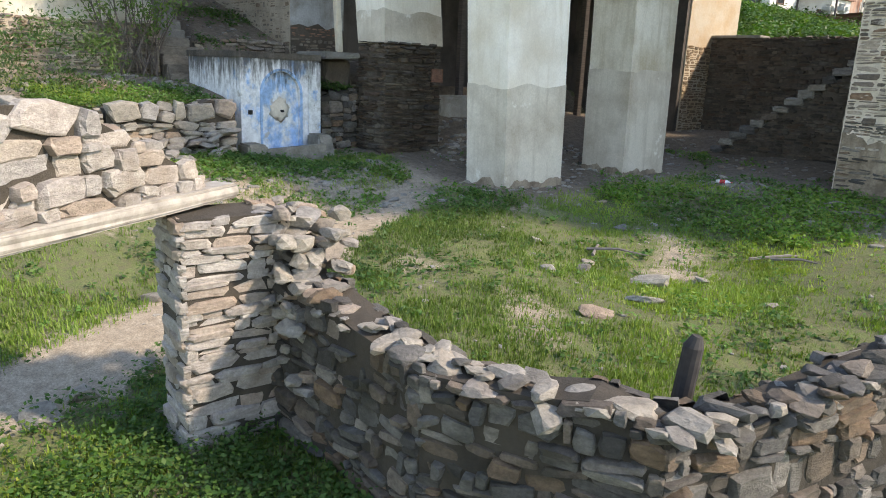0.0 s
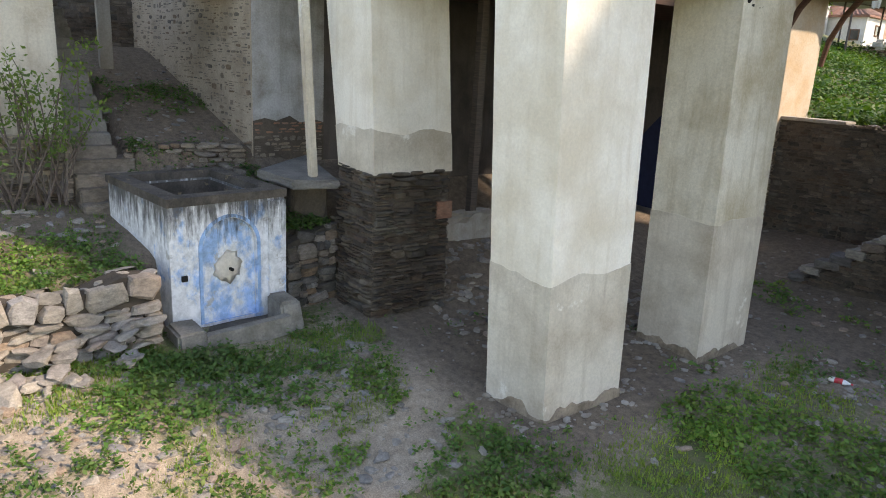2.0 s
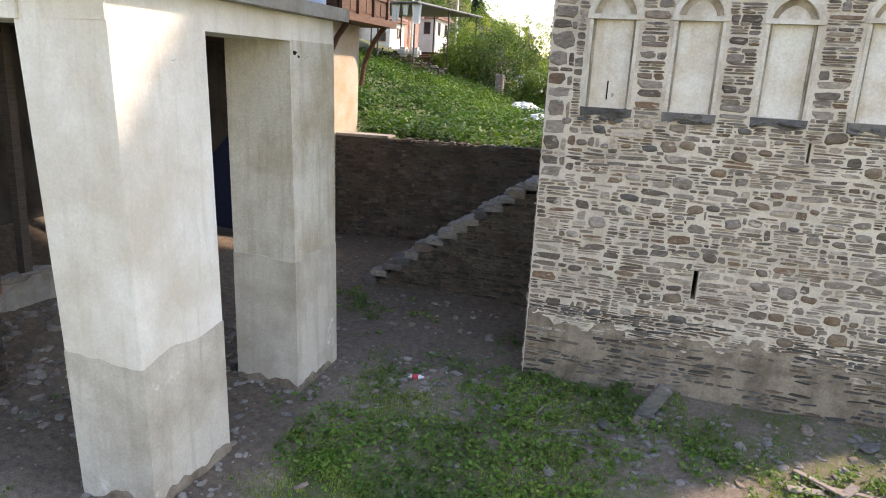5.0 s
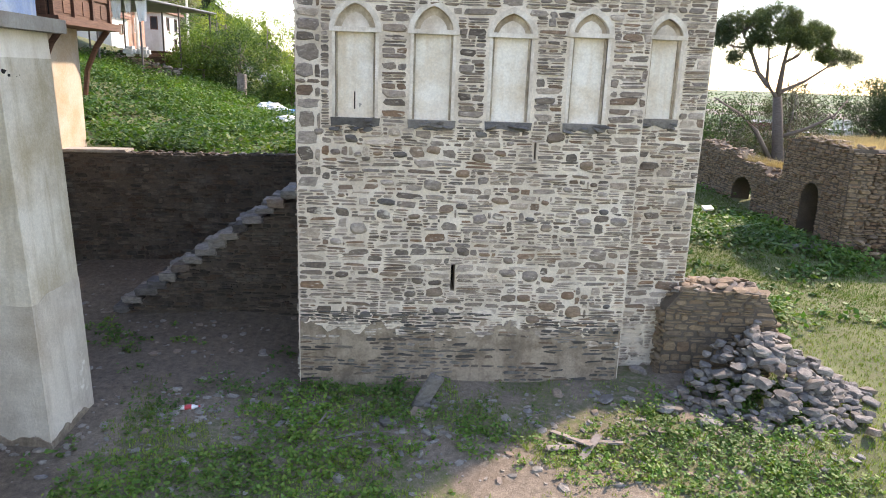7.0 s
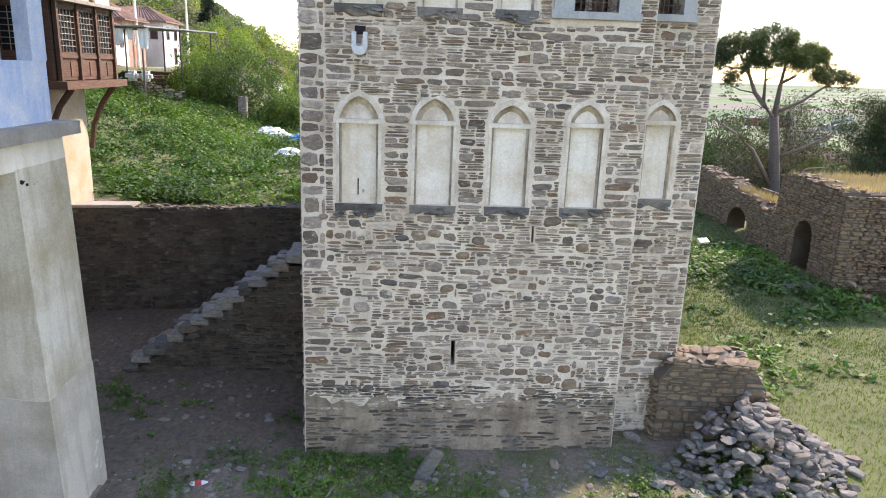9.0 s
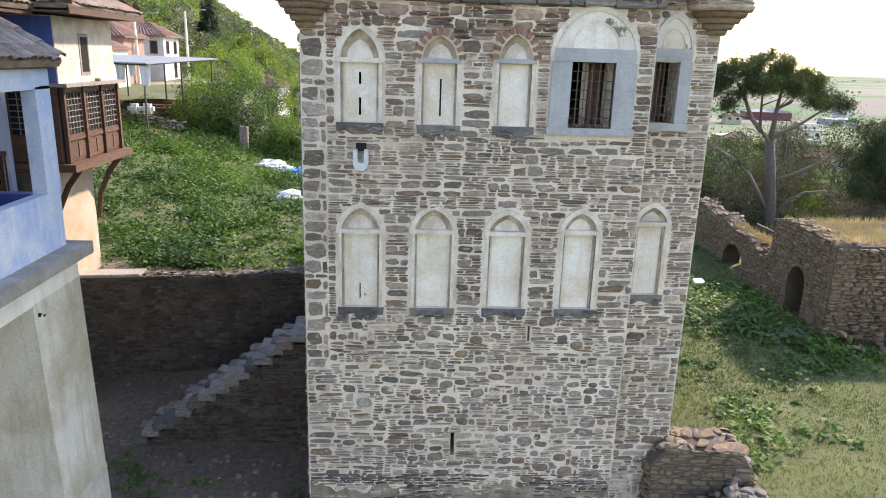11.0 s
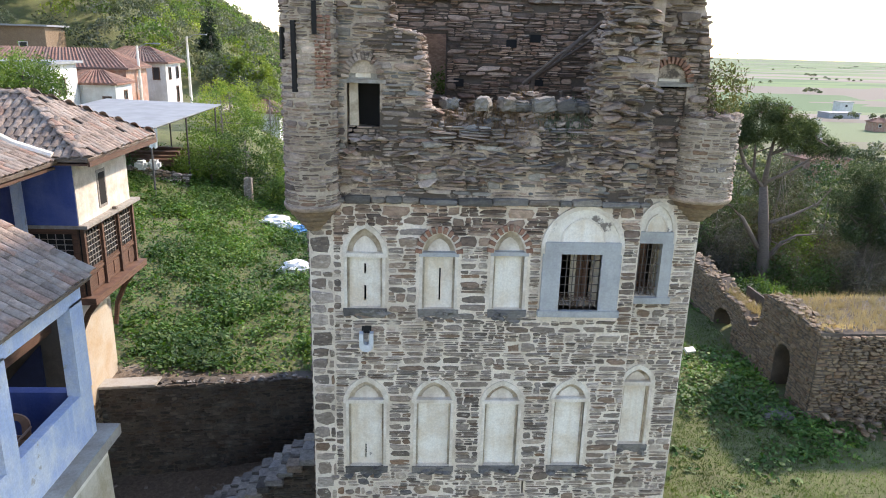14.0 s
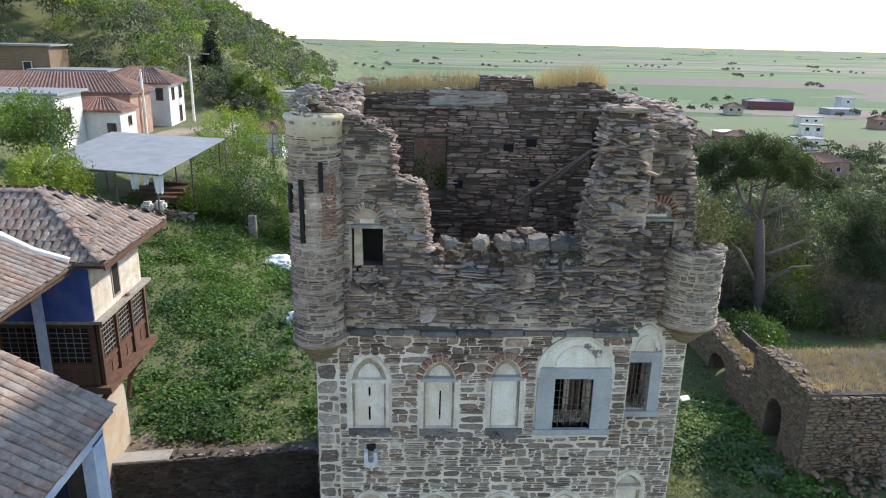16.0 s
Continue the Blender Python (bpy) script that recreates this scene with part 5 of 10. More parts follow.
for i in range(380):
    u, y = rg.uniform(TX0, TXM), rg.uniform(0.0, 0.62)
    rubble(bm, (u, y, head_z(u, y) + rg.uniform(-0.03, 0.05)), rg.uniform(0.07, 0.17), rg, 0.4)
for (ua, va), (ub, vb) in zip(TOP, TOP[1:]):
    if abs(vb - va) > 0.3:
        n = int(math.hypot(ub - ua, vb - va) / 0.065)
        for i in range(n):
            k = (i + rg.random()) / n
            for row in range(5):
                rubble(bm, (ua + (ub - ua) * k + rg.uniform(-0.05, 0.05), 0.02 + 0.15 * row + rg.uniform(-0.03, 0.03), va + (vb - va) * k), rg.uniform(0.1, 0.19), rg, 0.3)
for i in range(260):
    u = rg.uniform(TX0 + 0.6, TX1 - 0.6)
    rubble(bm, (u, TD - rg.uniform(0.05, 0.7), float(np.interp(TX1 - 0.6 - u, [q[0] for q in sorted(BACKTOP)], [q[1] for q in sorted(BACKTOP)])) + 0.02), rg.uniform(0.07, 0.15), rg, 0.35)
for i in range(260):
    rubble(bm, (rg.uniform(0.5, 6.4), rg.uniform(0.7, 4.8), 10.05 + rg.uniform(0, 0.5) * rg.random()), rg.uniform(0.08, 0.22), rg, 0.5)
for i in range(200):
    k = rg.random()
    u = 5.84 + 1.33 * k
    h = float(np.interp(u, [q[0] for q in RECTOP], [q[1] for q in RECTOP]))
    rubble(bm, (u, REC + rg.uniform(0, 0.55), h), rg.uniform(0.07, 0.16), rg, 0.4)
for i in range(190):
    rubble(bm, (rg.uniform(0.2, 5.7), -0.03, 10.45 + 0.9 * rg.random() ** 0.7), rg.uniform(0.08, 0.24), rg, 0.22)
for i in range(70):
    rubble(bm, (rg.uniform(4.85, 5.85), -0.05 - 0.1 * rg.random(), rg.uniform(10.9, 14.2)), rg.uniform(0.12, 0.30), rg, 0.26)
for i in range(330):
    # heads of the west and east walls
    v = rg.uniform(0.2, TD - 0.2)
    h = float(np.interp(v, [0, 2.4, 3.4, 4.2, TD], [14.4, 14.2, 13.6, 14.2, 14.3]))
    rubble(bm, (TX0 + rg.uniform(0.0, 0.6), TD - v, h + rg.uniform(-0.03, 0.05)), rg.uniform(0.09, 0.2), rg, 0.35)
    v = rg.uniform(0.0, TD - REC - 0.55)
    h = float(np.interp(v, [0, 0.5, 0.9, 1.5, TD], [12.2, 12.6, 13.9, 14.2, 14.2]))
    rubble(bm, (TX1 - rg.uniform(0.0, 0.6), REC + 0.55 + v, h + rg.uniform(-0.05, 0.06)), rg.uniform(0.1, 0.24), rg, 0.3)
for i in range(240):
    # ragged end of the east wall
    z = rg.uniform(10.6, 14.1)
    rubble(bm, (TX1 - rg.uniform(-0.06, 0.6), REC + 0.58 + float(np.interp(z, [12.2, 12.6, 13.9, 14.2], [0, 0.5, 0.9, 1.5])) + rg.uniform(-0.12, 0.1), z), rg.uniform(0.12, 0.28), rg, 0.24)
for i in range(70):
    # filling of the broken turret
    a, k = rg.uniform(0, 6.28), rg.random() ** 0.5
    rubble(bm, (7.08 + 0.52 * k * math.cos(a), 0.62 + 0.52 * k * math.sin(a), 11.72 + rg.uniform(-0.03, 0.1)), rg.uniform(0.07, 0.18), rg, 0.45)
tagged(part("broken_wall_head", bm, M_TOWER_TOP, tower), kind="stuff")


# ---- pavilion on pillars ----
pav = thing("pavilion", (-6.0, -3.5, 0.0), "raised summer room on tall plastered pillars, pale blue walls", "pavilion")


def pillar(name, base, top, zb, zt, tide, skirt=0.35, coat=M_CEMENT):
    """A tall tapered pillar: two coats of plaster that meet at a ragged tide line."""
    def lerp(k):
        return [tuple(b + (t - b) * k for b, t in zip(p, q)) for p, q in zip(base, top)]
    k = (tide - zb) / (zt - zb)
    mid = lerp(k)
    low = lerp(max(0.0, k - 0.45 / (zt - zb)))
    body = part(name, prism([(x, y, zb + max(0.0, k * (zt - zb) - 0.45)) for x, y in low], [(x, y, zt) for x, y in top], 0.003), coat, pav)
    grow = 0.007
    cx, cy = sum(p[0] for p in base) / 4, sum(p[1] for p in base) / 4
    out = lambda pts: [(x + math.copysign(grow, x - cx), y + math.copysign(grow, y - cy)) for x, y in pts]
    bm = prism([(x, y, zb - skirt) for x, y in out(base)], [(x, y, tide + 0.01) for x, y in out(mid)], 0.0, 15, 0.0, 4)
    for vt in bm.verts:
        if vt.co.z > tide - 0.05:
            vt.co.z += 0.13 * noise.noise(Vector((vt.co.x, vt.co.y, 0)) * 1.2) + 0.05 * noise.noise(Vector((vt.co.x, vt.co.y, 2)) * 3.7) + 0.02 * noise.noise(Vector((vt.co.x, vt.co.y, 5)) * 7)
    part("pillar_base", bm, M_PILLAR_FOOT, pav)
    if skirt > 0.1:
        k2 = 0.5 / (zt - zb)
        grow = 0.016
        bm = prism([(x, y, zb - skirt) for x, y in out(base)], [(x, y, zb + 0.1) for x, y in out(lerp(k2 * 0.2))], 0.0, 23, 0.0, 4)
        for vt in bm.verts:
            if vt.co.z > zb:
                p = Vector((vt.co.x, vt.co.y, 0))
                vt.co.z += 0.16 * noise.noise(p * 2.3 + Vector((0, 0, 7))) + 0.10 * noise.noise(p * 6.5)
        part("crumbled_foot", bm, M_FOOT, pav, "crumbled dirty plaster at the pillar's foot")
    return body


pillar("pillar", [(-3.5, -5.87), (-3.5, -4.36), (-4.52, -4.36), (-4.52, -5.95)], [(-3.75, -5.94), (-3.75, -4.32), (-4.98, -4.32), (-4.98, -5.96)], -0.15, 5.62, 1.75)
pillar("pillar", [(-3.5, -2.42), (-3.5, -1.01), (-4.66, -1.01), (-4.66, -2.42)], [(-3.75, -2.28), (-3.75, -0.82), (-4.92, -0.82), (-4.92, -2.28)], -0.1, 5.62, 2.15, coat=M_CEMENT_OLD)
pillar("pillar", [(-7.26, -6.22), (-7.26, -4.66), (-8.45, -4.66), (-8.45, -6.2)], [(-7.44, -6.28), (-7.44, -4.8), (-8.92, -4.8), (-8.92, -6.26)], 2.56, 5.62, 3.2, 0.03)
part("beam", prism([(-3.75, -5.96, 5.6), (-3.75, -0.82, 5.6), (-4.9, -0.82, 5.6), (-4.9, -5.96, 5.6)], [(-3.77, -5.96, 6.0), (-3.77, -0.82, 6.0), (-4.9, -0.82, 6.0), (-4.9, -5.96, 6.0)], 0.003), M_CEMENT, pav)
part("beam", prism([(-4.9, -6.0, 5.58), (-4.9, -4.8, 5.58), (-8.95, -4.9, 5.58), (-8.95, -6.28, 5.58)], [(-4.9, -6.0, 6.0), (-4.9, -4.8, 6.0), (-8.95, -4.9, 6.0), (-8.95, -6.28, 6.0)], 0.003), M_CEMENT, pav)
part("floor_slab", soft_box(-9.0, -6.3, 6.0, -3.52, -0.72, 6.2, 0.03), M_CEMENT_LOW, pav)
part("wall", soft_box(-4.0, -6.2, 6.2, -3.82, -0.98, 7.1, 0.02), M_BLUE, pav)
for y0, y1 in ((-1.4, -0.98), (-3.6, -3.25), (-6.2, -5.7)):
    part("post", soft_box(-4.02, y0, 7.1, -3.8, y1, 8.7, 0.02), M_BLUE, pav)
part("lintel", soft_box(-4.02, -6.2, 8.66, -3.8, -0.98, 9.06, 0.02), M_BLUE, pav)

# broken plaster and earth heaped round the pillar feet
rg = random.Random(47)
bm = bmesh.new()
for x0, y0, x1, y1 in ((-4.55, -5.95, -3.45, -4.3), (-4.7, -2.45, -3.45, -0.98)):
    for i in range(80):
        e, k = rg.randrange(4), rg.random()
        off = abs(rg.gauss(0, 0.16))
        x, y = ((x0 - off, y0 + (y1 - y0) * k), (x1 + off, y0 + (y1 - y0) * k), (x0 + (x1 - x0) * k, y0 - off), (x0 + (x1 - x0) * k, y1 + off))[e]
        rubble(bm, (x, y, gz1(x, y) + rg.uniform(0, 0.05) * max(0, 1 - off * 4)), rg.uniform(0.02, 0.09), rg, 0.5)
tagged(part("plaster_rubble", bm, M_CEMENT_LOW, None), "crumbled grey plaster and earth at the pillar feet", "rubble", kind="stuff")


# ---- tiled roofs, pavilion interior ----
def tile_shape(w=0.21, l=0.40, h=0.055, seg=6):
    V, F = [], []
    for e, (y, k) in enumerate(((0, 1.0), (l, 0.86))):
        for i in range(seg + 1):
            a = math.pi * i / seg
            V.append((-math.cos(a) * w / 2 * k, y, math.sin(a) * h * k + (0.012 if e == 0 else 0.0)))
        for i in range(seg + 1):
            a = math.pi * i / seg
            V.append((-math.cos(a) * w / 2 * k * 0.86, y, math.sin(a) * h * k * 0.72 + (0.012 if e == 0 else 0.0)))
    n = seg + 1
    for i in range(seg):
        F.append((i, i + 1, 2 * n + i + 1, 2 * n + i))
        F.append((n + i, 3 * n + i, 3 * n + i + 1, n + i + 1))
        F.append((i, n + i, n + i + 1, i + 1))
    return V, F


TILE_V, TILE_F = tile_shape()
TILE_MESH = bpy.data.meshes.new("tile")
TILE_MESH.from_pydata(TILE_V, [], TILE_F)
TILE_MESH.materials.append(M_TILE)


def tiled_slope(parent, ea, eb, ra, rb, seed, singles=0, under=M_WOOD):
    """One slope: eave ea to eb, ridge ra to rb; tiles overlap in rows from eave to ridge."""
    ea, eb, ra, rb = (Vector(p) for p in (ea, eb, ra, rb))
    rg = random.Random(seed)
    nrm = (eb - ea).cross(ra - ea)
    if nrm.length < 1e-6:
        nrm = (eb - ea).cross(rb - ea)
    nrm.normalize()
    if nrm.z < 0:
        nrm = -nrm
    dn = nrm * -0.05
    V = [ea, eb, rb, ra] + [p + dn * 2 for p in (ea, eb, rb, ra)]
    V = [p - nrm * 0.012 for p in V]
    slope = obj_from("roof_slope", V, [(0, 1, 2, 3), (7, 6, 5, 4), (0, 4, 5, 1), (1, 5, 6, 2), (2, 6, 7, 3), (3, 7, 4, 0)], M_TILE, parent)
    up = ((ra + rb) / 2 - (ea + eb) / 2)
    U = (eb - ea).normalized()
    up = (up - U * up.dot(U))
    H = up.length
    up.normalize()
    rows = int(H / 0.33)
    n, JV, JF = 0, [], []
    for r in range(rows + 1):
        k0 = r * 0.33 / H
        a, b = ea.lerp(ra, min(k0, 1)), eb.lerp(rb, min(k0, 1))
        L = (b - a).length
        cols = int(L / 0.205)
        for c in range(cols):
            if rg.random() < 0.01:
                continue
            p = a + (b - a).normalized() * (0.1 + c * 0.205) + up * rg.uniform(-0.03, 0.02) + nrm * rg.uniform(0.0, 0.012)
            x = U * (1 + rg.uniform(-0.03, 0.03)) + up * rg.uniform(-0.05, 0.05)
            tilt = up + nrm * 0.06
            m = Matrix.Identity(4)
            for col, vec in enumerate((x, tilt, nrm, p)):
                for i in range(3):
                    m[i][col] = vec[i]
            if n < singles:
                ob = new("tile", TILE_MESH)
                ob.parent = slope
                ob.matrix_parent_inverse = slope.matrix_world.inverted()
                ob.matrix_world = m
            else:
                base = len(JV)
                JV += [m @ Vector(v) for v in TILE_V]
                JF += [tuple(base + i for i in f) for f in TILE_F]
            n += 1
    if JV:
        obj_from("tile_field", JV, JF, M_TILE, slope, kind="stuff")
    return slope


def ridge_tiles(parent, a, b, seed, mat=M_TILE):
    a, b = Vector(a), Vector(b)
    L = (b - a).length
    d = (b - a) / L
    side = d.cross(Vector((0, 0, 1))).normalized()
    up = side.cross(d)
    i = 0.0
    rg = random.Random(seed)
    while i < L - 0.1:
        m = Matrix.Identity(4)
        p = a + d * i + up * 0.02
        for col, vec in enumerate((side * 1.25, d, up * 1.3, p)):
            for k in range(3):
                m[k][col] = vec[k]
        ob = new("ridge_tile", TILE_MESH)
        ob.parent = parent
        ob.matrix_parent_inverse = parent.matrix_world.inverted()
        ob.matrix_world = m
        i += 0.35 + rg.uniform(-0.01, 0.01)


proof = thing("pavilion_roof", (-6, -3.6, 9.1), "", "")
proof.parent = pav
proof.matrix_parent_inverse = pav.matrix_world.inverted()
PE, PR = -3.62, -6.3
tiled_slope(proof, (PE, -6.5, 9.08), (PE, -0.86, 9.08), (PR, -6.5, 10.65), (PR, -0.86, 10.65), 1, 280)
tiled_slope(proof, (PR - 2.6, -0.86, 9.12), (PR - 2.6, -6.5, 9.12), (PR, -0.86, 10.65), (PR, -6.5, 10.65), 2)
ridge_tiles(proof, (PR, -6.5, 10.66), (PR, -0.86, 10.66), 4)
ridge_tiles(proof, (PE, -0.9, 9.1), (PR, -0.9, 10.66), 5)
gp = Plane3((-8.7, -0.98, 0), (1, 0, 0), (0, 1, 0))
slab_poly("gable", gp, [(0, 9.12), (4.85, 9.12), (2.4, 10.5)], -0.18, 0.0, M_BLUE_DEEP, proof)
part("eave_board", soft_box(-3.74, -6.45, 8.96, -3.70, -0.9, 9.04, 0.006), M_WOOD, proof)
part("ceiling", soft_box(-8.6, -6.3, 9.0, -3.85, -0.95, 9.06, 0.0), M_WOOD, pav)
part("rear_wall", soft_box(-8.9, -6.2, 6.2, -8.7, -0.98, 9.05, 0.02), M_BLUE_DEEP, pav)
part("side_wall", soft_box(-8.7, -6.2, 6.2, -4.02, -6.02, 9.05, 0.02), M_BLUE, pav)
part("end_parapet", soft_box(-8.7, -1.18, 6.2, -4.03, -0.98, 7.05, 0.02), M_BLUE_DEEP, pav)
part("end_post", soft_box(-6.6, -1.2, 7.05, -6.3, -0.98, 8.7, 0.02), M_BLUE, pav)
part("end_lintel", soft_box(-8.7, -1.2, 8.66, -4.03, -0.98, 9.25, 0.02), M_BLUE, pav)
part("underside", soft_box(-8.8, -6.1, 5.85, -4.0, -0.9, 5.98, 0.0), M_WOOD, pav)
# holes and cracks at the head of the north-east pillar
for p, r in (((-3.755, -2.16, 5.43), 0.07), ((-3.76, -2.05, 5.38), 0.05), ((-3.757, -1.85, 5.36), 0.035), ((-3.757, -1.76, 5.37), 0.03)):
    bm = bmesh.new()
    rubble(bm, p, r, random.Random(int(r * 1000)), 0.9)
    part("plaster_hole", bm, M_BLACK, pav)

# plastic chair in the room
chair = thing("plastic_chair", (-4.6, -2.2, 6.2), "worn brown moulded plastic garden chair", "chair")
M_PLASTIC = plain_mat("brown_plastic", (0.30, 0.17, 0.11), 0.45)
CX, CY, CZ = -4.6, -2.2, 6.2
part("seat", soft_box(CX - 0.22, CY - 0.22, CZ + 0.40, CX + 0.22, CY + 0.22, CZ + 0.44, 0.02), M_PLASTIC, chair)
for sx in (-0.2, 0.2):
    for sy in (-0.2, 0.2):
        bm = bmesh.new()
        tube(bm, [(CX + sx * 1.15, CY + sy * 1.15, CZ), (CX + sx, CY + sy, CZ + 0.41)], [0.022, 0.028], 8)
        part("leg", bm, M_PLASTIC, chair)
cp = Plane3((CX, CY + 0.22, CZ + 0.42), (1, 0, 0), (0, -1, 0), (0, 0.12, 1))
slab_poly("backrest", cp, arch_outline(-0.22, 0.22, 0, 0.28, 0.45, 6), -0.03, 0.0, M_PLASTIC, chair, "", [arch_outline(-0.09, 0.09, 0.08, 0.24, 0.34, 5)])
for sx in (-0.24, 0.24):
    bm = bmesh.new()
    tube(bm, [(CX + sx, CY - 0.18, CZ + 0.42), (CX + sx, CY - 0.18, CZ + 0.64), (CX + sx, CY + 0.24, CZ + 0.66)], [0.02, 0.022, 0.02], 8)
    part("armrest", bm, M_PLASTIC, chair)


# ---- yard: retaining wall, outer stair ----
def wall_y(x):
    """The yard wall runs slightly askew."""
    return 5.85 + 0.125 * (x + 7.1)


ret = Plane3((-7.1, 5.85, 0), (1, 0.125, 0), (0.125, -1, 0))
RW = 15.5
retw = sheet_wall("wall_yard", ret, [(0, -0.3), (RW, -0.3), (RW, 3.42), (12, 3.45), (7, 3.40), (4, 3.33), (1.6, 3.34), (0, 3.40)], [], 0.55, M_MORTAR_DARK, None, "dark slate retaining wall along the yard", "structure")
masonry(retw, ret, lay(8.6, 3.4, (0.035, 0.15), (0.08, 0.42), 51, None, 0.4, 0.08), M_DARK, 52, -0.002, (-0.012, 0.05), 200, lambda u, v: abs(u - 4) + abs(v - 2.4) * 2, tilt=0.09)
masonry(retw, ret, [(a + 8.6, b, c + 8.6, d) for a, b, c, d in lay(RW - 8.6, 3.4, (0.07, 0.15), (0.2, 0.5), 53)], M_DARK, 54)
part("coping", prism([(-7.1, 5.77, 3.38), (-5.5, 5.97, 3.38), (-5.5, 6.55, 3.38), (-7.1, 6.35, 3.38)], [(-7.1, 5.77, 3.46), (-5.5, 5.97, 3.46), (-5.5, 6.55, 3.46), (-7.1, 6.35, 3.46)], 0.02), M_CEMENT_LOW, retw)
rg = random.Random(55)
for i in range(46):
    u = -5.45 + i * 0.13 * rg.uniform(0.9, 1.1)
    if u > 0.4:
        break
    bm = bmesh.new()
    rubble(bm, (u, wall_y(u) + 0.08 + rg.uniform(-0.05, 0.2), 3.38 + rg.uniform(-0.02, 0.03)), rg.uniform(0.08, 0.14), rg, 0.4)
    part("coping_stone", bm, M_PALE if rg.random() < 0.4 else M_DARK, retw)

stair = thing("outer_stair", (-3.0, 3.9, 0.0), "open stone stair of worn slabs against the tower", "stair")
SY0, SY1, SN = 3.02, 4.15, 15
SX0, SX1, SZ0, SZ1 = -5.05, -0.98, -0.05, 2.84
sp = Plane3((SX0, SY0, 0), (1, 0, 0), (0, -1, 0))
run, rise = (SX1 - SX0) / SN, (SZ1 - SZ0) / SN
prof = [(0, -0.3), (SX1 - SX0 + 0.85, -0.3), (SX1 - SX0 + 0.85, SZ1 - 0.03)]
for i in range(SN - 1, -1, -1):
    prof += [(run * (i + 1), SZ0 + rise * (i + 1) - 0.09), (run * (i + 1), SZ0 + rise * i - 0.03)] if i else [(run, SZ0 + rise - 0.09), (0, SZ0 + rise - 0.09)]
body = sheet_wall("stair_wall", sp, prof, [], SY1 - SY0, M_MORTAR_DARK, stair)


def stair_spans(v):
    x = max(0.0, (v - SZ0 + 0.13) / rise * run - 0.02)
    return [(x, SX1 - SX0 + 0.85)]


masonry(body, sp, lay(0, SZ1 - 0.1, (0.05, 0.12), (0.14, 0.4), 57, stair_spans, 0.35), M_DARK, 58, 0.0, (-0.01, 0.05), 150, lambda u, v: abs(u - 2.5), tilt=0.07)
rg = random.Random(59)
for i in range(SN + 1):
    x = SX0 + run * i
    z = SZ0 + rise * (i + 1)
    for k, (a, b) in enumerate(((SY0 - 0.08, 3.4), (3.42, 3.8), (3.82, SY1 + 0.05))):
        w = run * 1.35 if i < SN else 0.85
        bm = soft_box(x - 0.06 + rg.uniform(-0.05, 0.05), a + rg.uniform(-0.05, 0.05), z - 0.17 + rg.uniform(-0.02, 0.02), x + w + rg.uniform(-0.1, 0.05), b + rg.uniform(-0.05, 0.02), z + rg.uniform(-0.03, 0.03), 0.022, 0.018, i * 7 + k, 1)
        mid = Vector((x + w / 2, (a + b) / 2, z))
        bmesh.ops.transform(bm, matrix=Matrix.Translation(mid) @ Euler((rg.uniform(-0.05, 0.05), rg.uniform(-0.1, 0.06), rg.uniform(-0.12, 0.12))).to_matrix().to_4x4() @ Matrix.Translation(-mid), verts=bm.verts)
        part("step_slab", bm, M_HEAP if rg.random() < 0.25 else M_PALE, stair)


# ---- mansion behind the pavilion ----
man = thing("mansion", (-11.0, 0.0, 1.0), "old Ottoman timber and plaster mansion, blue and white, tiled roof", "house")
part("gallery_floor", soft_box(-18.5, -6.4, 5.72, -7.3, 4.5, 5.98, 0.02), M_WOOD, man)
# near-black tone paints the deep shade under the gallery
M_UNDERSHADE = plaster_mat("undercroft_shade_plaster", (0.12, 0.10, 0.085), (0.05, 0.043, 0.038), 0.8, 1.2)
M_OLDBLUE = plaster_mat("worn_blue_white_plaster", (0.52, 0.525, 0.52), (0.30, 0.275, 0.24), 0.9, 1.3, True, 0.9, 0.6, (0.75, 1.1), patch=((0.30, 0.275, 0.24), 0.60, 1.3))
part("lower_wall", soft_box(-11.9, -6.48, 0.6, -11.5, -4.9, 5.72, 0.02, 0.0), M_OLDBLUE, man)
part("undercroft_wall", soft_box(-11.9, -4.9, 0.6, -11.5, 6.6, 5.72, 0.02, 0.0), M_UNDERSHADE, man)
# dark plate added over the wing's south wall for the same shade
part("undercroft_end", soft_box(-11.5, 4.4, 0.3, -7.06, 4.54, 6.4, 0.01), M_UNDERSHADE, man)
part("blue_stair_side", prism([(-10.5, 4.3, 0.6), (-10.5, 4.38, 0.6), (-7.6, 4.38, 0.6), (-7.6, 4.3, 0.6)], [(-10.5, 4.3, 2.2), (-10.5, 4.38, 2.2), (-7.6, 4.38, 5.4), (-7.6, 4.3, 5.4)], 0.0), plain_mat("dark_blue_boards", (0.018, 0.026, 0.07), 0.8), man)
part("gallery_wall", soft_box(-10.6, -6.3, 6.0, -10.4, 4.5, 9.9, 0.02), M_BLUE_DEEP, man)
for y in (-6.2, -3.6, -0.4, 2.0, 4.2):
    part("gallery_post", soft_box(-7.62, y - 0.09, 6.0, -7.44, y + 0.09, 9.9, 0.02), M_BLUE, man)
    b = prism([(-7.6, y - 0.5, 9.55), (-7.46, y - 0.5, 9.55), (-7.46, y + 0.5, 9.55), (-7.6, y + 0.5, 9.55)], [(-7.6, y - 0.6, 9.85), (-7.46, y - 0.6, 9.85), (-7.46, y + 0.6, 9.85), (-7.6, y + 0.6, 9.85)], 0.03)
    part("bracket", b, M_BLUE, man)
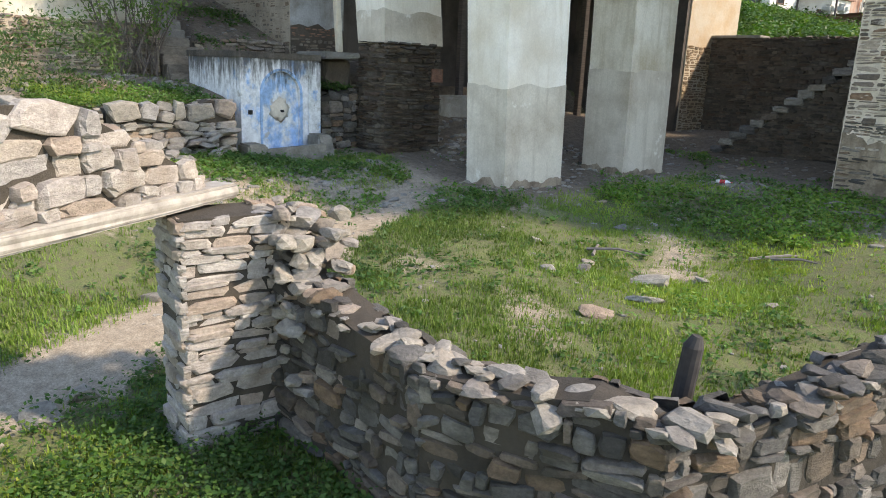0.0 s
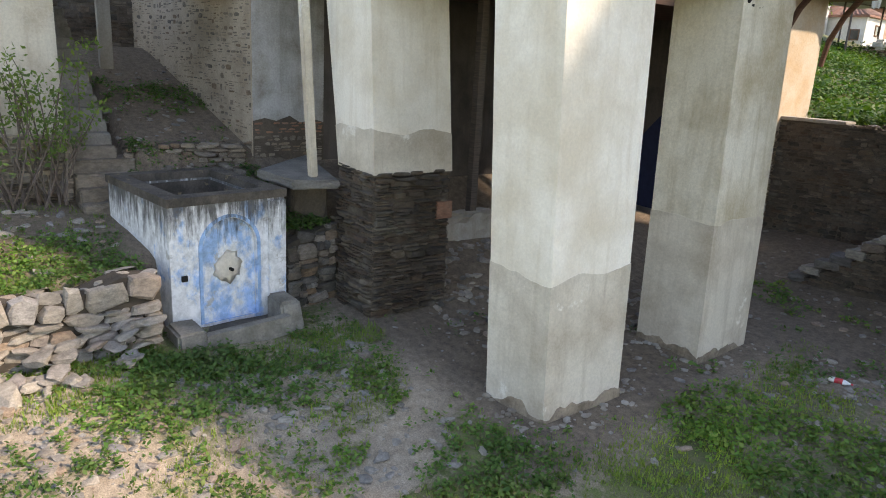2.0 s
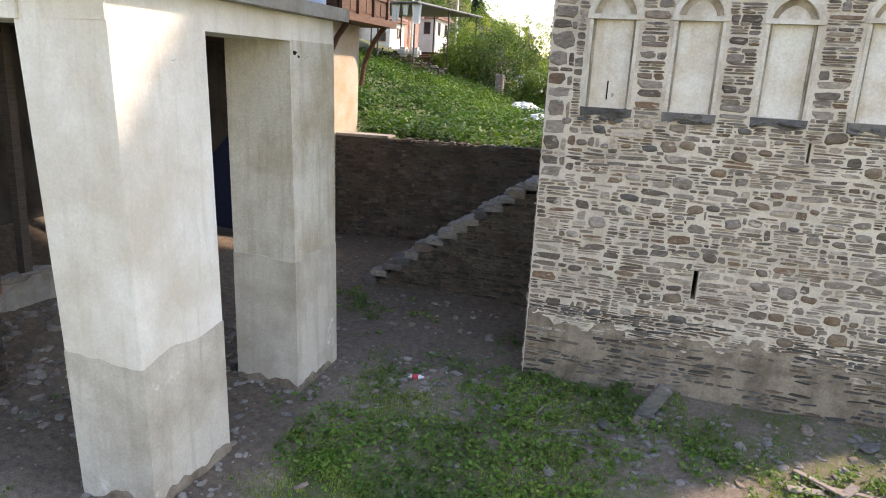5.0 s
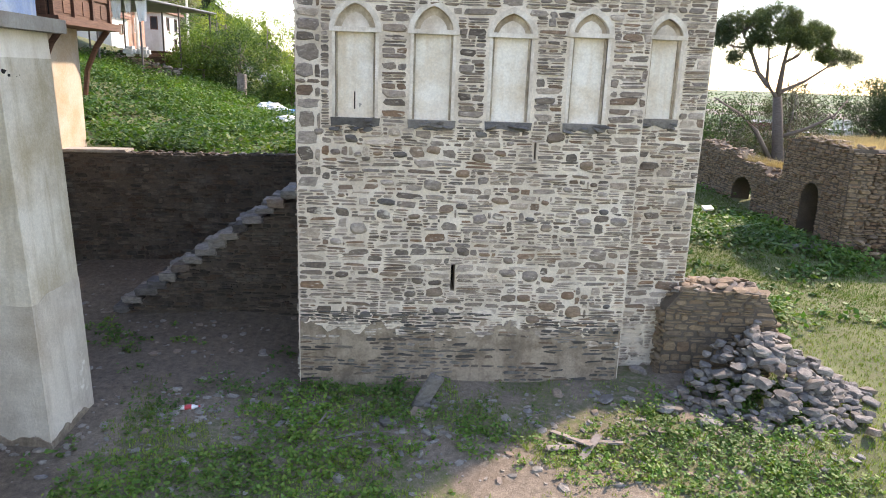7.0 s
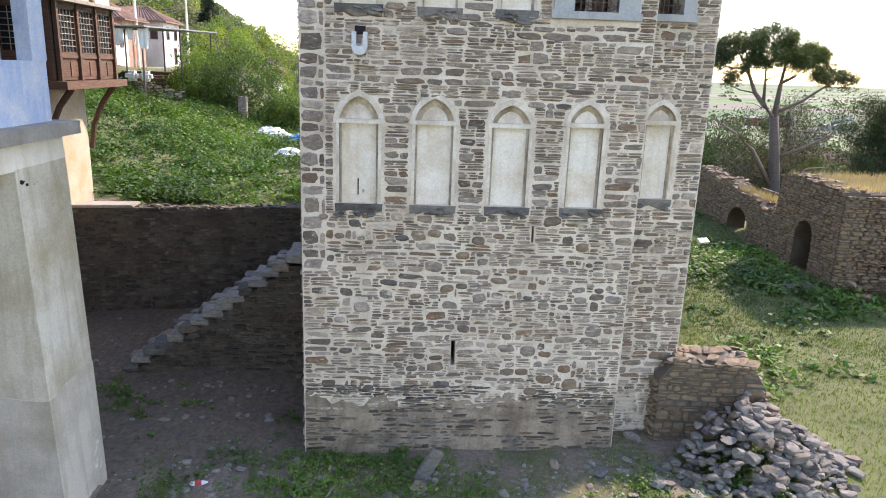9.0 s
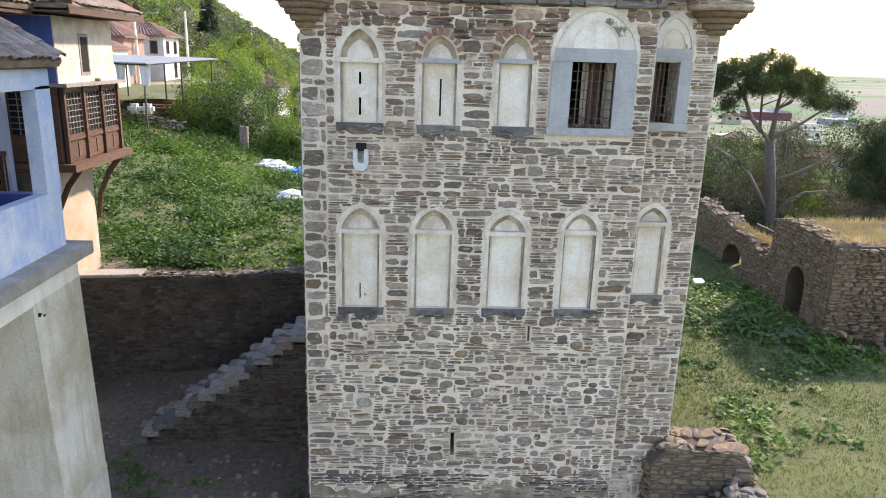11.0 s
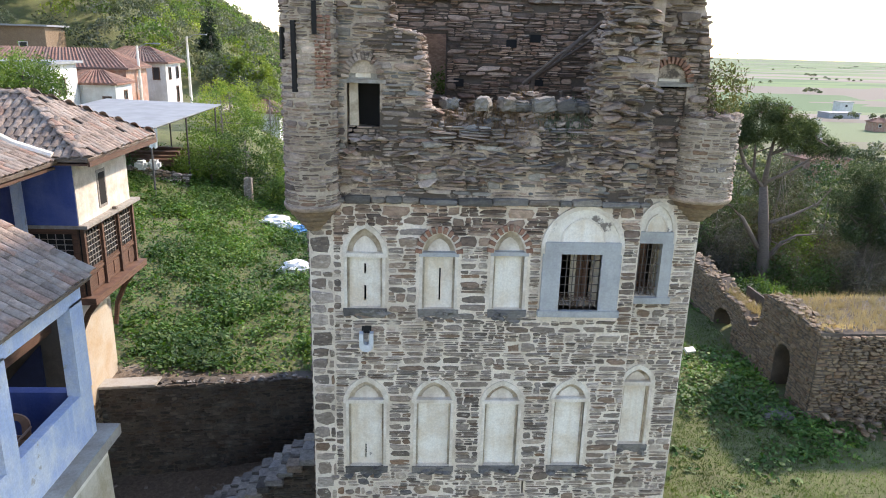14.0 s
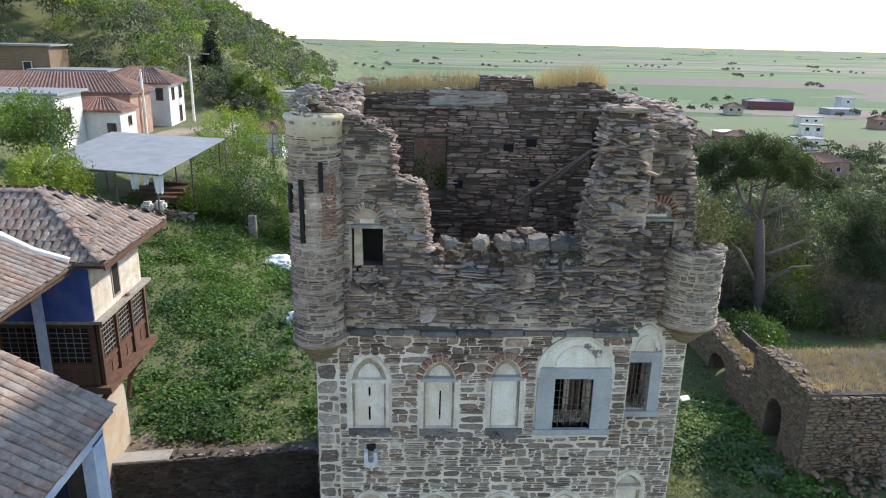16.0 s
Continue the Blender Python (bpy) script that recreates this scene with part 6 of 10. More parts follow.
part("gallery_rail", soft_box(-7.58, -0.5, 6.85, -7.48, 4.3, 6.95, 0.01), M_WOOD, man)
for i in range(32):
    y = -0.4 + i * 0.145
    part("baluster", soft_box(-7.55, y, 6.0, -7.51, y + 0.04, 6.86, 0.004), M_WOOD, man)
# lower storey openings, seen dark between the pillars
for y0, y1, z0, z1 in ((-3.6, -2.5, 2.0, 4.1), (0.2, 1.3, 2.0, 4.1)):
    d = part("door", soft_box(-11.52, y0, z0, -11.42, y1, z1, 0.01), M_WOOD, man, "dark weathered plank door")
part("low_parapet", soft_box(-9.0, -3.7, 0.0, -8.6, -2.3, 1.36, 0.05, 0.035, 3, 6), M_CEMENT_LOW, man, "broken low plastered wall")
for y in (-5.4, -2.9, -0.5, 1.8):
    bm = soft_box(-8.85, y - 0.08, 0.6, -8.69, y + 0.08, 5.72, 0.015)
    part("timber_column", bm, M_CHAR, man)

# corner room: stone foot, wooden window bay, white upper wall
part("wing_wall", soft_box(-11.5, 4.55, 0.3, -7.02, 7.2, 6.45, 0.02), M_PEACH, man)
wing = Plane3((-7.02, 4.55, 0), (0, 1, 0), (1, 0, 0))
masonry(man, wing, [(a, b + 0.2, c, d + 0.2) for a, b, c, d in lay(0, 2.9, (0.06, 0.13), (0.12, 0.4), 66, lambda v: [(0, 2.1 - 0.5 * max(0, v - 1.8))], 0.4)], M_TAN, 67, 0.012, (0.0, 0.03))
part("wing_upper", soft_box(-11.5, 4.56, 8.42, -6.36, 7.65, 9.95, 0.015), M_WHITE, man)
part("blue_face", soft_box(-9.0, 4.535, 8.46, -6.38, 4.57, 9.93, 0.005), M_BLUE_DEEP, man)
# black block paints the unlit room behind the lattice
bay = part("bay_core", soft_box(-9.0, 4.66, 6.62, -6.42, 7.72, 8.40, 0.01), M_BLACK, man)
part("bay_floor", soft_box(-9.2, 4.5, 6.42, -6.15, 7.9, 6.6, 0.03), M_WOOD, man)
part("bay_head", soft_box(-9.2, 4.5, 8.38, -6.16, 7.88, 8.46, 0.015), M_WOOD_GREY, man)


def lattice(origin, u, n, width, bays, parent):
    """A run of timber windows: posts, sill panel, leaves with an iron grid."""
    s = Plane3(origin, u, n)
    H = 1.78
    step = width / bays
    for i in range(bays + 1):
        slab_poly("bay_post", s, [(i * step - 0.05, 0), (i * step + 0.05, 0), (i * step + 0.05, H), (i * step - 0.05, H)], -0.02, 0.09, M_WOOD, parent)
    slab_poly("bay_rail", s, [(0.05, 0.52), (width - 0.05, 0.52), (width - 0.05, 0.6), (0.05, 0.6)], -0.02, 0.05, M_WOOD, parent)
    slab_poly("bay_rail", s, [(0.05, H - 0.1), (width - 0.05, H - 0.1), (width - 0.05, H), (0.05, H)], -0.02, 0.05, M_WOOD, parent)
    for i in range(bays):
        a, b = i * step + 0.05, (i + 1) * step - 0.05
        slab_poly("bay_panel", s, [(a, 0.02), (b, 0.02), (b, 0.52), (a, 0.52)], -0.02, 0.012, M_WOOD, parent)
        for k in range(2):
            p0 = a + (b - a) * (0.06 + 0.5 * k)
            p1 = p0 + (b - a) * 0.38
            slab_poly("raised_field", s, [(p0, 0.1), (p1, 0.1), (p1, 0.44), (p0, 0.44)], 0.012, 0.03, M_WOOD, parent)
        win = thing("window", s.at((a + b) / 2, 0.6), "", "")
        win.parent = parent
        win.matrix_parent_inverse = parent.matrix_world.inverted()
        slab_poly("window_frame", s, [(a, 0.6), (b, 0.6), (b, H - 0.1), (a, H - 0.1)], -0.02, 0.035, M_WOOD, win, "", [[(a + 0.06, 0.66), (b - 0.06, 0.66), (b - 0.06, H - 0.16), (a + 0.06, H - 0.16)]])
        for k in range(1, 5):
            bm = bmesh.new()
            x = a + 0.06 + (b - a - 0.12) * k / 5
            tube(bm, [s.at(x, 0.66, 0.02), s.at(x, H - 0.16, 0.02)], [0.011, 0.011], 5)
            part("bar", bm, M_PALEIRON, win)
        for k in range(1, 7):
            bm = bmesh.new()
            z = 0.66 + (H - 0.82) * k / 7
            tube(bm, [s.at(a + 0.06, z, 0.025), s.at(b - 0.06, z, 0.025)], [0.011, 0.011], 5)
            part("bar", bm, M_PALEIRON, win)


M_PALEIRON = plain_mat("greyed_iron", (0.30, 0.27, 0.24), 0.6, 0.2)
lattice((-6.42, 4.72, 6.6), (0, 1, 0), (1, 0, 0), 3.0, 3, man)
lattice((-8.9, 4.66, 6.6), (1, 0, 0), (0, -1, 0), 2.4, 2, man)
for y in (5.0, 7.35):
    bm = bmesh.new()
    tube(bm, [(-7.0, y, 4.75), (-6.9, y, 5.4), (-6.62, y, 6.0), (-6.3, y, 6.42)], [0.07, 0.075, 0.075, 0.08], 8)
    part("bay_bracket", bm, M_WOOD, man)
wwin = part("window", soft_box(-6.40, 5.72, 8.62, -6.345, 6.22, 9.6, 0.008), M_WOOD_GREY, man, "narrow weathered casement")
part("pane", soft_box(-6.36, 5.8, 8.7, -6.335, 6.14, 9.52, 0.0), M_BLACK, wwin)
part("pebble", soft_box(-6.3, 6.3, 8.46, -6.2, 6.42, 8.53, 0.02), M_DARK, man)
# roofs
mroof = thing("mansion_roof", (-8, 3, 10), "", "")
mroof.parent = man
mroof.matrix_parent_inverse = man.matrix_world.inverted()
WA, WB, WC = (-5.72, 4.0, 10.18), (-5.72, 8.4, 10.18), (-7.9, 5.9, 11.45)
tiled_slope(mroof, WA, WB, WC, (-7.92, 6.2, 11.45), 21, 200)
tiled_slope(mroof, (-9.6, 4.0, 10.18), WA, (-10.6, 5.9, 11.45), WC, 22, 60)
tiled_slope(mroof, WB, (-12.0, 8.4, 10.18), (-7.92, 6.2, 11.45), (-12.0, 6.2, 11.45), 25)
tiled_slope(mroof, (-6.45, -7.0, 10.12), (-6.45, 4.15, 10.12), (-12.5, -7.0, 12.6), (-12.5, 4.15, 12.6), 23, 200)
tiled_slope(mroof, (-18.5, -7.0, 10.12), (-12.5, -7.0, 12.6), (-18.5, 4.1, 10.12), (-12.5, 4.1, 12.6), 26)
ridge_tiles(mroof, WA, WC, 27)
ridge_tiles(mroof, WC, (-12, 6.0, 11.47), 28)
bm = bmesh.new()
vp = [(-6.5, 4.0, 10.24), (-7.3, 3.95, 10.5), (-8.3, 4.0, 10.98), (-9.3, 4.2, 11.4)]
tube(bm, vp, [0.09, 0.1, 0.12, 0.13], 8)
part("valley_mortar", bm, M_CEMENT, mroof, "pale mortar along the roof valley")
for a, b in (((-5.75, 4.05), (-5.71, 8.35)), ):
    part("fascia", soft_box(a[0], a[1], 9.98, b[0], b[1], 10.1, 0.006), M_WOOD, mroof)
part("eave_soffit", soft_box(-11.0, 4.1, 10.0, -5.8, 8.3, 10.04, 0.0), M_WOOD, mroof)
part("eave_soffit", soft_box(-11.0, -6.8, 9.92, -6.5, 4.05, 9.98, 0.0), M_WOOD, mroof)

# stone flank of the mansion along the alley
sa, sb = Vector((-18.6, -6.95, 0)), Vector((-11.5, -6.5, 0))
su = (sb - sa).normalized()
flank = Plane3(sa, su, (su.y, -su.x, 0))
FL = (sb - sa).length
fw = sheet_wall("flank_wall", flank, [(0, 1.5), (FL, 1.5), (FL, 10.0), (0, 10.0)], [], 0.5, M_MORTAR_TAN, man)
masonry(fw, flank, [(a, b + 2.2, c, d + 2.2) for a, b, c, d in bond(FL, 4.4, 91, None, (0.07, 0.2), (0.12, 0.3), 0.05, 0.5)], M_FLANK, 92, 0.03, (-0.014, 0.02), 150, lambda u, v: FL - u)
# corner strip: rough plaster with brick courses below
cs = Plane3((-11.49, -6.48, 0), (0, 1, 0), (1, 0, 0))
slab_poly("bare_core", cs, [(0, 1.8), (1.58, 1.8), (1.58, 2.95), (1.3, 3.02), (1.05, 2.93), (0.8, 3.08), (0.5, 2.98), (0.25, 3.04), (0, 2.98)], -0.02, 0.008, M_MORTAR_DARK, man, "bare rubble where the plaster has fallen")
masonry(man, cs, [(a, b + 1.9, c, d + 1.9) for a, b, c, d in bond(1.56, 0.8, 93, None, (0.07, 0.18), (0.12, 0.3))], M_FLANK, 94, 0.012, (0.0, 0.03))
masonry(man, cs, [(a, b + 2.72, c, d + 2.72) for a, b, c, d in lay(1.56, 0.24, (0.055, 0.065), (0.18, 0.24), 95, None, 0.0)], M_BRICK, 96, 0.012, (0.0, 0.02))
# porch: platform, thin column, beam head
M_PLATFORM = plaster_mat("dark_worn_concrete", (0.25, 0.235, 0.21), (0.13, 0.12, 0.105), 0.8, 1.6, False, 0.9, 0.5, (0.75, 1.15))
part("porch_platform", prism([(-9.75, -7.15, 2.14), (-8.48, -7.05, 2.14), (-8.2, -6.3, 2.16), (-11.3, -5.4, 2.14)], [(-9.75, -7.15, 2.3), (-8.48, -7.05, 2.3), (-8.2, -6.3, 2.3), (-11.3, -5.4, 2.3)], 0.03, 3, 0.008), M_PLATFORM, man)
part("platform_foot", prism([(-9.7, -6.75, 0.5), (-9.0, -6.75, 0.5), (-8.75, -6.25, 0.5), (-11.2, -5.5, 0.5)], [(-9.7, -6.85, 2.14), (-8.95, -6.85, 2.14), (-8.7, -6.25, 2.14), (-11.2, -5.5, 2.14)], 0.05, 3, 0.03), M_MORTAR_DARK, man)
part("earth_bank", prism([(-10.9, -7.2, 0.3), (-8.55, -7.2, 0.3), (-8.6, -6.2, 0.3), (-10.9, -6.0, 0.3)], [(-10.9, -7.2, 1.95), (-8.62, -7.2, 1.36), (-8.68, -6.2, 1.5), (-10.9, -6.0, 2.1)], 0.04, 7, 0.04, 3), M_GAP, man)
bm = prism([(-8.78, -6.63, 2.3), (-8.64, -6.63, 2.3), (-8.64, -6.49, 2.3), (-8.78, -6.49, 2.3)], [(-8.80, -6.83, 5.55), (-8.65, -6.83, 5.55), (-8.65, -6.68, 5.55), (-8.80, -6.68, 5.55)], 0.02, 2, 0.004)
part("porch_column", bm, M_PILLAR_FOOT, man, "flaking white square timber column")
part("column_head", soft_box(-8.9, -7.3, 5.52, -8.6, -6.3, 5.66, 0.02), M_WHITE, man)

# ---- alley with old steps ----
alley = thing("alley_steps", (-11, -9.4, 1.5), "worn concrete and stone steps climbing between walls", "steps")
rg = random.Random(97)
for i in range(17):
    k = i / 16
    x = -10.7 - 4.6 * k
    z = 1.66 + 3.36 * k
    w0, w1 = -9.72 + 0.1 * k, -8.95 - 0.15 * k + (0.25 if i < 4 else 0)
    bm = soft_box(x - 0.62, w0 - 0.1, z - 0.42, x, w1, z, 0.03, 0.012, i, 2)
    part("step", bm, M_PLATFORM if i > 4 else M_FLANK, alley)
cream = thing("cream_house", (-12, -11, 1.5), "cream plastered wall of an outbuilding, cracked", "house")
part("wall", soft_box(-15.5, -13.5, 1.5, -11.88, -9.83, 5.42, 0.03), M_CREAM, cream)
part("stone_foot", soft_box(-15.4, -13.4, 0.9, -11.5, -9.8, 2.75, 0.04, 0.03, 4, 6), M_MORTAR_TAN, cream)
masonry(cream, Plane3((-11.48, -13.4, 0.9), (0, 1, 0), (1, 0, 0)), bond(3.6, 1.85, 107, None, (0.08, 0.26), (0.15, 0.6)), M_FLANK, 108, 0.012, (0.0, 0.06))
part("porch_beam", soft_box(-12.42, -13.0, 5.44, -12.2, -6.66, 5.72, 0.02, 0.004, 3, 3), M_WOOD_GREY, cream, "long grey porch beam")
part("tile_course", soft_box(-14.5, -13.2, 5.73, -12.0, -6.7, 5.95, 0.03, 0.012, 5, 4), M_BRICK, cream)
bw = Plane3((-18.4, -12.5, 0), (0, 1, 0), (1, 0, 0))
bk = sheet_wall("wall_alley_end", bw, [(0, 2.0), (5.6, 2.0), (5.6, 6.5), (0, 6.5)], [], 0.4, M_MORTAR_DARK, None, "dark dry-stone wall closing the alley", "structure")
masonry(bk, bw, [(a, b + 2.4, c, d + 2.4) for a, b, c, d in lay(5.6, 3.6, (0.1, 0.22), (0.2, 0.5), 98)], M_DARK, 99)
part("alley_post", soft_box(-16.2, -8.3, 3.2, -15.95, -8.02, 5.46, 0.02, 0.006, 2, 2), M_CEMENT_LOW, cream)
part("alley_lintel", soft_box(-16.22, -9.6, 5.46, -15.93, -7.95, 5.62, 0.02, 0.006, 3, 2), M_CEMENT_LOW, cream)
dry_wall("wall_alley_low", (-11.35, -8.95), (-10.85, -6.9), 0.8, [(0, 2.0), (0.5, 2.12), (1, 2.1)], 0.4, "low rubble wall holding the alley ground", [M_FLANK, M_FLANK], 101, (0.05, 0.13), (0.15, 0.5), gap=0.0, tilt=0.12)
dry_wall("wall_alley_upper", (-11.8, -8.9), (-11.35, -6.7), 1.5, [(0, 2.42), (0.4, 2.55), (1, 2.5)], 0.4, "second low riser of rubble across the alley", [M_FLANK, M_FLANK], 104, (0.05, 0.13), (0.15, 0.5), gap=0.0, tilt=0.12)


# ---- fountain ----
def fountain_mat(name, lo, hi):
    """Flaking limewash: white over blue, bare cement patches, soot that has run down from the rim."""
    m, nt, b = mat_start(name)
    n1, n2, n3 = noise_node(nt, 2.6, 9, 0.68, (1, 1, 0.6)), noise_node(nt, 3.4, 8, 0.65), noise_node(nt, 5.0, 8, 0.7, (2.4, 2.4, 0.35))
    col = mix(nt, ramp(nt, n1, [(lo, grey(0)), (hi, grey(0.85))]), (0.80, 0.81, 0.82), (0.25, 0.47, 0.78))
    col = mix(nt, ramp(nt, n2, [(0.60, grey(0)), (0.66, grey(0.85))]), col, (0.46, 0.44, 0.40))
    geo = nt.nodes.new("ShaderNodeNewGeometry")
    sep = nt.nodes.new("ShaderNodeSeparateXYZ")
    nt.links.new(geo.outputs["Position"], sep.inputs[0])
    mr = nt.nodes.new("ShaderNodeMapRange")
    mr.inputs["From Min"].default_value, mr.inputs["From Max"].default_value = 1.0, 2.25
    mr.inputs["To Min"].default_value, mr.inputs["To Max"].default_value = -0.2, 0.36
    nt.links.new(sep.outputs["Z"], mr.inputs["Value"])
    ad = nt.nodes.new("ShaderNodeMath")
    nt.links.new(n3, ad.inputs[0])
    nt.links.new(mr.outputs[0], ad.inputs[1])
    col = mix(nt, ramp(nt, ad.outputs[0], [(0.55, grey(0)), (0.75, grey(0.9))]), col, (0.07, 0.065, 0.06))
    n5 = noise_node(nt, 7.0, 8, 0.7)
    col = mix(nt, 1.0, col, ramp(nt, n5, [(0.3, grey(0.62)), (0.6, grey(1.06))]), "MULTIPLY")
    nt.links.new(col, b.inputs["Base Color"])
    b.inputs["Roughness"].default_value = 0.85
    bump(nt, b, n2, 0.4, 0.02)
    return m


M_FOUNT = fountain_mat("white_limewash_over_blue", 0.55, 0.64)
M_NICHE = fountain_mat("blue_limewash_niche", 0.44, 0.56)
M_LINE = fountain_mat("blue_painted_moulding", 0.2, 0.34)
M_GRIME = plaster_mat("sooty_cement", (0.125, 0.105, 0.085), (0.045, 0.04, 0.034), 0.8, 2.2, True, 0.95, 0.6, (0.7, 1.25), patch=((0.24, 0.18, 0.11), 0.62, 3.0))
fount = thing("fountain", (-8.3, -8.2, 0.0), "old wall fountain with flaking blue and white limewash", "fountain")
FA, FB = Vector((-8.17, -9.17, 0)), Vector((-8.38, -7.25, 0))
fu = (FB - FA).normalized()
fn = Vector((fu.y, -fu.x, 0))
FP = Plane3(FA, fu, fn)
FW = (FB - FA).length
arch = arch_outline(0.5, 1.42, 0.14, 1.35, 1.82, 9, 0.05)
slab_poly("front", FP, [(0, -0.3), (FW, -0.3), (FW, 2.07), (0, 2.07)], -0.26, 0.0, M_FOUNT, fount, "", [arch])
slab_poly("niche_back", FP, arch_outline(0.45, 1.47, 0.1, 1.36, 1.86, 9, 0.05), -0.14, -0.085, M_NICHE, fount)
slab_poly("arch_moulding", FP, arch_outline(0.44, 1.48, 0.16, 1.36, 1.88, 9, 0.05), -0.01, 0.022, M_LINE, fount, "", [arch_outline(0.49, 1.43, 0.161, 1.35, 1.83, 9, 0.05)])
slab_poly("pilaster", FP, [(1.62, 0.35), (1.93, 0.35), (1.93, 2.03), (1.62, 2.03)], -0.01, 0.055, M_FOUNT, fount)
bm = crumple((0, 0, 0), (0.25, 0.27), 0.055, 5.3)
bmesh.ops.transform(bm, matrix=Matrix(((fu.x, 0, fn.x, 0), (fu.y, 0, fn.y, 0), (0, 1, 0, 0), (0, 0, 0, 1))), verts=bm.verts)
bmesh.ops.translate(bm, vec=FP.at(0.95, 1.0, -0.07), verts=bm.verts)
bmesh.ops.recalc_face_normals(bm, faces=bm.faces)
boss = part("spout_boss", bm, M_PILLAR_FOOT, fount, "broken grey spout boss", True)
bm = bmesh.new()
tube(bm, [FP.at(0.97, 0.98, -0.05), FP.at(0.97, 0.98, 0.05)], [0.028, 0.028], 10)
part("spout_hole", bm, M_BLACK, boss)
part("overflow_hole", soft_box(-0.02, -0.04, -0.04, 0.03, 0.05, 0.05, 0.02), M_BLACK, fount).matrix_world = Matrix.Translation(FP.at(0.2, 0.95, 0.0))
for a, b in ((0.0, 0.26), (FW - 0.26, FW)):
    slab_poly("side_wall", FP, [(a, -0.3), (b, -0.3), (b, 2.07), (a, 2.07)], -2.2, -0.262, M_FOUNT, fount)
slab_poly("rear_wall", FP, [(0, -0.3), (FW, -0.3), (FW, 2.07), (0, 2.07)], -2.46, -2.203, M_FOUNT, fount)
slab_poly("tank_floor", FP, [(0.2, 0.6), (FW - 0.2, 0.6), (FW - 0.2, 0.7), (0.2, 0.7)], -2.25, -0.25, M_GRIME, fount)
# added dark plates, so that the hollow of the tank reads dark
for a, b in ((0.262, 0.285), (FW - 0.285, FW - 0.262)):
    slab_poly("tank_lining", FP, [(a, 0.6), (b, 0.6), (b, 2.03), (a, 2.03)], -2.2, -0.265, M_GRIME, fount)
slab_poly("tank_lining", FP, [(0.285, 0.6), (FW - 0.285, 0.6), (FW - 0.285, 2.03), (0.285, 2.03)], -2.2, -2.17, M_GRIME, fount)
slab_poly("tank_lining", FP, [(0.285, 0.6), (FW - 0.285, 0.6), (FW - 0.285, 2.03), (0.285, 2.03)], -0.29, -0.265, M_GRIME, fount)
rim = Plane3(FP.at(0, 2.03, 0), fu, (0, 0, 1), -fn)
hole = [(0.24, 0.25), (FW - 0.24, 0.25), (FW - 0.24, 2.2), (0.24, 2.2)]
sheet_wall("rim", Plane3(FP.at(0, 2.2, 0), fu, (0, 0, 1), -fn), [(-0.03, -0.03), (FW + 0.03, -0.03), (FW + 0.03, 2.48), (-0.03, 2.48)], [hole], 0.13, M_GRIME, fount, "soot-black mossy cement rim")
# trough
M_TROUGH = plaster_mat("dirty_grey_cement", (0.27, 0.25, 0.215), (0.14, 0.125, 0.10), 0.8, 2.4, True, 0.95, 0.5, (0.75, 1.2))
TP = Plane3((-7.50, -9.3, 0), (0.012, 1, 0), (1, 0, 0))
slab_poly("trough_front", TP, [(0.42, -0.3), (1.75, -0.3), (1.75, 0.33), (0.42, 0.24)], -0.16, 0.0, M_TROUGH, fount)
part("trough_end", prism([tuple(TP.at(u, -0.3, n)) for u, n in ((0, 0.02), (0.42, 0.02), (0.42, -0.6), (0, -0.6))], [tuple(TP.at(u, 0.34, n)) for u, n in ((0, 0.02), (0.42, 0.02), (0.42, -0.6), (0, -0.6))], 0.04), M_TROUGH, fount)
part("trough_end", prism([tuple(TP.at(u, -0.3, n)) for u, n in ((1.66, 0.04), (2.05, 0.04), (2.05, -0.75), (1.66, -0.75))], [tuple(TP.at(u, 0.5, n)) for u, n in ((1.66, -0.2), (2.0, -0.2), (2.0, -0.75), (1.66, -0.75))], 0.04), M_TROUGH, fount)
part("trough_bed", prism([tuple(TP.at(u, -0.3, n)) for u, n in ((0.4, -0.1), (1.7, -0.1), (1.7, -0.8), (0.4, -0.8))], [tuple(TP.at(u, 0.1, n)) for u, n in ((0.4, -0.1), (1.7, -0.1), (1.7, -0.8), (0.4, -0.8))], 0.0), M_GRIME, fount)

# ---- terrace wall, slate pier, low walls ----
dry_wall("wall_terrace", (-7.6, -11.9), (-7.86, -9.42), -0.1, [(0, 1.05), (0.2, 1.15), (0.5, 1.0), (0.8, 1.22), (1, 1.15)], 0.4, "tumbled dry-stone terrace wall of pale fieldstones", [M_PALE, M_PALE], 71, (0.09, 0.26), (0.2, 0.7), M_GAP, -0.02, (0.0, 0.16), near=120, tilt=0.22)
dry_wall("wall_terrace", (-7.3, -14.5), (-7.6, -11.95), -0.2, [(0, 1.0), (0.5, 1.1), (1, 1.0)], 0.4, "tumbled dry-stone terrace wall of pale fieldstones", [M_PALE, M_PALE], 76, (0.09, 0.26), (0.2, 0.7), backing=M_GAP, gap=-0.02, tilt=0.2)
dry_wall("wall_low", (-8.35, -7.2), (-8.5, -6.2), -0.1, [(0, 1.25), (0.5, 1.4), (1, 1.5)], 0.5, "low mossy rubble wall beside the fountain", [M_NEAR, M_FLANK], 81, (0.1, 0.3), (0.18, 0.45), backing=M_GAP, gap=-0.012, tilt=0.14)
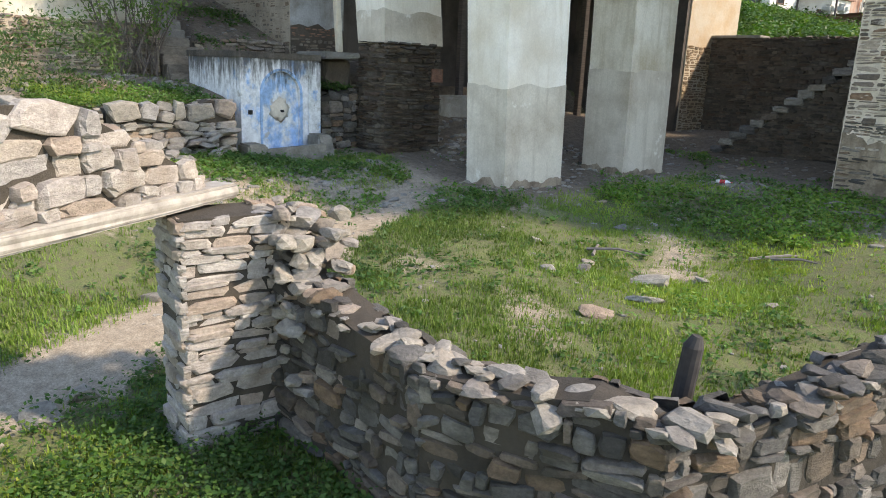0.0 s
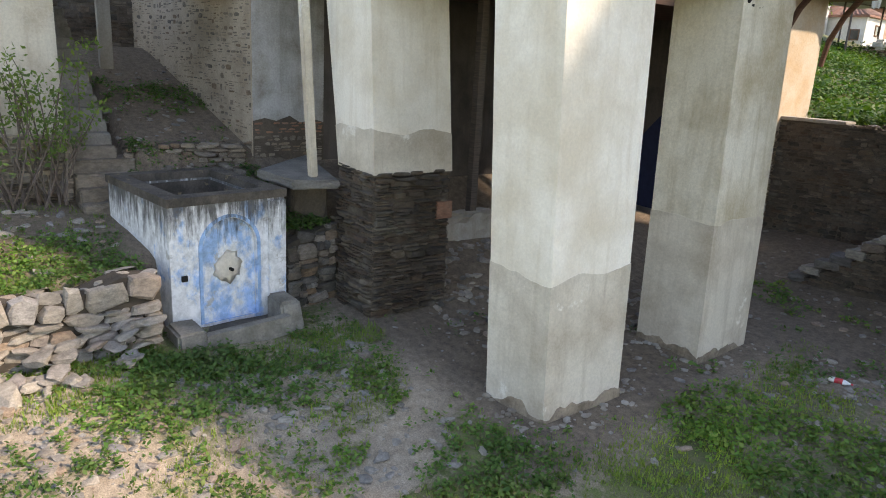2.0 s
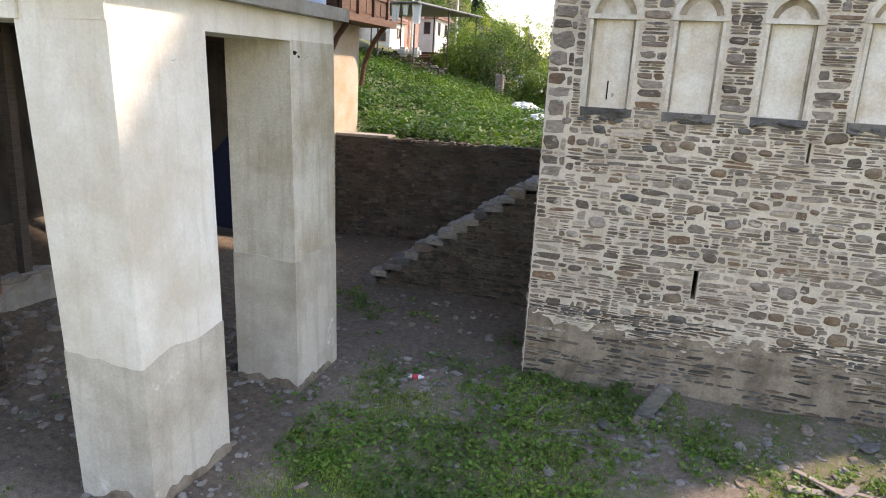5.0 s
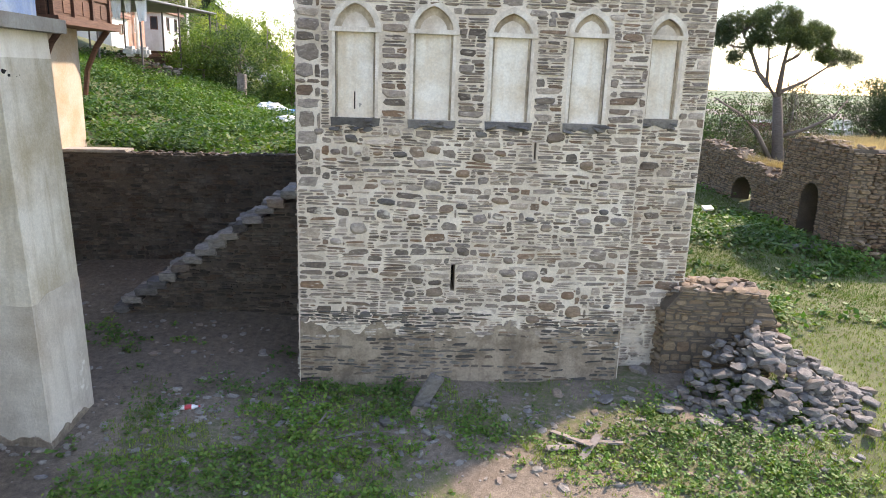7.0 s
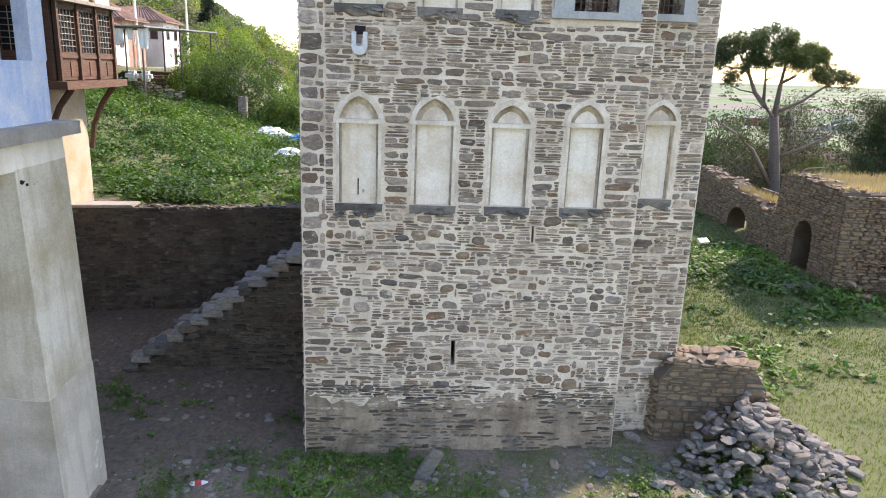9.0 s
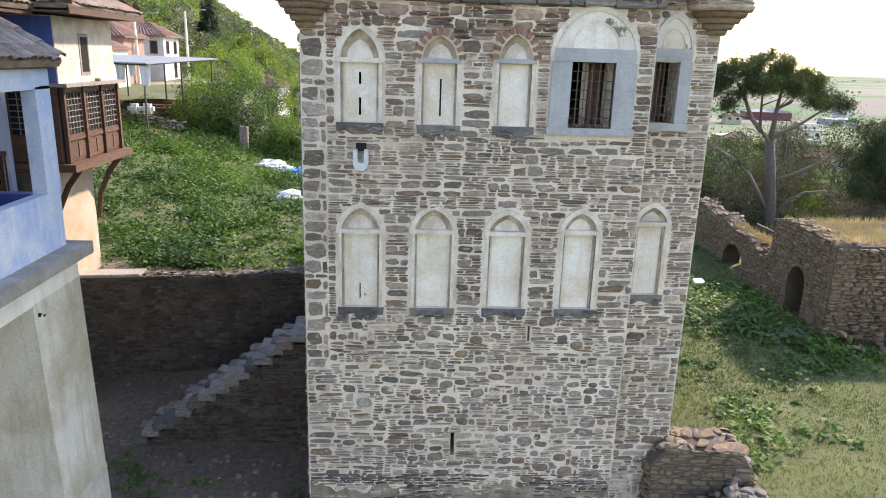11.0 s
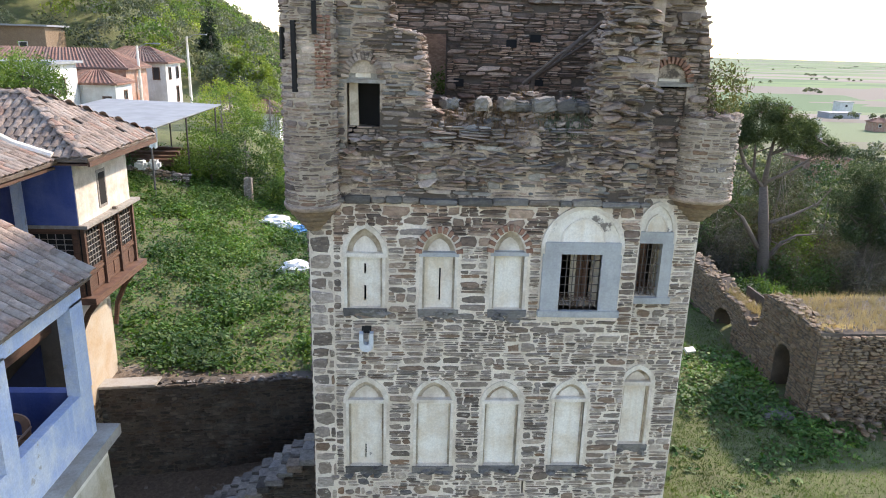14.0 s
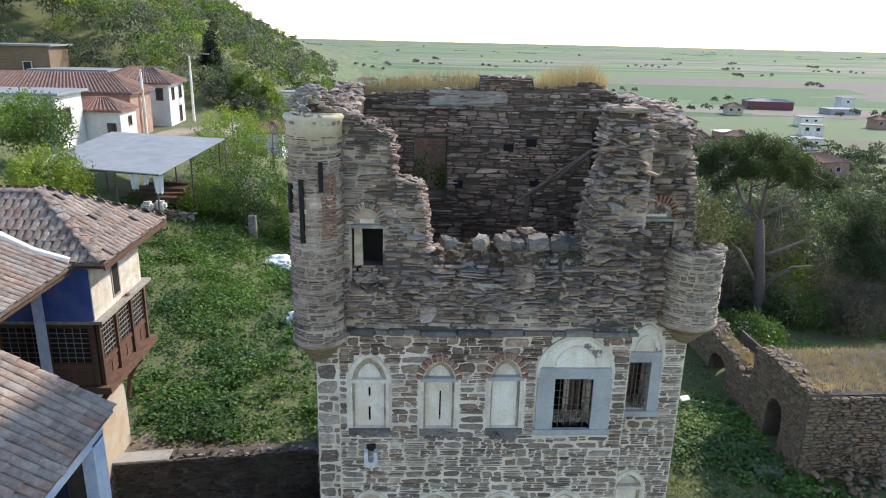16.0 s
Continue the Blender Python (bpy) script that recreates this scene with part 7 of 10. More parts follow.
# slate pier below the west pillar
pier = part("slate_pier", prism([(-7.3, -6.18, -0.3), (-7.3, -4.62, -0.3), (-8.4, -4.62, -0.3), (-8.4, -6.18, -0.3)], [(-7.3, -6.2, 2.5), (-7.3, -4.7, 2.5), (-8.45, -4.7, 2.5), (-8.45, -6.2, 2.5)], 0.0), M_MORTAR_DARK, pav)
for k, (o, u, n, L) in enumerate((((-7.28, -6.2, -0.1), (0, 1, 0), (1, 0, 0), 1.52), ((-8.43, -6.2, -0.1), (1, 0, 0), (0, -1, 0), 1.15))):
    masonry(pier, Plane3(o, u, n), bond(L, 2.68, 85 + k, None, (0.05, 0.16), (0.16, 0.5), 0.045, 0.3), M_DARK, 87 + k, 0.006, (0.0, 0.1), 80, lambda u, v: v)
bm = soft_box(-7.25, -4.98, 1.72, -7.19, -4.66, 2.02, 0.01)
part("brick", bm, M_BRICK, pier)


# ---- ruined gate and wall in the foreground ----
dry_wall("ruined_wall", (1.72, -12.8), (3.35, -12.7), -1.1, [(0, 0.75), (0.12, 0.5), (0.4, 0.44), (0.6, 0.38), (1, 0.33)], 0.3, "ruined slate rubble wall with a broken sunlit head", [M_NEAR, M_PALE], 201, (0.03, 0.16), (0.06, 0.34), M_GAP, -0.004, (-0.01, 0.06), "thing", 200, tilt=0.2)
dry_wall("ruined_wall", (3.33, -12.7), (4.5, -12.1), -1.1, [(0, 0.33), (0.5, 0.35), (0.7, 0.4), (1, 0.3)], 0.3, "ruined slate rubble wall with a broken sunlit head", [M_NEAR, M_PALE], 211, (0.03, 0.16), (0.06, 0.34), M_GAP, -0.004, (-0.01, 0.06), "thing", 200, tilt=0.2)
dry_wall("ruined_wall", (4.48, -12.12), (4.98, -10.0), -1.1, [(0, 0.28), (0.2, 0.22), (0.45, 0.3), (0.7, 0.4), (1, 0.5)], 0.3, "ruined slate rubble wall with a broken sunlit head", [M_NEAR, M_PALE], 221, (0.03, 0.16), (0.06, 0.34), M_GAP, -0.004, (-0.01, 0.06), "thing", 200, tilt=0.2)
# broken crest along the near walls: pale stones, also standing in for sunlight
rg = random.Random(229)
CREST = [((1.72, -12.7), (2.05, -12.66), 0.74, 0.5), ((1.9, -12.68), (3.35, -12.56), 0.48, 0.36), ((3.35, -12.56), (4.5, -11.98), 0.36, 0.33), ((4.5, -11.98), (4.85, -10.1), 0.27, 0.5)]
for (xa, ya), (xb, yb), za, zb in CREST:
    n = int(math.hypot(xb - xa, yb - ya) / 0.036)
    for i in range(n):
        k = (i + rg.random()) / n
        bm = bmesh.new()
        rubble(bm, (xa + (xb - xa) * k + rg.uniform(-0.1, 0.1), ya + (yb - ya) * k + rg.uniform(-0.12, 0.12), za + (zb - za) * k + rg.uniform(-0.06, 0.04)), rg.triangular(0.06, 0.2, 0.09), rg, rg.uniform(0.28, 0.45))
        # fewer pale stones on the last stretch, to paint its shade
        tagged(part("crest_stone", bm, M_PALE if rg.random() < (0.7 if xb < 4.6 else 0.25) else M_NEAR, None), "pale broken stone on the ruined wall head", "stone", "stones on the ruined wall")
gate = thing("ruined_gate", (1.5, -13.1, -0.7), "stone gate pier with a weathered timber lintel and rubble above", "gate")
core = part("pier", soft_box(1.28, -13.46, -1.0, 1.74, -12.72, 0.93, 0.02), M_GAP, gate)
M_PINK = stone_mat("pinkish_fieldstone", [(0.44, 0.395, 0.36), (0.53, 0.485, 0.44), (0.38, 0.355, 0.335), (0.47, 0.41, 0.35), (0.40, 0.315, 0.25), (0.50, 0.445, 0.40)], blotch=0.75, blotch_col=(0.2, 0.155, 0.11), stain=(0.5, 1.2), bmp=0.9)
for k, (o, u, n, L) in enumerate((((1.74, -13.46, -1.0), (0, 1, 0), (1, 0, 0), 0.76), ((1.26, -13.46, -1.0), (1, 0, 0), (0, -1, 0), 0.5), ((1.28, -12.72, -1.0), (0, -1, 0), (-1, 0, 0), 0.74))):
    masonry(core, Plane3(o, u, n), lay(L, 1.93, (0.04, 0.12), (0.12, 0.45), 231 + k, None, 0.25), M_PINK, 235 + k, -0.014, (0.0, 0.04), 80, lambda u, v: v)
bm = bmesh.new()
rg = random.Random(240)
for i in range(130):
    k = rg.random()
    rubble(bm, (rg.uniform(1.3, 1.95 + 0.3 * (1 - k)), -12.75 + rg.uniform(-0.15, 0.45), -0.2 + 1.15 * k), rg.uniform(0.07, 0.16), rg, 0.6)
tagged(part("broken_core", bm, M_PALE, gate), kind="stuff")
for i, (y, z, s) in enumerate([(-12.7, 0.88, 0.15), (-12.55, 0.8, 0.16), (-12.75, 0.45, 0.14)]):
    bm = bmesh.new()
    rubble(bm, (1.6, y, z), s, random.Random(i + 3), 0.5)
    part("stone", bm, M_PALE, gate)
rg = random.Random(243)
for i in range(22):
    bm = bmesh.new()
    rubble(bm, (rg.uniform(1.32, 1.8), rg.uniform(-12.95, -12.55), 0.9 + rg.uniform(-0.04, 0.04)), rg.uniform(0.06, 0.14), rg, 0.35)
    part("stone", bm, M_PALE, gate)
BA, BB = Vector((3.12, -15.9, 0.99)), Vector((1.18, -12.93, 1.02))
bu = (BB - BA).normalized()
bn = Vector((bu.y, -bu.x, 0)).normalized()
for off, th in ((0.10, 0.22), (-0.14, 0.2)):
    q = [tuple(BA + bn * (off + a) + Vector((0, 0, z))) for a, z in ((0.0, -0.07), (-th, -0.07), (-th, 0.06), (0.0, 0.06))]
    r = [tuple(BB + bn * (off + a) + Vector((0, 0, z))) for a, z in ((0.0, -0.05), (-th, -0.05), (-th, 0.05), (0.0, 0.05))]
    part("lintel_beam", prism(q, r, 0.015, 4, 0.008, 9), M_WOOD_GREY, gate)
over = Plane3((BA.x, BA.y, 1.06), (bu.x, bu.y, 0), bn)
LO = (BB - BA).length
heads = [(0, 0.62), (LO - 1.6, 0.6), (LO - 1.15, 0.5), (LO - 0.75, 0.3), (LO - 0.4, 0.14), (LO - 0.25, 0.02)]
ow = sheet_wall("wall_over_lintel", over, [(0, 0), (LO - 0.25, 0)] + heads[::-1], [], 0.42, M_GAP, gate)
masonry(ow, over, lay(0, 0.62, (0.06, 0.17), (0.12, 0.42), 245, lambda v: under_profile(heads, v, 0, LO - 0.25), 0.2), M_PINK, 246, -0.03, (0.0, 0.07), 60, lambda u, v: -u, tilt=0.14)
x = 0.4
while x < LO - 0.3:
    w = rg.uniform(0.25, 0.5)
    bm = bmesh.new()
    rubble(bm, over.at(x + w / 2, float(np.interp(x + w / 2, [h[0] for h in heads], [h[1] for h in heads])) + 0.02, -0.2), w * 0.5, rg, 0.4)
    part("stone", bm, M_PALE, gate)
    x += w
part("far_pier", soft_box(2.85, -16.7, -1.0, 3.5, -15.7, 0.93, 0.03, 0.01, 3, 3), M_PINK, gate)
log = thing("burnt_log", (4.1, -11.5, -0.8), "charred upright timber post", "post")
bm = bmesh.new()
tube(bm, [(4.10, -11.52, -0.95), (4.12, -11.50, -0.2), (4.17, -11.47, 0.52), (4.18, -11.46, 0.58)], [0.07, 0.062, 0.056, 0.03], 14)
part("shaft", bm, plain_mat("charred_wood", (0.035, 0.03, 0.028), 0.8, 0, 0.4, 14), log)

# ---- ruins east of the tower ----
rs = Plane3((15.7, 21.5, 0), (0, -1, 0), (-1, 0, 0))
RH = [(0, 2.9), (1.2, 3.1), (2.6, 2.75), (3.8, 2.95), (5.0, 2.5), (6.4, 2.6), (7.4, 2.1), (8.1, 2.3), (8.25, 3.75), (9.5, 3.92), (11.0, 3.85), (12.2, 3.8)]
door = arch_outline(21.5 - 11.85, 21.5 - 10.75, -0.5, 1.85, 2.45, 6)
oven = arch_outline(21.5 - 17.25, 21.5 - 15.45, -0.5, 1.2, 1.92, 6)
ruin = sheet_wall("ruined_wall_east", rs, [(0, -0.5), (12.2, -0.5)] + RH[::-1], [door, oven], 0.8, M_MORTAR_DARK, None, "long ruined tan rubble wall with arched openings", "")
tagged(ruin, category="wall")


def ruin_spans(v):
    s = under_profile(RH, v, 0, 12.2)
    s = cut(s, niche_cut((door[0][0], door[1][0], -0.4, 1.85, 2.45), v))
    return cut(s, niche_cut((oven[0][0], oven[1][0], -0.4, 1.2, 1.92), v))


masonry(ruin, rs, lay(0, 3.95, (0.06, 0.15), (0.16, 0.45), 251, ruin_spans, 0.3), M_TAN, 252, 0.012, (0.0, 0.07), 150, lambda u, v: -u)
block = part("earth_block", prism([(16.5, 9.35, -0.5), (16.5, 13.1, -0.5), (23, 13.1, -0.5), (23, 9.35, -0.5)], [(16.5, 9.35, 3.72), (16.5, 13.1, 3.72), (23, 13.1, 3.9), (23, 9.35, 3.9)], 0.05, 4, 0.05), M_MORTAR_DARK, ruin)
rf = Plane3((15.7, 9.3, 0), (1, 0, 0), (0, -1, 0))
masonry(block, rf, lay(7, 3.7, (0.07, 0.17), (0.16, 0.45), 253, None, 0.3), M_TAN, 254, 0.014, (0.0, 0.12), 100, lambda u, v: u)
for y, (a, b) in ((11.3, (10.7, 11.9)), (16.3, (15.4, 17.3))):
    # dark sheet paints the unlit depth behind each arch
    part("dark_recess", soft_box(17.2, a - 0.3, -0.4, 17.3, b + 0.3, 2.6, 0.0), M_MORTAR_DARK, ruin)
rg = random.Random(256)
bm = bmesh.new()
for i in range(230):
    u = rg.uniform(0, 12.2)
    rubble(bm, rs.at(u, float(np.interp(u, [h[0] for h in RH], [h[1] for h in RH])) + rg.uniform(-0.02, 0.06), -rg.uniform(0, 0.8)), rg.uniform(0.09, 0.22), rg, 0.45)
for i in range(120):
    rubble(bm, rs.at(rg.uniform(0, 12.2), 0.35 + rg.uniform(0, 0.25), rg.uniform(0.1, 1.2)), rg.uniform(0.06, 0.2), rg, 0.5)
for i in range(140):
    rubble(bm, (rg.uniform(16, 21), 9.3 - rg.uniform(0, 1.2), rg.uniform(0.3, 1.6) * rg.random() + 0.3), rg.uniform(0.1, 0.25), rg, 0.5)
tagged(part("tumbled_stones", bm, M_TAN, ruin), kind="stuff")
slab = tagged(part("fallen_slab", soft_box(14.2, 9.2, 0.48, 15.3, 10.1, 0.66, 0.03, 0.015, 3, 2), M_HEAP, None), "large flat fallen slab of grey slate", "stone")

stub = dry_wall("stub_wall", (6.72, 0.2), (8.82, 0.05), -0.3, [(0, 1.45), (0.12, 1.8), (0.6, 1.86), (0.85, 1.8), (1, 1.3)], 0.85, "broken stub of rubble wall beside the tower", [M_TAN, M_PALE], 261, (0.06, 0.14), (0.15, 0.4), None, 0.012, (0.0, 0.06), "thing", 90)
rg = random.Random(263)
for i in range(60):
    u = rg.uniform(0.05, 2.05)
    bm = bmesh.new()
    rubble(bm, (6.72 + u, 0.2 - 0.07 * u + rg.uniform(0.02, 0.85), float(np.interp(u / 2.1, [0, 0.12, 0.6, 0.85, 1], [1.45, 1.8, 1.86, 1.8, 1.3])) + rg.uniform(-0.04, 0.05)), rg.uniform(0.1, 0.24), rg, 0.4)
    part("head_stone", bm, M_TAN if rg.random() < 0.5 else M_FLANK, stub)
heap = thing("rubble_heap", (8.6, -0.8, 0.0), "heap of fallen grey slate stones", "rubble")
rg = random.Random(265)
bm = bmesh.new()
for i in range(420):
    a, k = rg.uniform(-2.9, 0.3), rg.random() ** 0.6
    x, y = 8.3 + 1.9 * k * math.cos(a), -0.1 + 1.9 * k * math.sin(a)
    rubble(bm, (x, y, gz1(x, y) + max(0, 1.25 * (1 - k)) * rg.uniform(0.75, 1.0)), rg.uniform(0.08, 0.2), rg, 0.55)
tagged(part("heap_core", bm, M_HEAP, heap), kind="stuff")
for i in range(60):
    a, k = rg.uniform(-2.9, 0.3), rg.uniform(0.3, 1.15)
    x, y = 8.3 + 1.9 * k * math.cos(a), -0.1 + 1.9 * k * math.sin(a)
    bm = bmesh.new()
    rubble(bm, (x, y, gz1(x, y) + max(0, 1.25 * (1 - k)) + 0.05), rg.uniform(0.14, 0.26), rg, 0.55)
    part("stone", bm, M_PALE if rg.random() < 0.12 else M_HEAP, heap)
for i in range(46):
    k = rg.random()
    x, y = 9.6 + 2.6 * k + rg.uniform(-0.45, 0.45), -1.7 - 2.4 * k + rg.uniform(-0.5, 0.5)
    bm = bmesh.new()
    rubble(bm, (x, y, gz1(x, y) + 0.12 * (1 - k)), rg.uniform(0.12, 0.3), rg, 0.5)
    part("stone", bm, M_PALE if rg.random() < 0.5 else M_HEAP, heap)
sign = thing("floodlight", (13.35, 14.15, 0.5), "small white floodlight box on a short stand", "lamp")
part("stand", soft_box(13.33, 14.13, 0.4, 13.37, 14.17, 0.85, 0.005), M_IRON, sign)
bm = soft_box(-0.22, -0.12, -0.05, 0.22, 0.12, 0.05, 0.02)
bmesh.ops.transform(bm, matrix=Matrix.Translation((13.35, 14.1, 0.95)) @ Euler((0.5, 0, 0.3)).to_matrix().to_4x4(), verts=bm.verts)
part("housing", bm, plain_mat("white_enamel", (0.75, 0.75, 0.72), 0.4), sign)


# ---- plants ----
def fast_mesh(name, V, Q, mat, parent=None, kind="", label="", category=""):
    """A mesh from arrays: V (n, 3) corners, Q (m, k) faces of k corners."""
    me = bpy.data.meshes.new(name)
    k = Q.shape[1]
    me.vertices.add(len(V))
    me.vertices.foreach_set("co", np.ascontiguousarray(V, dtype=np.float32).reshape(-1))
    me.loops.add(Q.size)
    me.loops.foreach_set("vertex_index", np.ascontiguousarray(Q, dtype=np.int32).reshape(-1))
    me.polygons.add(len(Q))
    me.polygons.foreach_set("loop_start", np.arange(0, Q.size, k, dtype=np.int32))
    me.polygons.foreach_set("loop_total", np.full(len(Q), k, dtype=np.int32))
    me.update(calc_edges=True)
    me.materials.append(mat)
    ob = new(name, me)
    if parent:
        ob.parent = parent
        ob.matrix_parent_inverse = parent.matrix_world.inverted()
    return tagged(ob, label, category, kind=kind)


def leaf_quads(P, size, rs, wide=0.45, up=0.3, flat=0.0):
    """A pointed leaf at each point, turned at random."""
    n = len(P)
    d = rs.normal(size=(n, 3))
    d[:, 2] += up
    d /= np.linalg.norm(d, axis=1, keepdims=True)
    d[:, 2] *= 1 - flat
    d /= np.linalg.norm(d, axis=1, keepdims=True)
    ref = rs.normal(size=(n, 3))
    ref[:, 2] += 4 * flat
    s = np.cross(d, ref)
    s /= np.linalg.norm(s, axis=1, keepdims=True) + 1e-9
    L = rs.uniform(size[0], size[1], (n, 1))
    a, c = P - d * L * 0.5, P + d * L * 0.5
    nrm = np.cross(d, s) * L * 0.08
    b, e = P + s * L * wide * 0.5 + nrm, P - s * L * wide * 0.5 + nrm
    V = np.stack([a, b, c, e], 1).reshape(-1, 3)
    return V, np.arange(n * 4).reshape(-1, 4)


def clumped(blobs, n, rs, clumps, spread):
    """Points gathered in clumps near the skin of ellipsoids (x, y, z, rx, ry, rz)."""
    vol = np.array([b[3] * b[4] * b[5] for b in blobs]) ** 0.67
    which = rs.choice(len(blobs), clumps, p=vol / vol.sum())
    B = np.array(blobs)[which]
    d = rs.normal(size=(clumps, 3))
    d /= np.linalg.norm(d, axis=1, keepdims=True)
    r = rs.uniform(0.45, 1.0, (clumps, 1)) ** 0.6
    C = B[:, :3] + d * r * B[:, 3:6]
    k = rs.randint(0, clumps, n)
    g = rs.normal(size=(n, 3)) * spread
    return C[k] + g, C


M_LEAF = leaf_mat("fresh_green_leaves", [(0.09, 0.165, 0.03), (0.135, 0.22, 0.04), (0.19, 0.265, 0.055), (0.08, 0.145, 0.03)])
M_LEAF_DEEP = leaf_mat("deep_green_leaves", [(0.035, 0.075, 0.02), (0.05, 0.10, 0.025), (0.075, 0.13, 0.035)])
M_PINE = leaf_mat("pine_needles", [(0.03, 0.055, 0.02), (0.045, 0.075, 0.028), (0.06, 0.09, 0.035), (0.075, 0.10, 0.045)])
M_OLIVE = leaf_mat("olive_leaves", [(0.135, 0.15, 0.115), (0.18, 0.195, 0.155), (0.225, 0.24, 0.195), (0.10, 0.12, 0.08)])
M_OLIVE_DARK = leaf_mat("dark_olive_leaves", [(0.085, 0.105, 0.065), (0.12, 0.14, 0.095), (0.065, 0.085, 0.048)])
M_SPRING = leaf_mat("yellow_green_spring_leaves", [(0.19, 0.26, 0.045), (0.25, 0.31, 0.06), (0.15, 0.215, 0.04)])
M_CYPRESS = leaf_mat("cypress_leaves", [(0.015, 0.03, 0.015), (0.025, 0.045, 0.02)])
M_BARK = wood_mat("grey_bark", (0.16, 0.13, 0.11), (0.30, 0.26, 0.235), 0.9, (2, 2, 6))
M_DRY = leaf_mat("dry_grass", [(0.42, 0.305, 0.20), (0.50, 0.38, 0.265), (0.36, 0.25, 0.16)])
M_TWIG = leaf_mat("bare_twigs", [(0.13, 0.115, 0.10), (0.18, 0.16, 0.14), (0.10, 0.09, 0.075)])


M_PINEBARK = wood_mat("pine_bark", (0.085, 0.065, 0.055), (0.19, 0.15, 0.125), 0.9, (2, 2, 6))


def tree(name, base, top, blobs, mat, n, size, label, seed, r=0.12, limbs=9, clumps=90, spread=0.25, category="tree", wide=0.45):
    """A tapered trunk, limbs that reach into the crown, and a crown of many small leaves in clumps."""
    rs = np.random.RandomState(seed)
    ob = thing(name, base, label, category)
    P, C = clumped(blobs, n, rs, clumps, spread)
    bm = bmesh.new()
    b, t = Vector(base), Vector(top)
    mid = b.lerp(t, 0.5) + Vector((rs.uniform(-0.2, 0.2), rs.uniform(-0.2, 0.2), 0)) * (t - b).length * 0.12
    tube(bm, [b - Vector((0, 0, 0.3)), b.lerp(mid, 0.6), mid, mid.lerp(t, 0.6), t], [r * 1.25, r, r * 0.85, r * 0.6, r * 0.25], 9)
    for i in range(limbs):
        k = rs.uniform(0.3, 0.95)
        s = b.lerp(mid, k * 2) if k < 0.5 else mid.lerp(t, k * 2 - 1)
        e = Vector(C[rs.randint(len(C))])
        m = s.lerp(e, 0.5) + Vector((0, 0, -0.06 * (e - s).length + rs.uniform(-0.1, 0.1)))
        tube(bm, [s, m, e], [r * 0.42, r * 0.27, r * 0.07], 6, False)
    part("trunk", bm, M_PINEBARK if mat is M_PINE else M_BARK, ob, "", True)
    V, Q = leaf_quads(P, size, rs, wide)
    fast_mesh("crown", V, Q, mat, ob)
    return ob


# stone pine by the east ruins
pine = thing("pine_tree", (24.0, 29.0, float(gz1(24.0, 29.0))), "tall umbrella pine with a bare forked trunk", "tree")
CROWN = [(19.92, 29.2, 8.93, 0.96, 1.2, 0.65), (21.17, 29.4, 9.4, 1.03, 1.4, 0.65), (22.66, 29.3, 9.55, 1.16, 1.5, 0.7), (24.05, 29.2, 9.2, 1.03, 1.4, 0.7), (25.0, 29.0, 8.65, 0.7, 1.0, 0.5), (26.54, 29.3, 7.75, 0.96, 1.1, 0.65), (27.31, 29.1, 7.28, 0.55, 0.7, 0.4), (19.27, 28.8, 8.28, 0.62, 0.8, 0.45), (20.71, 28.5, 8.2, 0.9, 0.9, 0.5), (22.01, 28.2, 8.45, 1.0, 0.9, 0.5), (23.71, 28.3, 8.4, 0.96, 0.9, 0.5), (25.21, 28.6, 7.6, 0.55, 0.6, 0.3), (20.01, 28.7, 7.15, 0.5, 0.6, 0.28)]
rs = np.random.RandomState(301)
P, C = clumped(CROWN, 46000, rs, 210, 0.2)
bm = bmesh.new()
tube(bm, [(24.0, 29.0, float(gz1(24.0, 29.0)) - 0.4), (23.93, 29.0, 0.42), (23.6, 29.0, 2.66), (23.21, 29.0, 5.1)], [0.42, 0.36, 0.31, 0.25], 10)
part("trunk", bm, M_PINEBARK, pine, "", True)
BOUGHS = [([(23.21, 29.0, 5.0), (22.4, 28.9, 5.8), (21.8, 28.9, 6.44), (21.15, 29.0, 7.86), (20.6, 29.1, 8.7)], 0.2), ([(23.21, 29.0, 5.0), (23.36, 29.1, 6.98), (23.61, 29.2, 8.91)], 0.19), ([(23.5, 29.0, 1.1), (22.13, 28.9, 3.12), (20.95, 28.8, 4.1), (19.39, 28.9, 4.94)], 0.16), ([(23.6, 29.0, 2.7), (25.24, 28.9, 3.32), (26.68, 28.8, 4.11), (27.36, 28.7, 5.14)], 0.13), ([(24.0, 29.0, 0.3), (24.83, 28.8, 1.59), (25.63, 28.7, 2.1), (26.84, 28.6, 2.24)], 0.15), ([(23.2, 29.0, 5.3), (24.78, 29.1, 6.05), (26.31, 29.2, 7.08), (26.9, 29.2, 7.6)], 0.12), ([(22.4, 28.9, 5.8), (22.2, 28.7, 7.2), (22.0, 28.5, 8.3)], 0.11)]
forks = []
for way, r in BOUGHS:
    bm = bmesh.new()
    tube(bm, way, [r * (1 - 0.75 * k / (len(way) - 1)) for k in range(len(way))], 7)
    part("limb", bm, M_PINEBARK, pine, "", True)
    forks += [Vector(q) for q in way[1:]]
bm = bmesh.new()
for k in range(70):
    e = Vector(C[rs.randint(len(C))])
    f = min(forks, key=lambda q: (q - e).length + 0.4 * abs(q.z - e.z + 1.0))
    m = f.lerp(e, 0.55) + Vector((rs.uniform(-0.15, 0.15), rs.uniform(-0.15, 0.15), -0.12))
    tube(bm, [f, m, e], [0.05, 0.032, 0.012], 5, False)
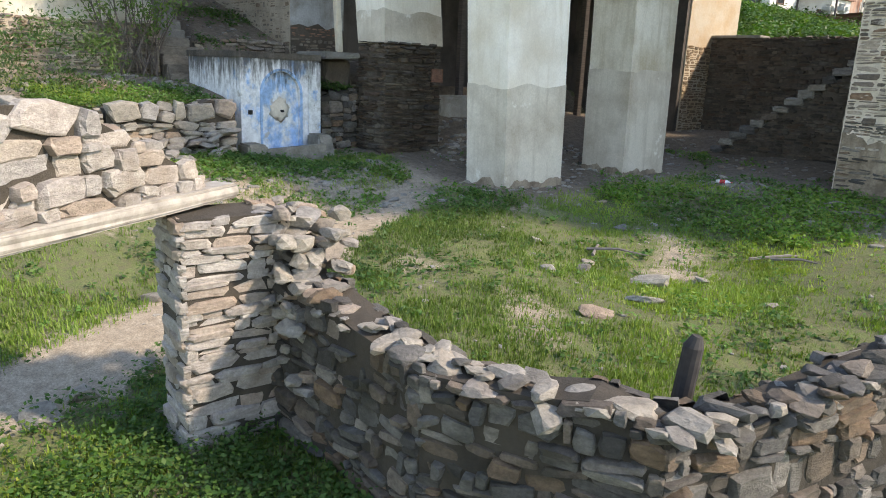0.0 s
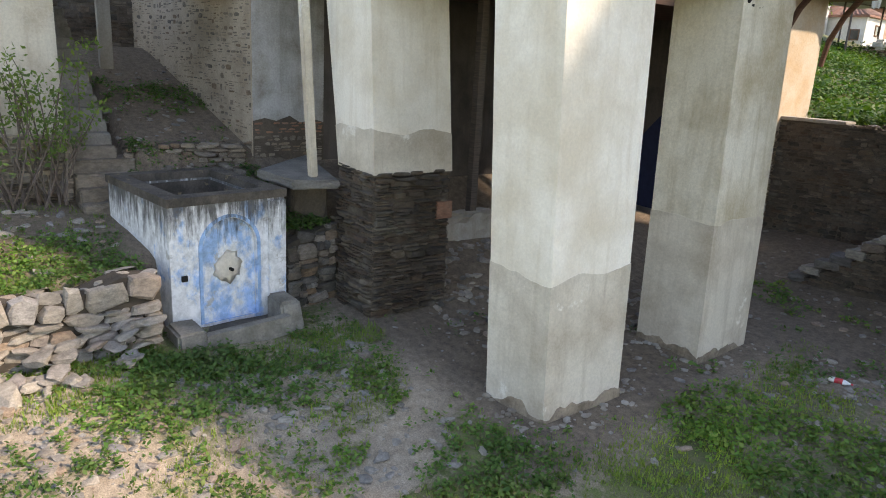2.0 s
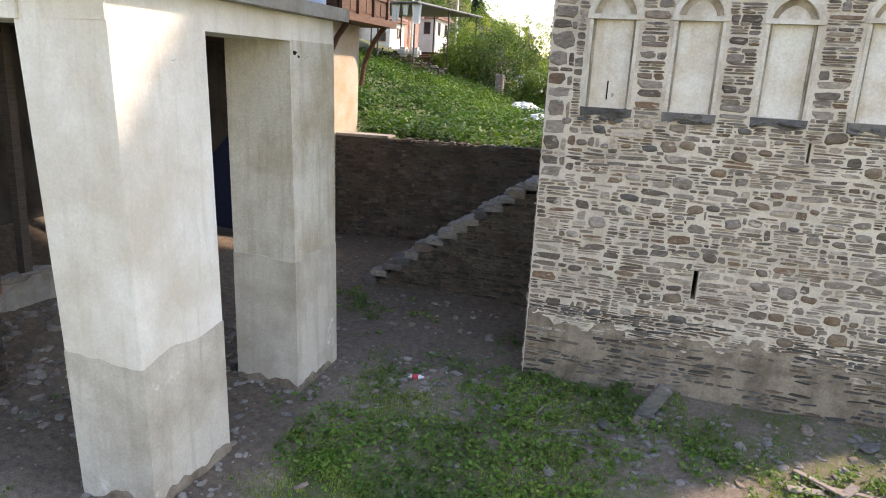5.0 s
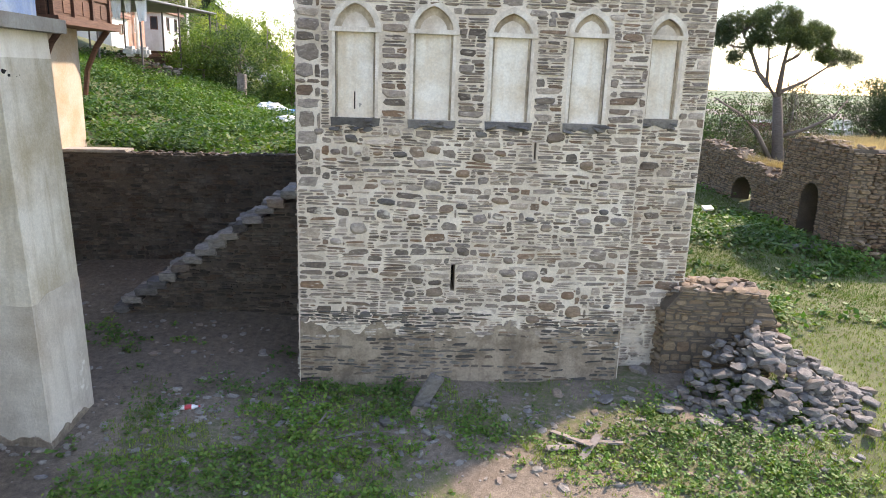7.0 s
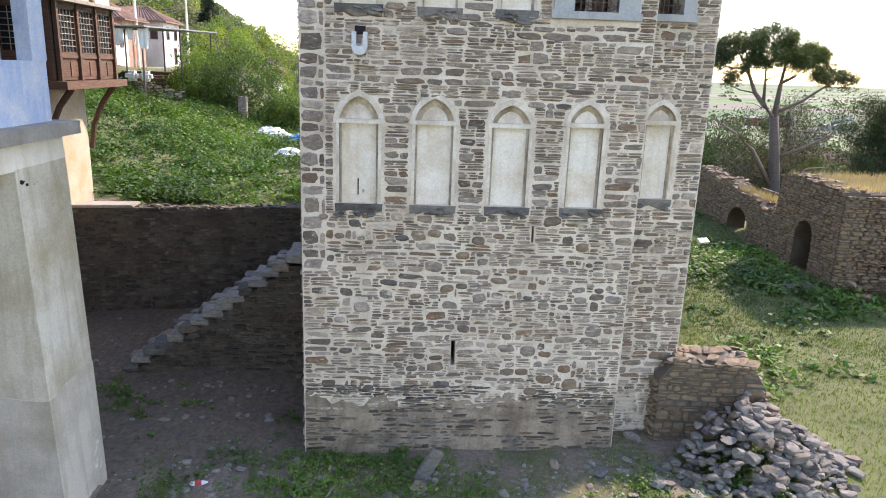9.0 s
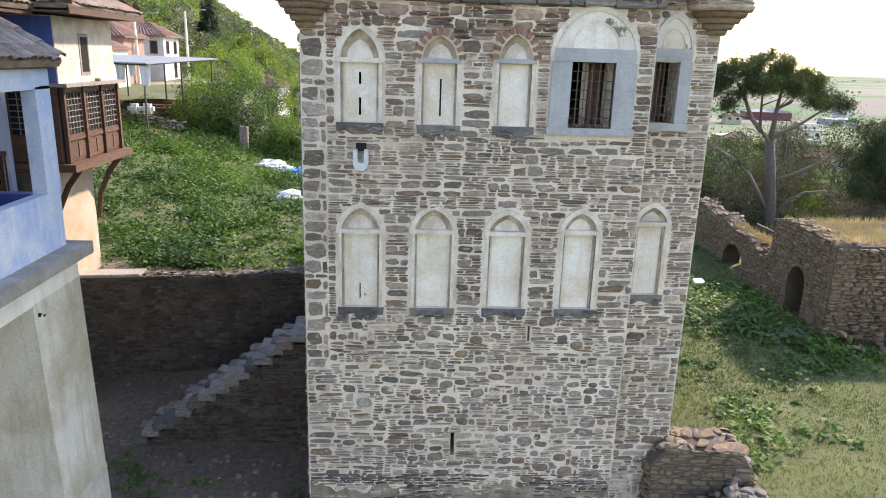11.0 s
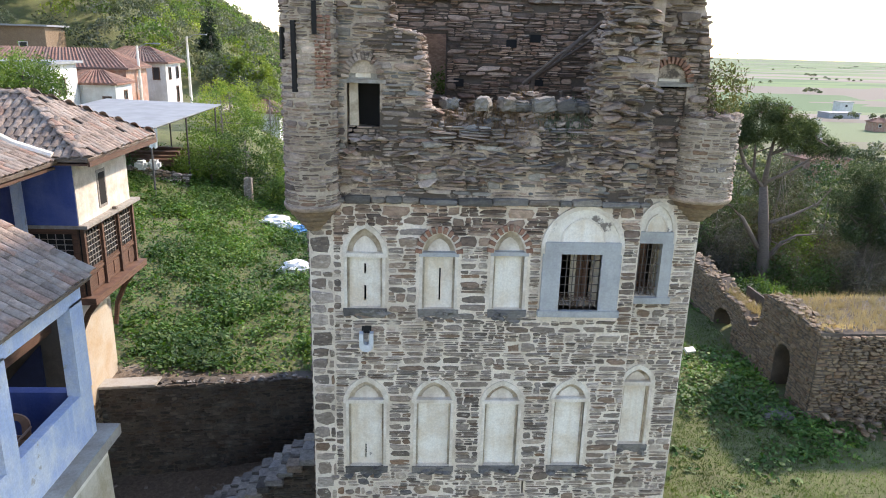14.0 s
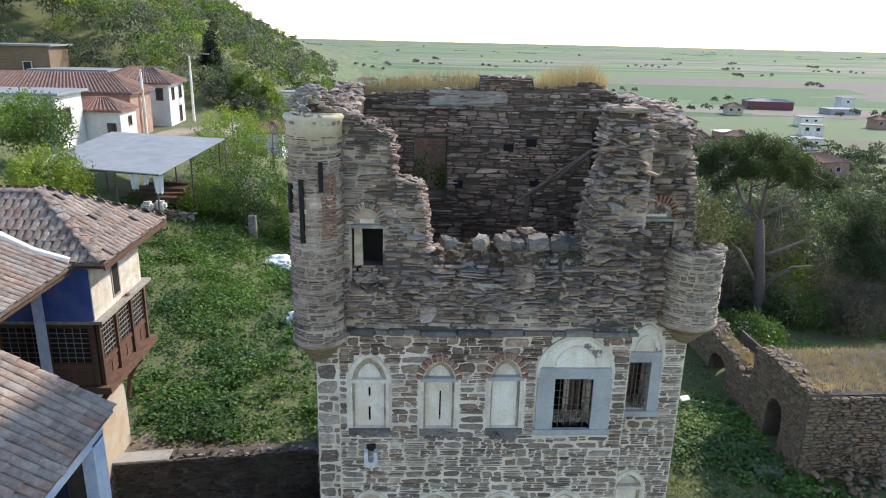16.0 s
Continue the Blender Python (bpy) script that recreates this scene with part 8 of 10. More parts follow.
for k in range(40):
    # dead twigs below the crown
    f = forks[rs.randint(len(forks))] - Vector((0, 0, 0.2))
    e = f + Vector((rs.uniform(-1.4, 1.4), rs.uniform(-0.8, 0.8), rs.uniform(-0.7, 0.5)))
    tube(bm, [f, f.lerp(e, 0.5) + Vector((0, 0, 0.12)), e], [0.03, 0.02, 0.006], 4, False)
part("branches", bm, M_PINEBARK, pine, "", True)
V, Q = leaf_quads(P, (0.10, 0.26), rs, 0.18)
fast_mesh("crown", V, Q, M_PINE, pine)
tree("pine_tree", (30.4, 29.2, gz1(30.4, 29.2)), (30.6, 29.2, 5.6),
     [(29.6, 29, 5.6, 1.5, 1.5, 0.8), (31.4, 29.3, 5.8, 1.6, 1.7, 0.8), (28.6, 28.8, 4.3, 1.4, 1.5, 0.7), (30.6, 28.4, 4.0, 1.7, 1.5, 0.8), (32.6, 28.6, 3.9, 1.6, 1.5, 0.9), (29.6, 28, 2.6, 1.6, 1.4, 0.8), (31.8, 27.6, 2.2, 1.8, 1.5, 0.9)],
     M_PINE, 30000, (0.10, 0.26), "low spreading dark pine", 303, 0.25, 12, 150, 0.26, wide=0.2)
rs0 = np.random.RandomState(310)
for i in range(20):
    x, y = 18.5 + (i % 10) * 1.9 + rs0.uniform(-1, 1), (28.5 if i < 10 else 32) + rs0.uniform(-1, 4)
    z = float(gz1(x, y))
    h = rs0.uniform(2.6, 4.8) if i < 10 else rs0.uniform(4.6, 6.2) - z
    if i % 4 == 0:
        tree("dense_shrub", (x, y, z), (x, y, z + h), [(x, y, z + h * 0.6, 2.1, 1.9, h * 0.5)], M_LEAF_DEEP, 5000, (0.1, 0.22), "dense green shrub behind the ruined wall", 311 + i, 0.06, 16, 60, 0.45, "shrub", 0.4)
    elif i % 2 and i > 9:
        tree("young_pine", (x, y, z), (x, y, z + h), [(x, y, z + h * 0.75, 1.7, 1.6, h * 0.25), (x + 0.8, y, z + h * 0.45, 1.6, 1.5, h * 0.25)], M_PINE, 9000, (0.1, 0.28), "dark young pine behind the ruined wall", 311 + i, 0.08, 12, 80, 0.35, "tree", 0.2)
    else:
        tree("dry_shrub", (x, y, z), (x, y, z + h), [(x, y, z + h * 0.55, 2.1, 1.9, h * 0.5)], M_TWIG, 7500, (0.15, 0.5), "tangle of grey leafless scrub under the pines", 311 + i, 0.06, 16, 80, 0.45, "shrub", 0.09)
for i, (x, y, h, mt) in enumerate([(27.5, 31.5, 4.2, M_LEAF), (24.5, 30, 2.4, M_LEAF_DEEP), (20.8, 23.5, 1.6, M_LEAF), (34, 33, 3.6, M_LEAF), (19.2, 22.5, 1.3, M_LEAF_DEEP)]):
    z = float(gz1(x, y))
    tree("green_shrub", (x, y, z), (x, y, z + h * 0.8), [(x, y, z + h * 0.6, 1.8, 1.8, h * 0.5)], mt, 3500, (0.12, 0.3), "leafy green shrub beyond the ruined wall", 330 + i, 0.05, 8, 60, 0.22, "shrub")

# shrubs and small trees on the slope behind the yard
SHRUBS = [(-10.2, 29.0, 2.8, 1.7), (-8.2, 29.5, 3.6, 2.2), (-5.6, 33.0, 4.2, 2.6), (-11.4, 36.5, 4.5, 2.4), (-2.6, 34.0, 3.6, 2.6), (-9.0, 41.0, 5.2, 2.8), (-4.5, 42.0, 5.0, 3.0), (0.8, 40.0, 4.4, 3.0), (-13.0, 45.0, 4.2, 2.4), (-5.2, 28.5, 2.4, 1.6), (-1.2, 29.5, 2.4, 1.8)]
for i, (x, y, h, r) in enumerate(SHRUBS):
    z = float(gz1(x, y))
    tree("slope_shrub", (x, y, z), (x, y, z + h * 0.85), [(x, y, z + h * 0.62, r, r, h * 0.45), (x + r * 0.6, y, z + h * 0.45, r * 0.6, r * 0.6, h * 0.35), (x - r * 0.5, y - 0.4, z + h * 0.4, r * 0.6, r * 0.6, h * 0.35)], (M_LEAF, M_LEAF_DEEP, M_SPRING)[i % 3], 6000, (0.09, 0.23), "bushy fresh green shrub on the slope", 350 + i, 0.07, 16, 90, 0.22, "shrub", 0.38)
for i, (x, y, h, r, mt, nm, lb) in enumerate([(-20.8, 30.0, 4.6, 1.9, M_LEAF, "fig_tree", "leafy green fig tree among the houses"), (-16.4, 22.6, 3.6, 1.8, M_LEAF, "fig_tree", "leafy green fig tree among the houses"), (-22.8, 27.0, 4.6, 2.0, M_LEAF, "fig_tree", "leafy green fig tree among the houses"), (-17.5, 74.0, 6.8, 2.9, M_LEAF, "ash_tree", "light green spring tree by the lane"), (-11.0, 72.0, 5.0, 2.6, M_LEAF_DEEP, "ash_tree", "light green spring tree by the lane"), (-40.0, 74.0, 9.0, 4.5, M_LEAF, "ash_tree", "light green spring tree by the lane"), (-46.0, 70.0, 8.0, 4.5, M_LEAF, "ash_tree", "light green spring tree by the lane")]):
    z = float(gz1(x, y))
    tree(nm, (x, y, z), (x, y, z + h * 0.8), [(x, y, z + h * 0.65, r, r, h * 0.36), (x + r * 0.5, y, z + h * 0.5, r * 0.6, r * 0.6, h * 0.28), (x - r * 0.5, y, z + h * 0.52, r * 0.6, r * 0.6, h * 0.3)], M_SPRING if mt is M_LEAF and i % 2 else mt, 9000, (0.10, 0.27) if y < 60 else (0.25, 0.55), lb, 380 + i, 0.12, 14, 120, 0.26, wide=0.35)
x, y = -24.0, 80.0
z = float(gz1(x, y))
tree("cypress_tree", (x, y, z), (x, y, z + 8.0), [(x, y, z + 1.3 + 1.25 * k, 1.7 * (1 - k / 6.5), 1.9 * (1 - k / 6.5), 1.6) for k in range(6)], M_CYPRESS, 5200, (0.25, 0.6), "dark slender cypress standing among the houses", 395, 0.2, 3, 160, 0.25, wide=0.3)
# fig at the foot of the cream wall: bare crooked branches with few leaves
fig = thing("young_fig", (-11.2, -10.4, 1.6), "young fig with bare crooked branches and sprouting leaves", "shrub")
rs = np.random.RandomState(401)
FIGX, FIGY = -11.2, -10.4
tips = []
for i in range(30):
    a = rs.uniform(0, 6.28)
    s = Vector((FIGX + rs.uniform(-0.25, 0.25), FIGY + rs.uniform(-0.5, 0.5), 1.6))
    e = s + Vector((abs(math.cos(a)) * rs.uniform(0.1, 0.6), math.sin(a) * rs.uniform(0.3, 0.9), rs.uniform(1.1, 2.5)))
    m = s.lerp(e, 0.5) + Vector((rs.uniform(-0.25, 0.25), rs.uniform(-0.25, 0.25), -0.15))
    f = e + Vector((math.cos(a) * 0.18, math.sin(a) * 0.22, 0.3))
    bm = bmesh.new()
    tube(bm, [s, m, e, f], [0.022, 0.016, 0.010, 0.005], 6)
    part("branch", bm, M_PINEBARK, fig)
    tips += [m.lerp(e, 0.7), e, f]
P = np.repeat(np.array([tuple(t) for t in tips]), 18, 0) + rs.normal(size=(len(tips) * 18, 3)) * 0.09
V, Q = leaf_quads(P, (0.05, 0.13), rs, 0.5)
fast_mesh("crown", V, Q, M_LEAF, fig)
bush = thing("low_bush", (-9.4, -12.2, 1.2), "low tangle of green bush on the terrace", "shrub")
P, C = clumped([(-9.3, -12.4, 1.9, 1.0, 1.3, 0.9)], 3000, rs, 90, 0.14)
V, Q = leaf_quads(P, (0.05, 0.13), rs, 0.35)
fast_mesh("leaves", V, Q, M_LEAF_DEEP, bush)
# grey sapling by the tower's corner, and shrub on the broken turret
sap = thing("grey_sapling", (4.8, -8.0, -0.8), "thin grey-leaved olive sapling", "tree")
tips = []
for i in range(14):
    a = rs.uniform(0, 6.28)
    e = Vector((4.8 + math.cos(a) * 0.4, -8.0 + math.sin(a) * 0.4, rs.uniform(0.5, 1.6)))
    bm = bmesh.new()
    tube(bm, [(4.8, -8.0, -0.95), Vector((4.8, -8.0, 0.0)).lerp(e, 0.4), e], [0.018, 0.012, 0.005], 5)
    part("branch", bm, M_BARK, sap)
    tips += [Vector((4.8, -8.0, 0.0)).lerp(e, k) for k in (0.5, 0.75, 1.0)]
P = np.repeat(np.array([tuple(t) for t in tips]), 16, 0) + rs.normal(size=(len(tips) * 16, 3)) * 0.09
V, Q = leaf_quads(P, (0.05, 0.11), rs, 0.25)
fast_mesh("crown", V, Q, M_OLIVE, sap)
tp = thing("turret_shrub", (7.3, 0.7, 11.8), "yellowish wall shrub rooted in the broken turret", "shrub")
P, C = clumped([(7.25, 0.7, 12.15, 0.5, 0.45, 0.5)], 1500, rs, 50, 0.1)
V, Q = leaf_quads(P, (0.05, 0.13), rs, 0.3)
fast_mesh("leaves", V, Q, leaf_mat("yellow_green_leaves", [(0.20, 0.19, 0.07), (0.26, 0.22, 0.10), (0.15, 0.17, 0.06)]), tp)

P, C = clumped([(1.1, 6.3, 12.0, 0.9, 0.4, 0.7), (2.2, 6.3, 11.8, 0.9, 0.4, 0.5)], 2600, rs, 60, 0.12)
V, Q = leaf_quads(P, (0.05, 0.13), rs, 0.45)
rsh = thing("room_shrub", (1.5, 6.3, 11.4), "green shrub growing in the roofless rear room", "shrub")
fast_mesh("leaves", V, Q, M_LEAF, rsh)

# ---- far woods ----
def wood(name, spots, hgt, mat, seed, per, size, label):
    rs = np.random.RandomState(seed)
    P = []
    for x, y in spots:
        z = float(ground_z(np.array([x]), np.array([y]))[0])
        h = rs.uniform(*hgt)
        lumps = rs.normal(size=(7, 3))
        lumps /= np.linalg.norm(lumps, axis=1, keepdims=True)
        lumps[:, 2] = np.abs(lumps[:, 2]) * 0.9 - 0.15
        d = rs.normal(size=(per, 3))
        d /= np.linalg.norm(d, axis=1, keepdims=True)
        d[:, 2] = np.where(d[:, 2] < -0.4, -d[:, 2], d[:, 2])
        r = rs.uniform(0.8, 1.0, (per, 1)) * 0.27 * h
        P.append(np.array([x, y, z + h * 0.5]) + lumps[rs.randint(0, 7, per)] * np.array([h * 0.36, h * 0.36, h * 0.34]) + d * r)
    P = np.concatenate(P)
    V, Q = leaf_quads(P, size, rs, 0.75, 0.0)
    return fast_mesh(name, V, Q, mat, None, "stuff", label, "trees")


rs = np.random.RandomState(420)
hill_spots, hill_bright = [], []
while len(hill_spots) < 3000:
    a, d = math.radians(rs.uniform(-64, -6)), 62 + 360 * rs.uniform() ** 1.5
    x, y = d * math.sin(a), d * math.cos(a)
    if -47 < x < -8 and y < 68 or math.hypot(x + 20, y - 106) < 9 or math.hypot(x + 25, y - 147) < 10 or y < 40 and d < 75:
        continue
    (hill_bright if rs.uniform() < 0.25 else hill_spots).append((x, y))
near_spots = [q for q in hill_spots if math.hypot(*q) < 150]
hill_spots = [q for q in hill_spots if math.hypot(*q) >= 150]
wood("near_olive_wood", near_spots[0::2], (2.4, 4.4), M_OLIVE, 425, 210, (0.17, 0.38), "grey-green olive trees above the village")
wood("near_dark_olive_wood", near_spots[1::2], (2.4, 4.8), M_OLIVE_DARK, 427, 210, (0.17, 0.38), "dark old olive trees above the village")
wood("olive_wood", hill_spots[0::2], (3.4, 6), M_OLIVE, 421, 90, (0.42, 0.9), "grey-green olive groves on the hillside")
wood("dark_olive_wood", hill_spots[1::2], (3.4, 6), M_OLIVE_DARK, 428, 90, (0.42, 0.9), "dark olive groves on the hillside")
near_bright = [q for q in hill_bright if math.hypot(*q) < 150]
hill_bright = [q for q in hill_bright if math.hypot(*q) >= 150]
wood("near_broadleaf_wood", near_bright[0::2], (2.8, 5.6), M_LEAF, 426, 280, (0.18, 0.4), "fresh green trees above the village")
wood("near_spring_wood", near_bright[1::2], (2.8, 5.6), M_SPRING, 429, 280, (0.18, 0.4), "yellow-green spring trees above the village")
wood("broadleaf_wood", hill_bright, (3.6, 6.5), M_LEAF, 422, 80, (0.45, 1.0), "fresh green trees among the olives")
low, east = [], []
for i in range(900):
    a, d = math.radians(rs.uniform(10, 52)), 48 + 170 * rs.uniform() ** 1.2
    low.append((d * math.sin(a), d * math.cos(a)))
for i in range(110):
    low.append((rs.uniform(21, 52), rs.uniform(34, 56)))
for i in range(90):
    # hedges and rows of trees between the fields
    a, d, turn = math.radians(rs.uniform(-10, 50)), 280 + 2600 * rs.uniform() ** 1.5, rs.choice((0.1, 0.3, 1.7))
    for k in range(rs.randint(1, 9)):
        east.append((d * math.sin(a) + 7 * k * math.cos(turn) + rs.normal(), d * math.cos(a) + 7 * k * math.sin(turn) * 0.4 + rs.normal()))
wood("valley_olives", low[0::2], (3.0, 5.5), M_OLIVE, 423, 150, (0.35, 0.8), "grey-green olive trees below the village")
wood("valley_dark_trees", low[1::2], (3.0, 5.5), M_OLIVE_DARK, 430, 150, (0.35, 0.8), "dark green trees below the village")
wood("field_trees", east, (2.5, 5.5), M_OLIVE_DARK, 424, 110, (0.5, 1.0), "scattered trees between the fields of the plain")


# ---- village ----
M_ROOF_RED = stone_mat("red_tile_roof", [(0.297, 0.150, 0.106), (0.247, 0.133, 0.097), (0.330, 0.194, 0.141), (0.214, 0.133, 0.106)], grain=3, blotch=0.4, blotch_col=(0.28, 0.2, 0.16))
M_BRICKWALL = plaster_mat("bare_brickwork", (0.36, 0.19, 0.13), (0.42, 0.33, 0.27), 0.8, 1.5, False, 0.9, 0.4)
M_TIN = plain_mat("galvanised_sheet", (0.25, 0.265, 0.27), 0.75, 0.0, 0.15, 1.2)
M_LIME = plaster_mat("whitewash", (0.70, 0.695, 0.67), (0.50, 0.47, 0.42), 0.7, 0.8)
M_GLASS = plain_mat("dark_window_glass", (0.03, 0.035, 0.04), 0.12)
M_BARN = plain_mat("maroon_sheet", (0.16, 0.04, 0.05), 0.5)


def house(at, size, turn, wall, roof, label, pitch=1.4, windows=(), eave=0.4, flat=False, storeys=1):
    """A village house: walls, hipped or flat roof with eaves, framed windows (side, along, sill, width, height)."""
    x, y, z = at
    w, d, h = size
    ob = thing("village_house", (0, 0, 0), label, "house", "village houses")
    part("wall", soft_box(-w / 2, -d / 2, -1.5, w / 2, d / 2, h, 0.03), wall, ob)
    if flat:
        part("roof", soft_box(-w / 2 - eave, -d / 2 - eave, h, w / 2 + eave, d / 2 + eave, h + 0.18, 0.03), roof, ob)
    else:
        W, D = w / 2 + eave, d / 2 + eave
        r = max(0.0, W - D * 0.9)
        bm = bmesh.new()
        e = [bm.verts.new(p) for p in ((-W, -D, h), (W, -D, h), (W, D, h), (-W, D, h))]
        f = [bm.verts.new(p) for p in ((-W, -D, h - 0.15), (W, -D, h - 0.15), (W, D, h - 0.15), (-W, D, h - 0.15))]
        a, b = bm.verts.new((-r, 0, h + pitch)), bm.verts.new((r + 0.01, 0, h + pitch))
        for q in ((e[0], e[1], b, a), (e[1], e[2], b), (e[2], e[3], a, b), (e[3], e[0], a), (f[3], f[2], f[1], f[0])):
            bm.faces.new(q)
        # rows of tiles from eave to ridge
        rows = bmesh.new()
        for p0, p1, r1, r0 in ((e[0], e[1], b, a), (e[1], e[2], b, b), (e[2], e[3], a, b), (e[3], e[0], a, a)):
            p0, p1, r0, r1 = p0.co.copy(), p1.co.copy(), r0.co.copy(), r1.co.copy()
            n = max(4, int((p1 - p0).length / 0.34))
            up = (p1 - p0).cross(((r0 + r1) / 2) - p0).normalized() * 0.07
            low = up * 0.1
            for i in range(n):
                t0, t1 = (i + 0.1) / n, (i + 0.9) / n
                tm = (t0 + t1) / 2
                c = [rows.verts.new(v) for v in (p0.lerp(p1, t0) + low, p0.lerp(p1, tm) + up, p0.lerp(p1, t1) + low, r0.lerp(r1, t1) + low, r0.lerp(r1, tm) + up, r0.lerp(r1, t0) + low)]
                rows.faces.new((c[0], c[1], c[4], c[5]))
                rows.faces.new((c[1], c[2], c[3], c[4]))
        for i in range(4):
            bm.faces.new((f[i], f[(i + 1) % 4], e[(i + 1) % 4], e[i]))
        deck = part("roof", bm, roof, ob)
        tagged(part("tiling", rows, roof, deck), kind="stuff")
    for side, u, sill, ww, hh in windows:
        n, uu, off = {"s": ((0, -1, 0), (1, 0, 0), d / 2), "e": ((1, 0, 0), (0, 1, 0), w / 2), "w": ((-1, 0, 0), (0, -1, 0), w / 2)}[side]
        s = Plane3(Vector(n) * off, uu, n)
        win = thing("window", s.at(u, sill), "", "")
        win.parent = ob
        slab_poly("frame", s, [(u - ww / 2, sill), (u + ww / 2, sill), (u + ww / 2, sill + hh), (u - ww / 2, sill + hh)], -0.05, 0.06, M_LIME if wall is not M_LIME else M_WOOD, win, "", [[(u - ww / 2 + 0.08, sill + 0.08), (u + ww / 2 - 0.08, sill + 0.08), (u + ww / 2 - 0.08, sill + hh - 0.08), (u - ww / 2 + 0.08, sill + hh - 0.08)]])
        slab_poly("pane", s, [(u - ww / 2 + 0.05, sill + 0.05), (u + ww / 2 - 0.05, sill + 0.05), (u + ww / 2 - 0.05, sill + hh - 0.05), (u - ww / 2 + 0.05, sill + hh - 0.05)], -0.02, 0.02, M_GLASS, win)
    ob.matrix_world = Matrix.Translation((x, y, z)) @ Matrix.Rotation(radians(turn), 4, "Z")
    return ob


def gnd(x, y):
    return float(gz1(x, y))


house((-25.6, 60.3, 6.3), (6.6, 5.0, 4.3), 2, M_LIME, M_ROOF_RED, "whitewashed two-storey house with a brown hipped roof", 1.35, [("e", -1.3, 2.6, 0.8, 1.2), ("e", 1.2, 2.6, 0.8, 1.2), ("s", 2.4, 2.6, 0.7, 1.2), ("e", 0.9, 0.3, 0.8, 1.6)])
house((-32.3, 52.0, 6.4), (19.0, 5.0, 3.9), 1, M_BRICKWALL, M_ROOF_RED, "long brick house under a red tiled roof", 1.5, [("s", 2.0, 1.9, 1.0, 1.1), ("e", 0.5, 1.9, 1.0, 1.2), ("s", 8.6, 0.6, 0.7, 1.6)])
house((-24.1, 46.5, 6.3), (4.6, 3.4, 3.0), 1, M_LIME, M_ROOF_RED, "low white outhouse with a patched tile roof", 0.9, [("e", 0.3, 1.6, 0.7, 0.8), ("s", 1.6, 1.2, 0.7, 0.8)], 0.25)
house((-28.7, 42.2, 6.3), (8.6, 4.5, 4.5), 2, M_LIME, M_TIN, "white flat-roofed house with barred windows", 0.5, [("s", 2.8, 2.2, 1.5, 1.3), ("s", -0.6, 2.2, 1.4, 1.3), ("e", -0.6, 2.2, 1.2, 1.3)], flat=True)
house((-33.3, 63.5, 6.4), (7.0, 4.0, 4.9), 3, M_TAN, M_TIN, "stone store with a bright sheet roof", 0.6, flat=True)
house((-41.0, 66.0, 7.0), (9.5, 5.0, 6.6), 4, M_TAN, M_TIN, "old stone house with a sheet roof", 0.6, [("s", 2.5, 4.0, 0.9, 1.1)], flat=True)
house((-12.9, 58.5, gnd(-12.9, 58.5)), (3.8, 4.0, 1.9), -6, M_LIME, M_ROOF_RED, "low hut with a faded red roof", 1.0)
house((-25.4, 150.0, gnd(-25.4, 150)), (5.4, 5.0, 6.0), 10, M_CEMENT, M_TIN, "grey flat-roofed house high on the hill", 1.0, [("s", -1.2, 3.5, 1.2, 1.2), ("s", 1.3, 3.5, 1.2, 1.2)], flat=True)
house((-19.9, 108.0, gnd(-19.9, 108)), (4.6, 5.0, 4.4), 0, M_CEMENT_LOW, M_ROOF_RED, "grey cement house with a tiled roof", 1.3, [("s", 0.9, 2.5, 1.1, 1.0)])
EAST = [((92, 139), (13, 10, 6.5), 12, M_BRICKWALL, M_ROOF_RED, "two-storey brick house with a pale red hipped roof", False, [("s", -3, 3.7, 1.6, 1.4), ("s", 3, 3.7, 1.6, 1.4), ("s", -3, 0.8, 1.5, 1.4), ("s", 3, 0.8, 1.5, 1.4), ("w", 0, 3.7, 1.5, 1.4)]),
        ((56, 82), (9, 7, 2.6), 20, M_LIME, M_TIN, "low house with a pale sheet roof", False, []),
        ((47, 76), (8, 6, 2.4), -8, M_LIME, M_TIN, "low house with a pale sheet roof", False, []),
        ((170, 318), (36, 16, 6.5), -8, M_BARN, M_TIN, "maroon metal barn with a pale roof", False, []),
        ((118, 190), (13, 9, 5.5), 8, M_CEMENT, M_TIN, "flat grey village house beside the fields", True, [("s", -2, 3, 2, 1.4), ("s", 3, 3, 2, 1.4)]),
        ((100, 205), (10, 8, 5.0), 14, M_BRICKWALL, M_CEMENT, "unfinished brick house with a flat concrete roof", True, [("s", 0, 2.8, 1.6, 1.4)]),
        ((152, 250), (14, 9, 6.0), 0, M_CEMENT, M_TIN, "flat grey village house beside the fields", True, [("s", -3, 3.2, 2, 1.4), ("s", 3, 3.2, 2, 1.4)]),
        ((195, 300), (26, 14, 4.0), 5, M_BLUESTONE, M_TIN, "long open shed with a sheet roof", True, []),
        ((215, 330), (12, 9, 9.0), 5, M_LIME, M_TIN, "white farm store with a tower", True, [("s", 0, 5, 2, 1.6)]),
        ((78, 196), (18, 10, 3.2), -14, M_CEMENT, M_TIN, "low farm shed with a tin roof", True, []),
        ((60, 470), (30, 12, 6), 0, M_BRICKWALL, M_ROOF_RED, "row of far farmhouses", False, []),
        ((20, 460), (24, 12, 6), 0, M_LIME, M_ROOF_RED, "row of far farmhouses", False, []),
        ((-8, 430), (26, 12, 6), 5, M_BRICKWALL, M_ROOF_RED, "row of far farmhouses", False, []),
        ((-24, 380), (18, 10, 7), 0, M_LIME, M_ROOF_RED, "row of far farmhouses", False, [])]
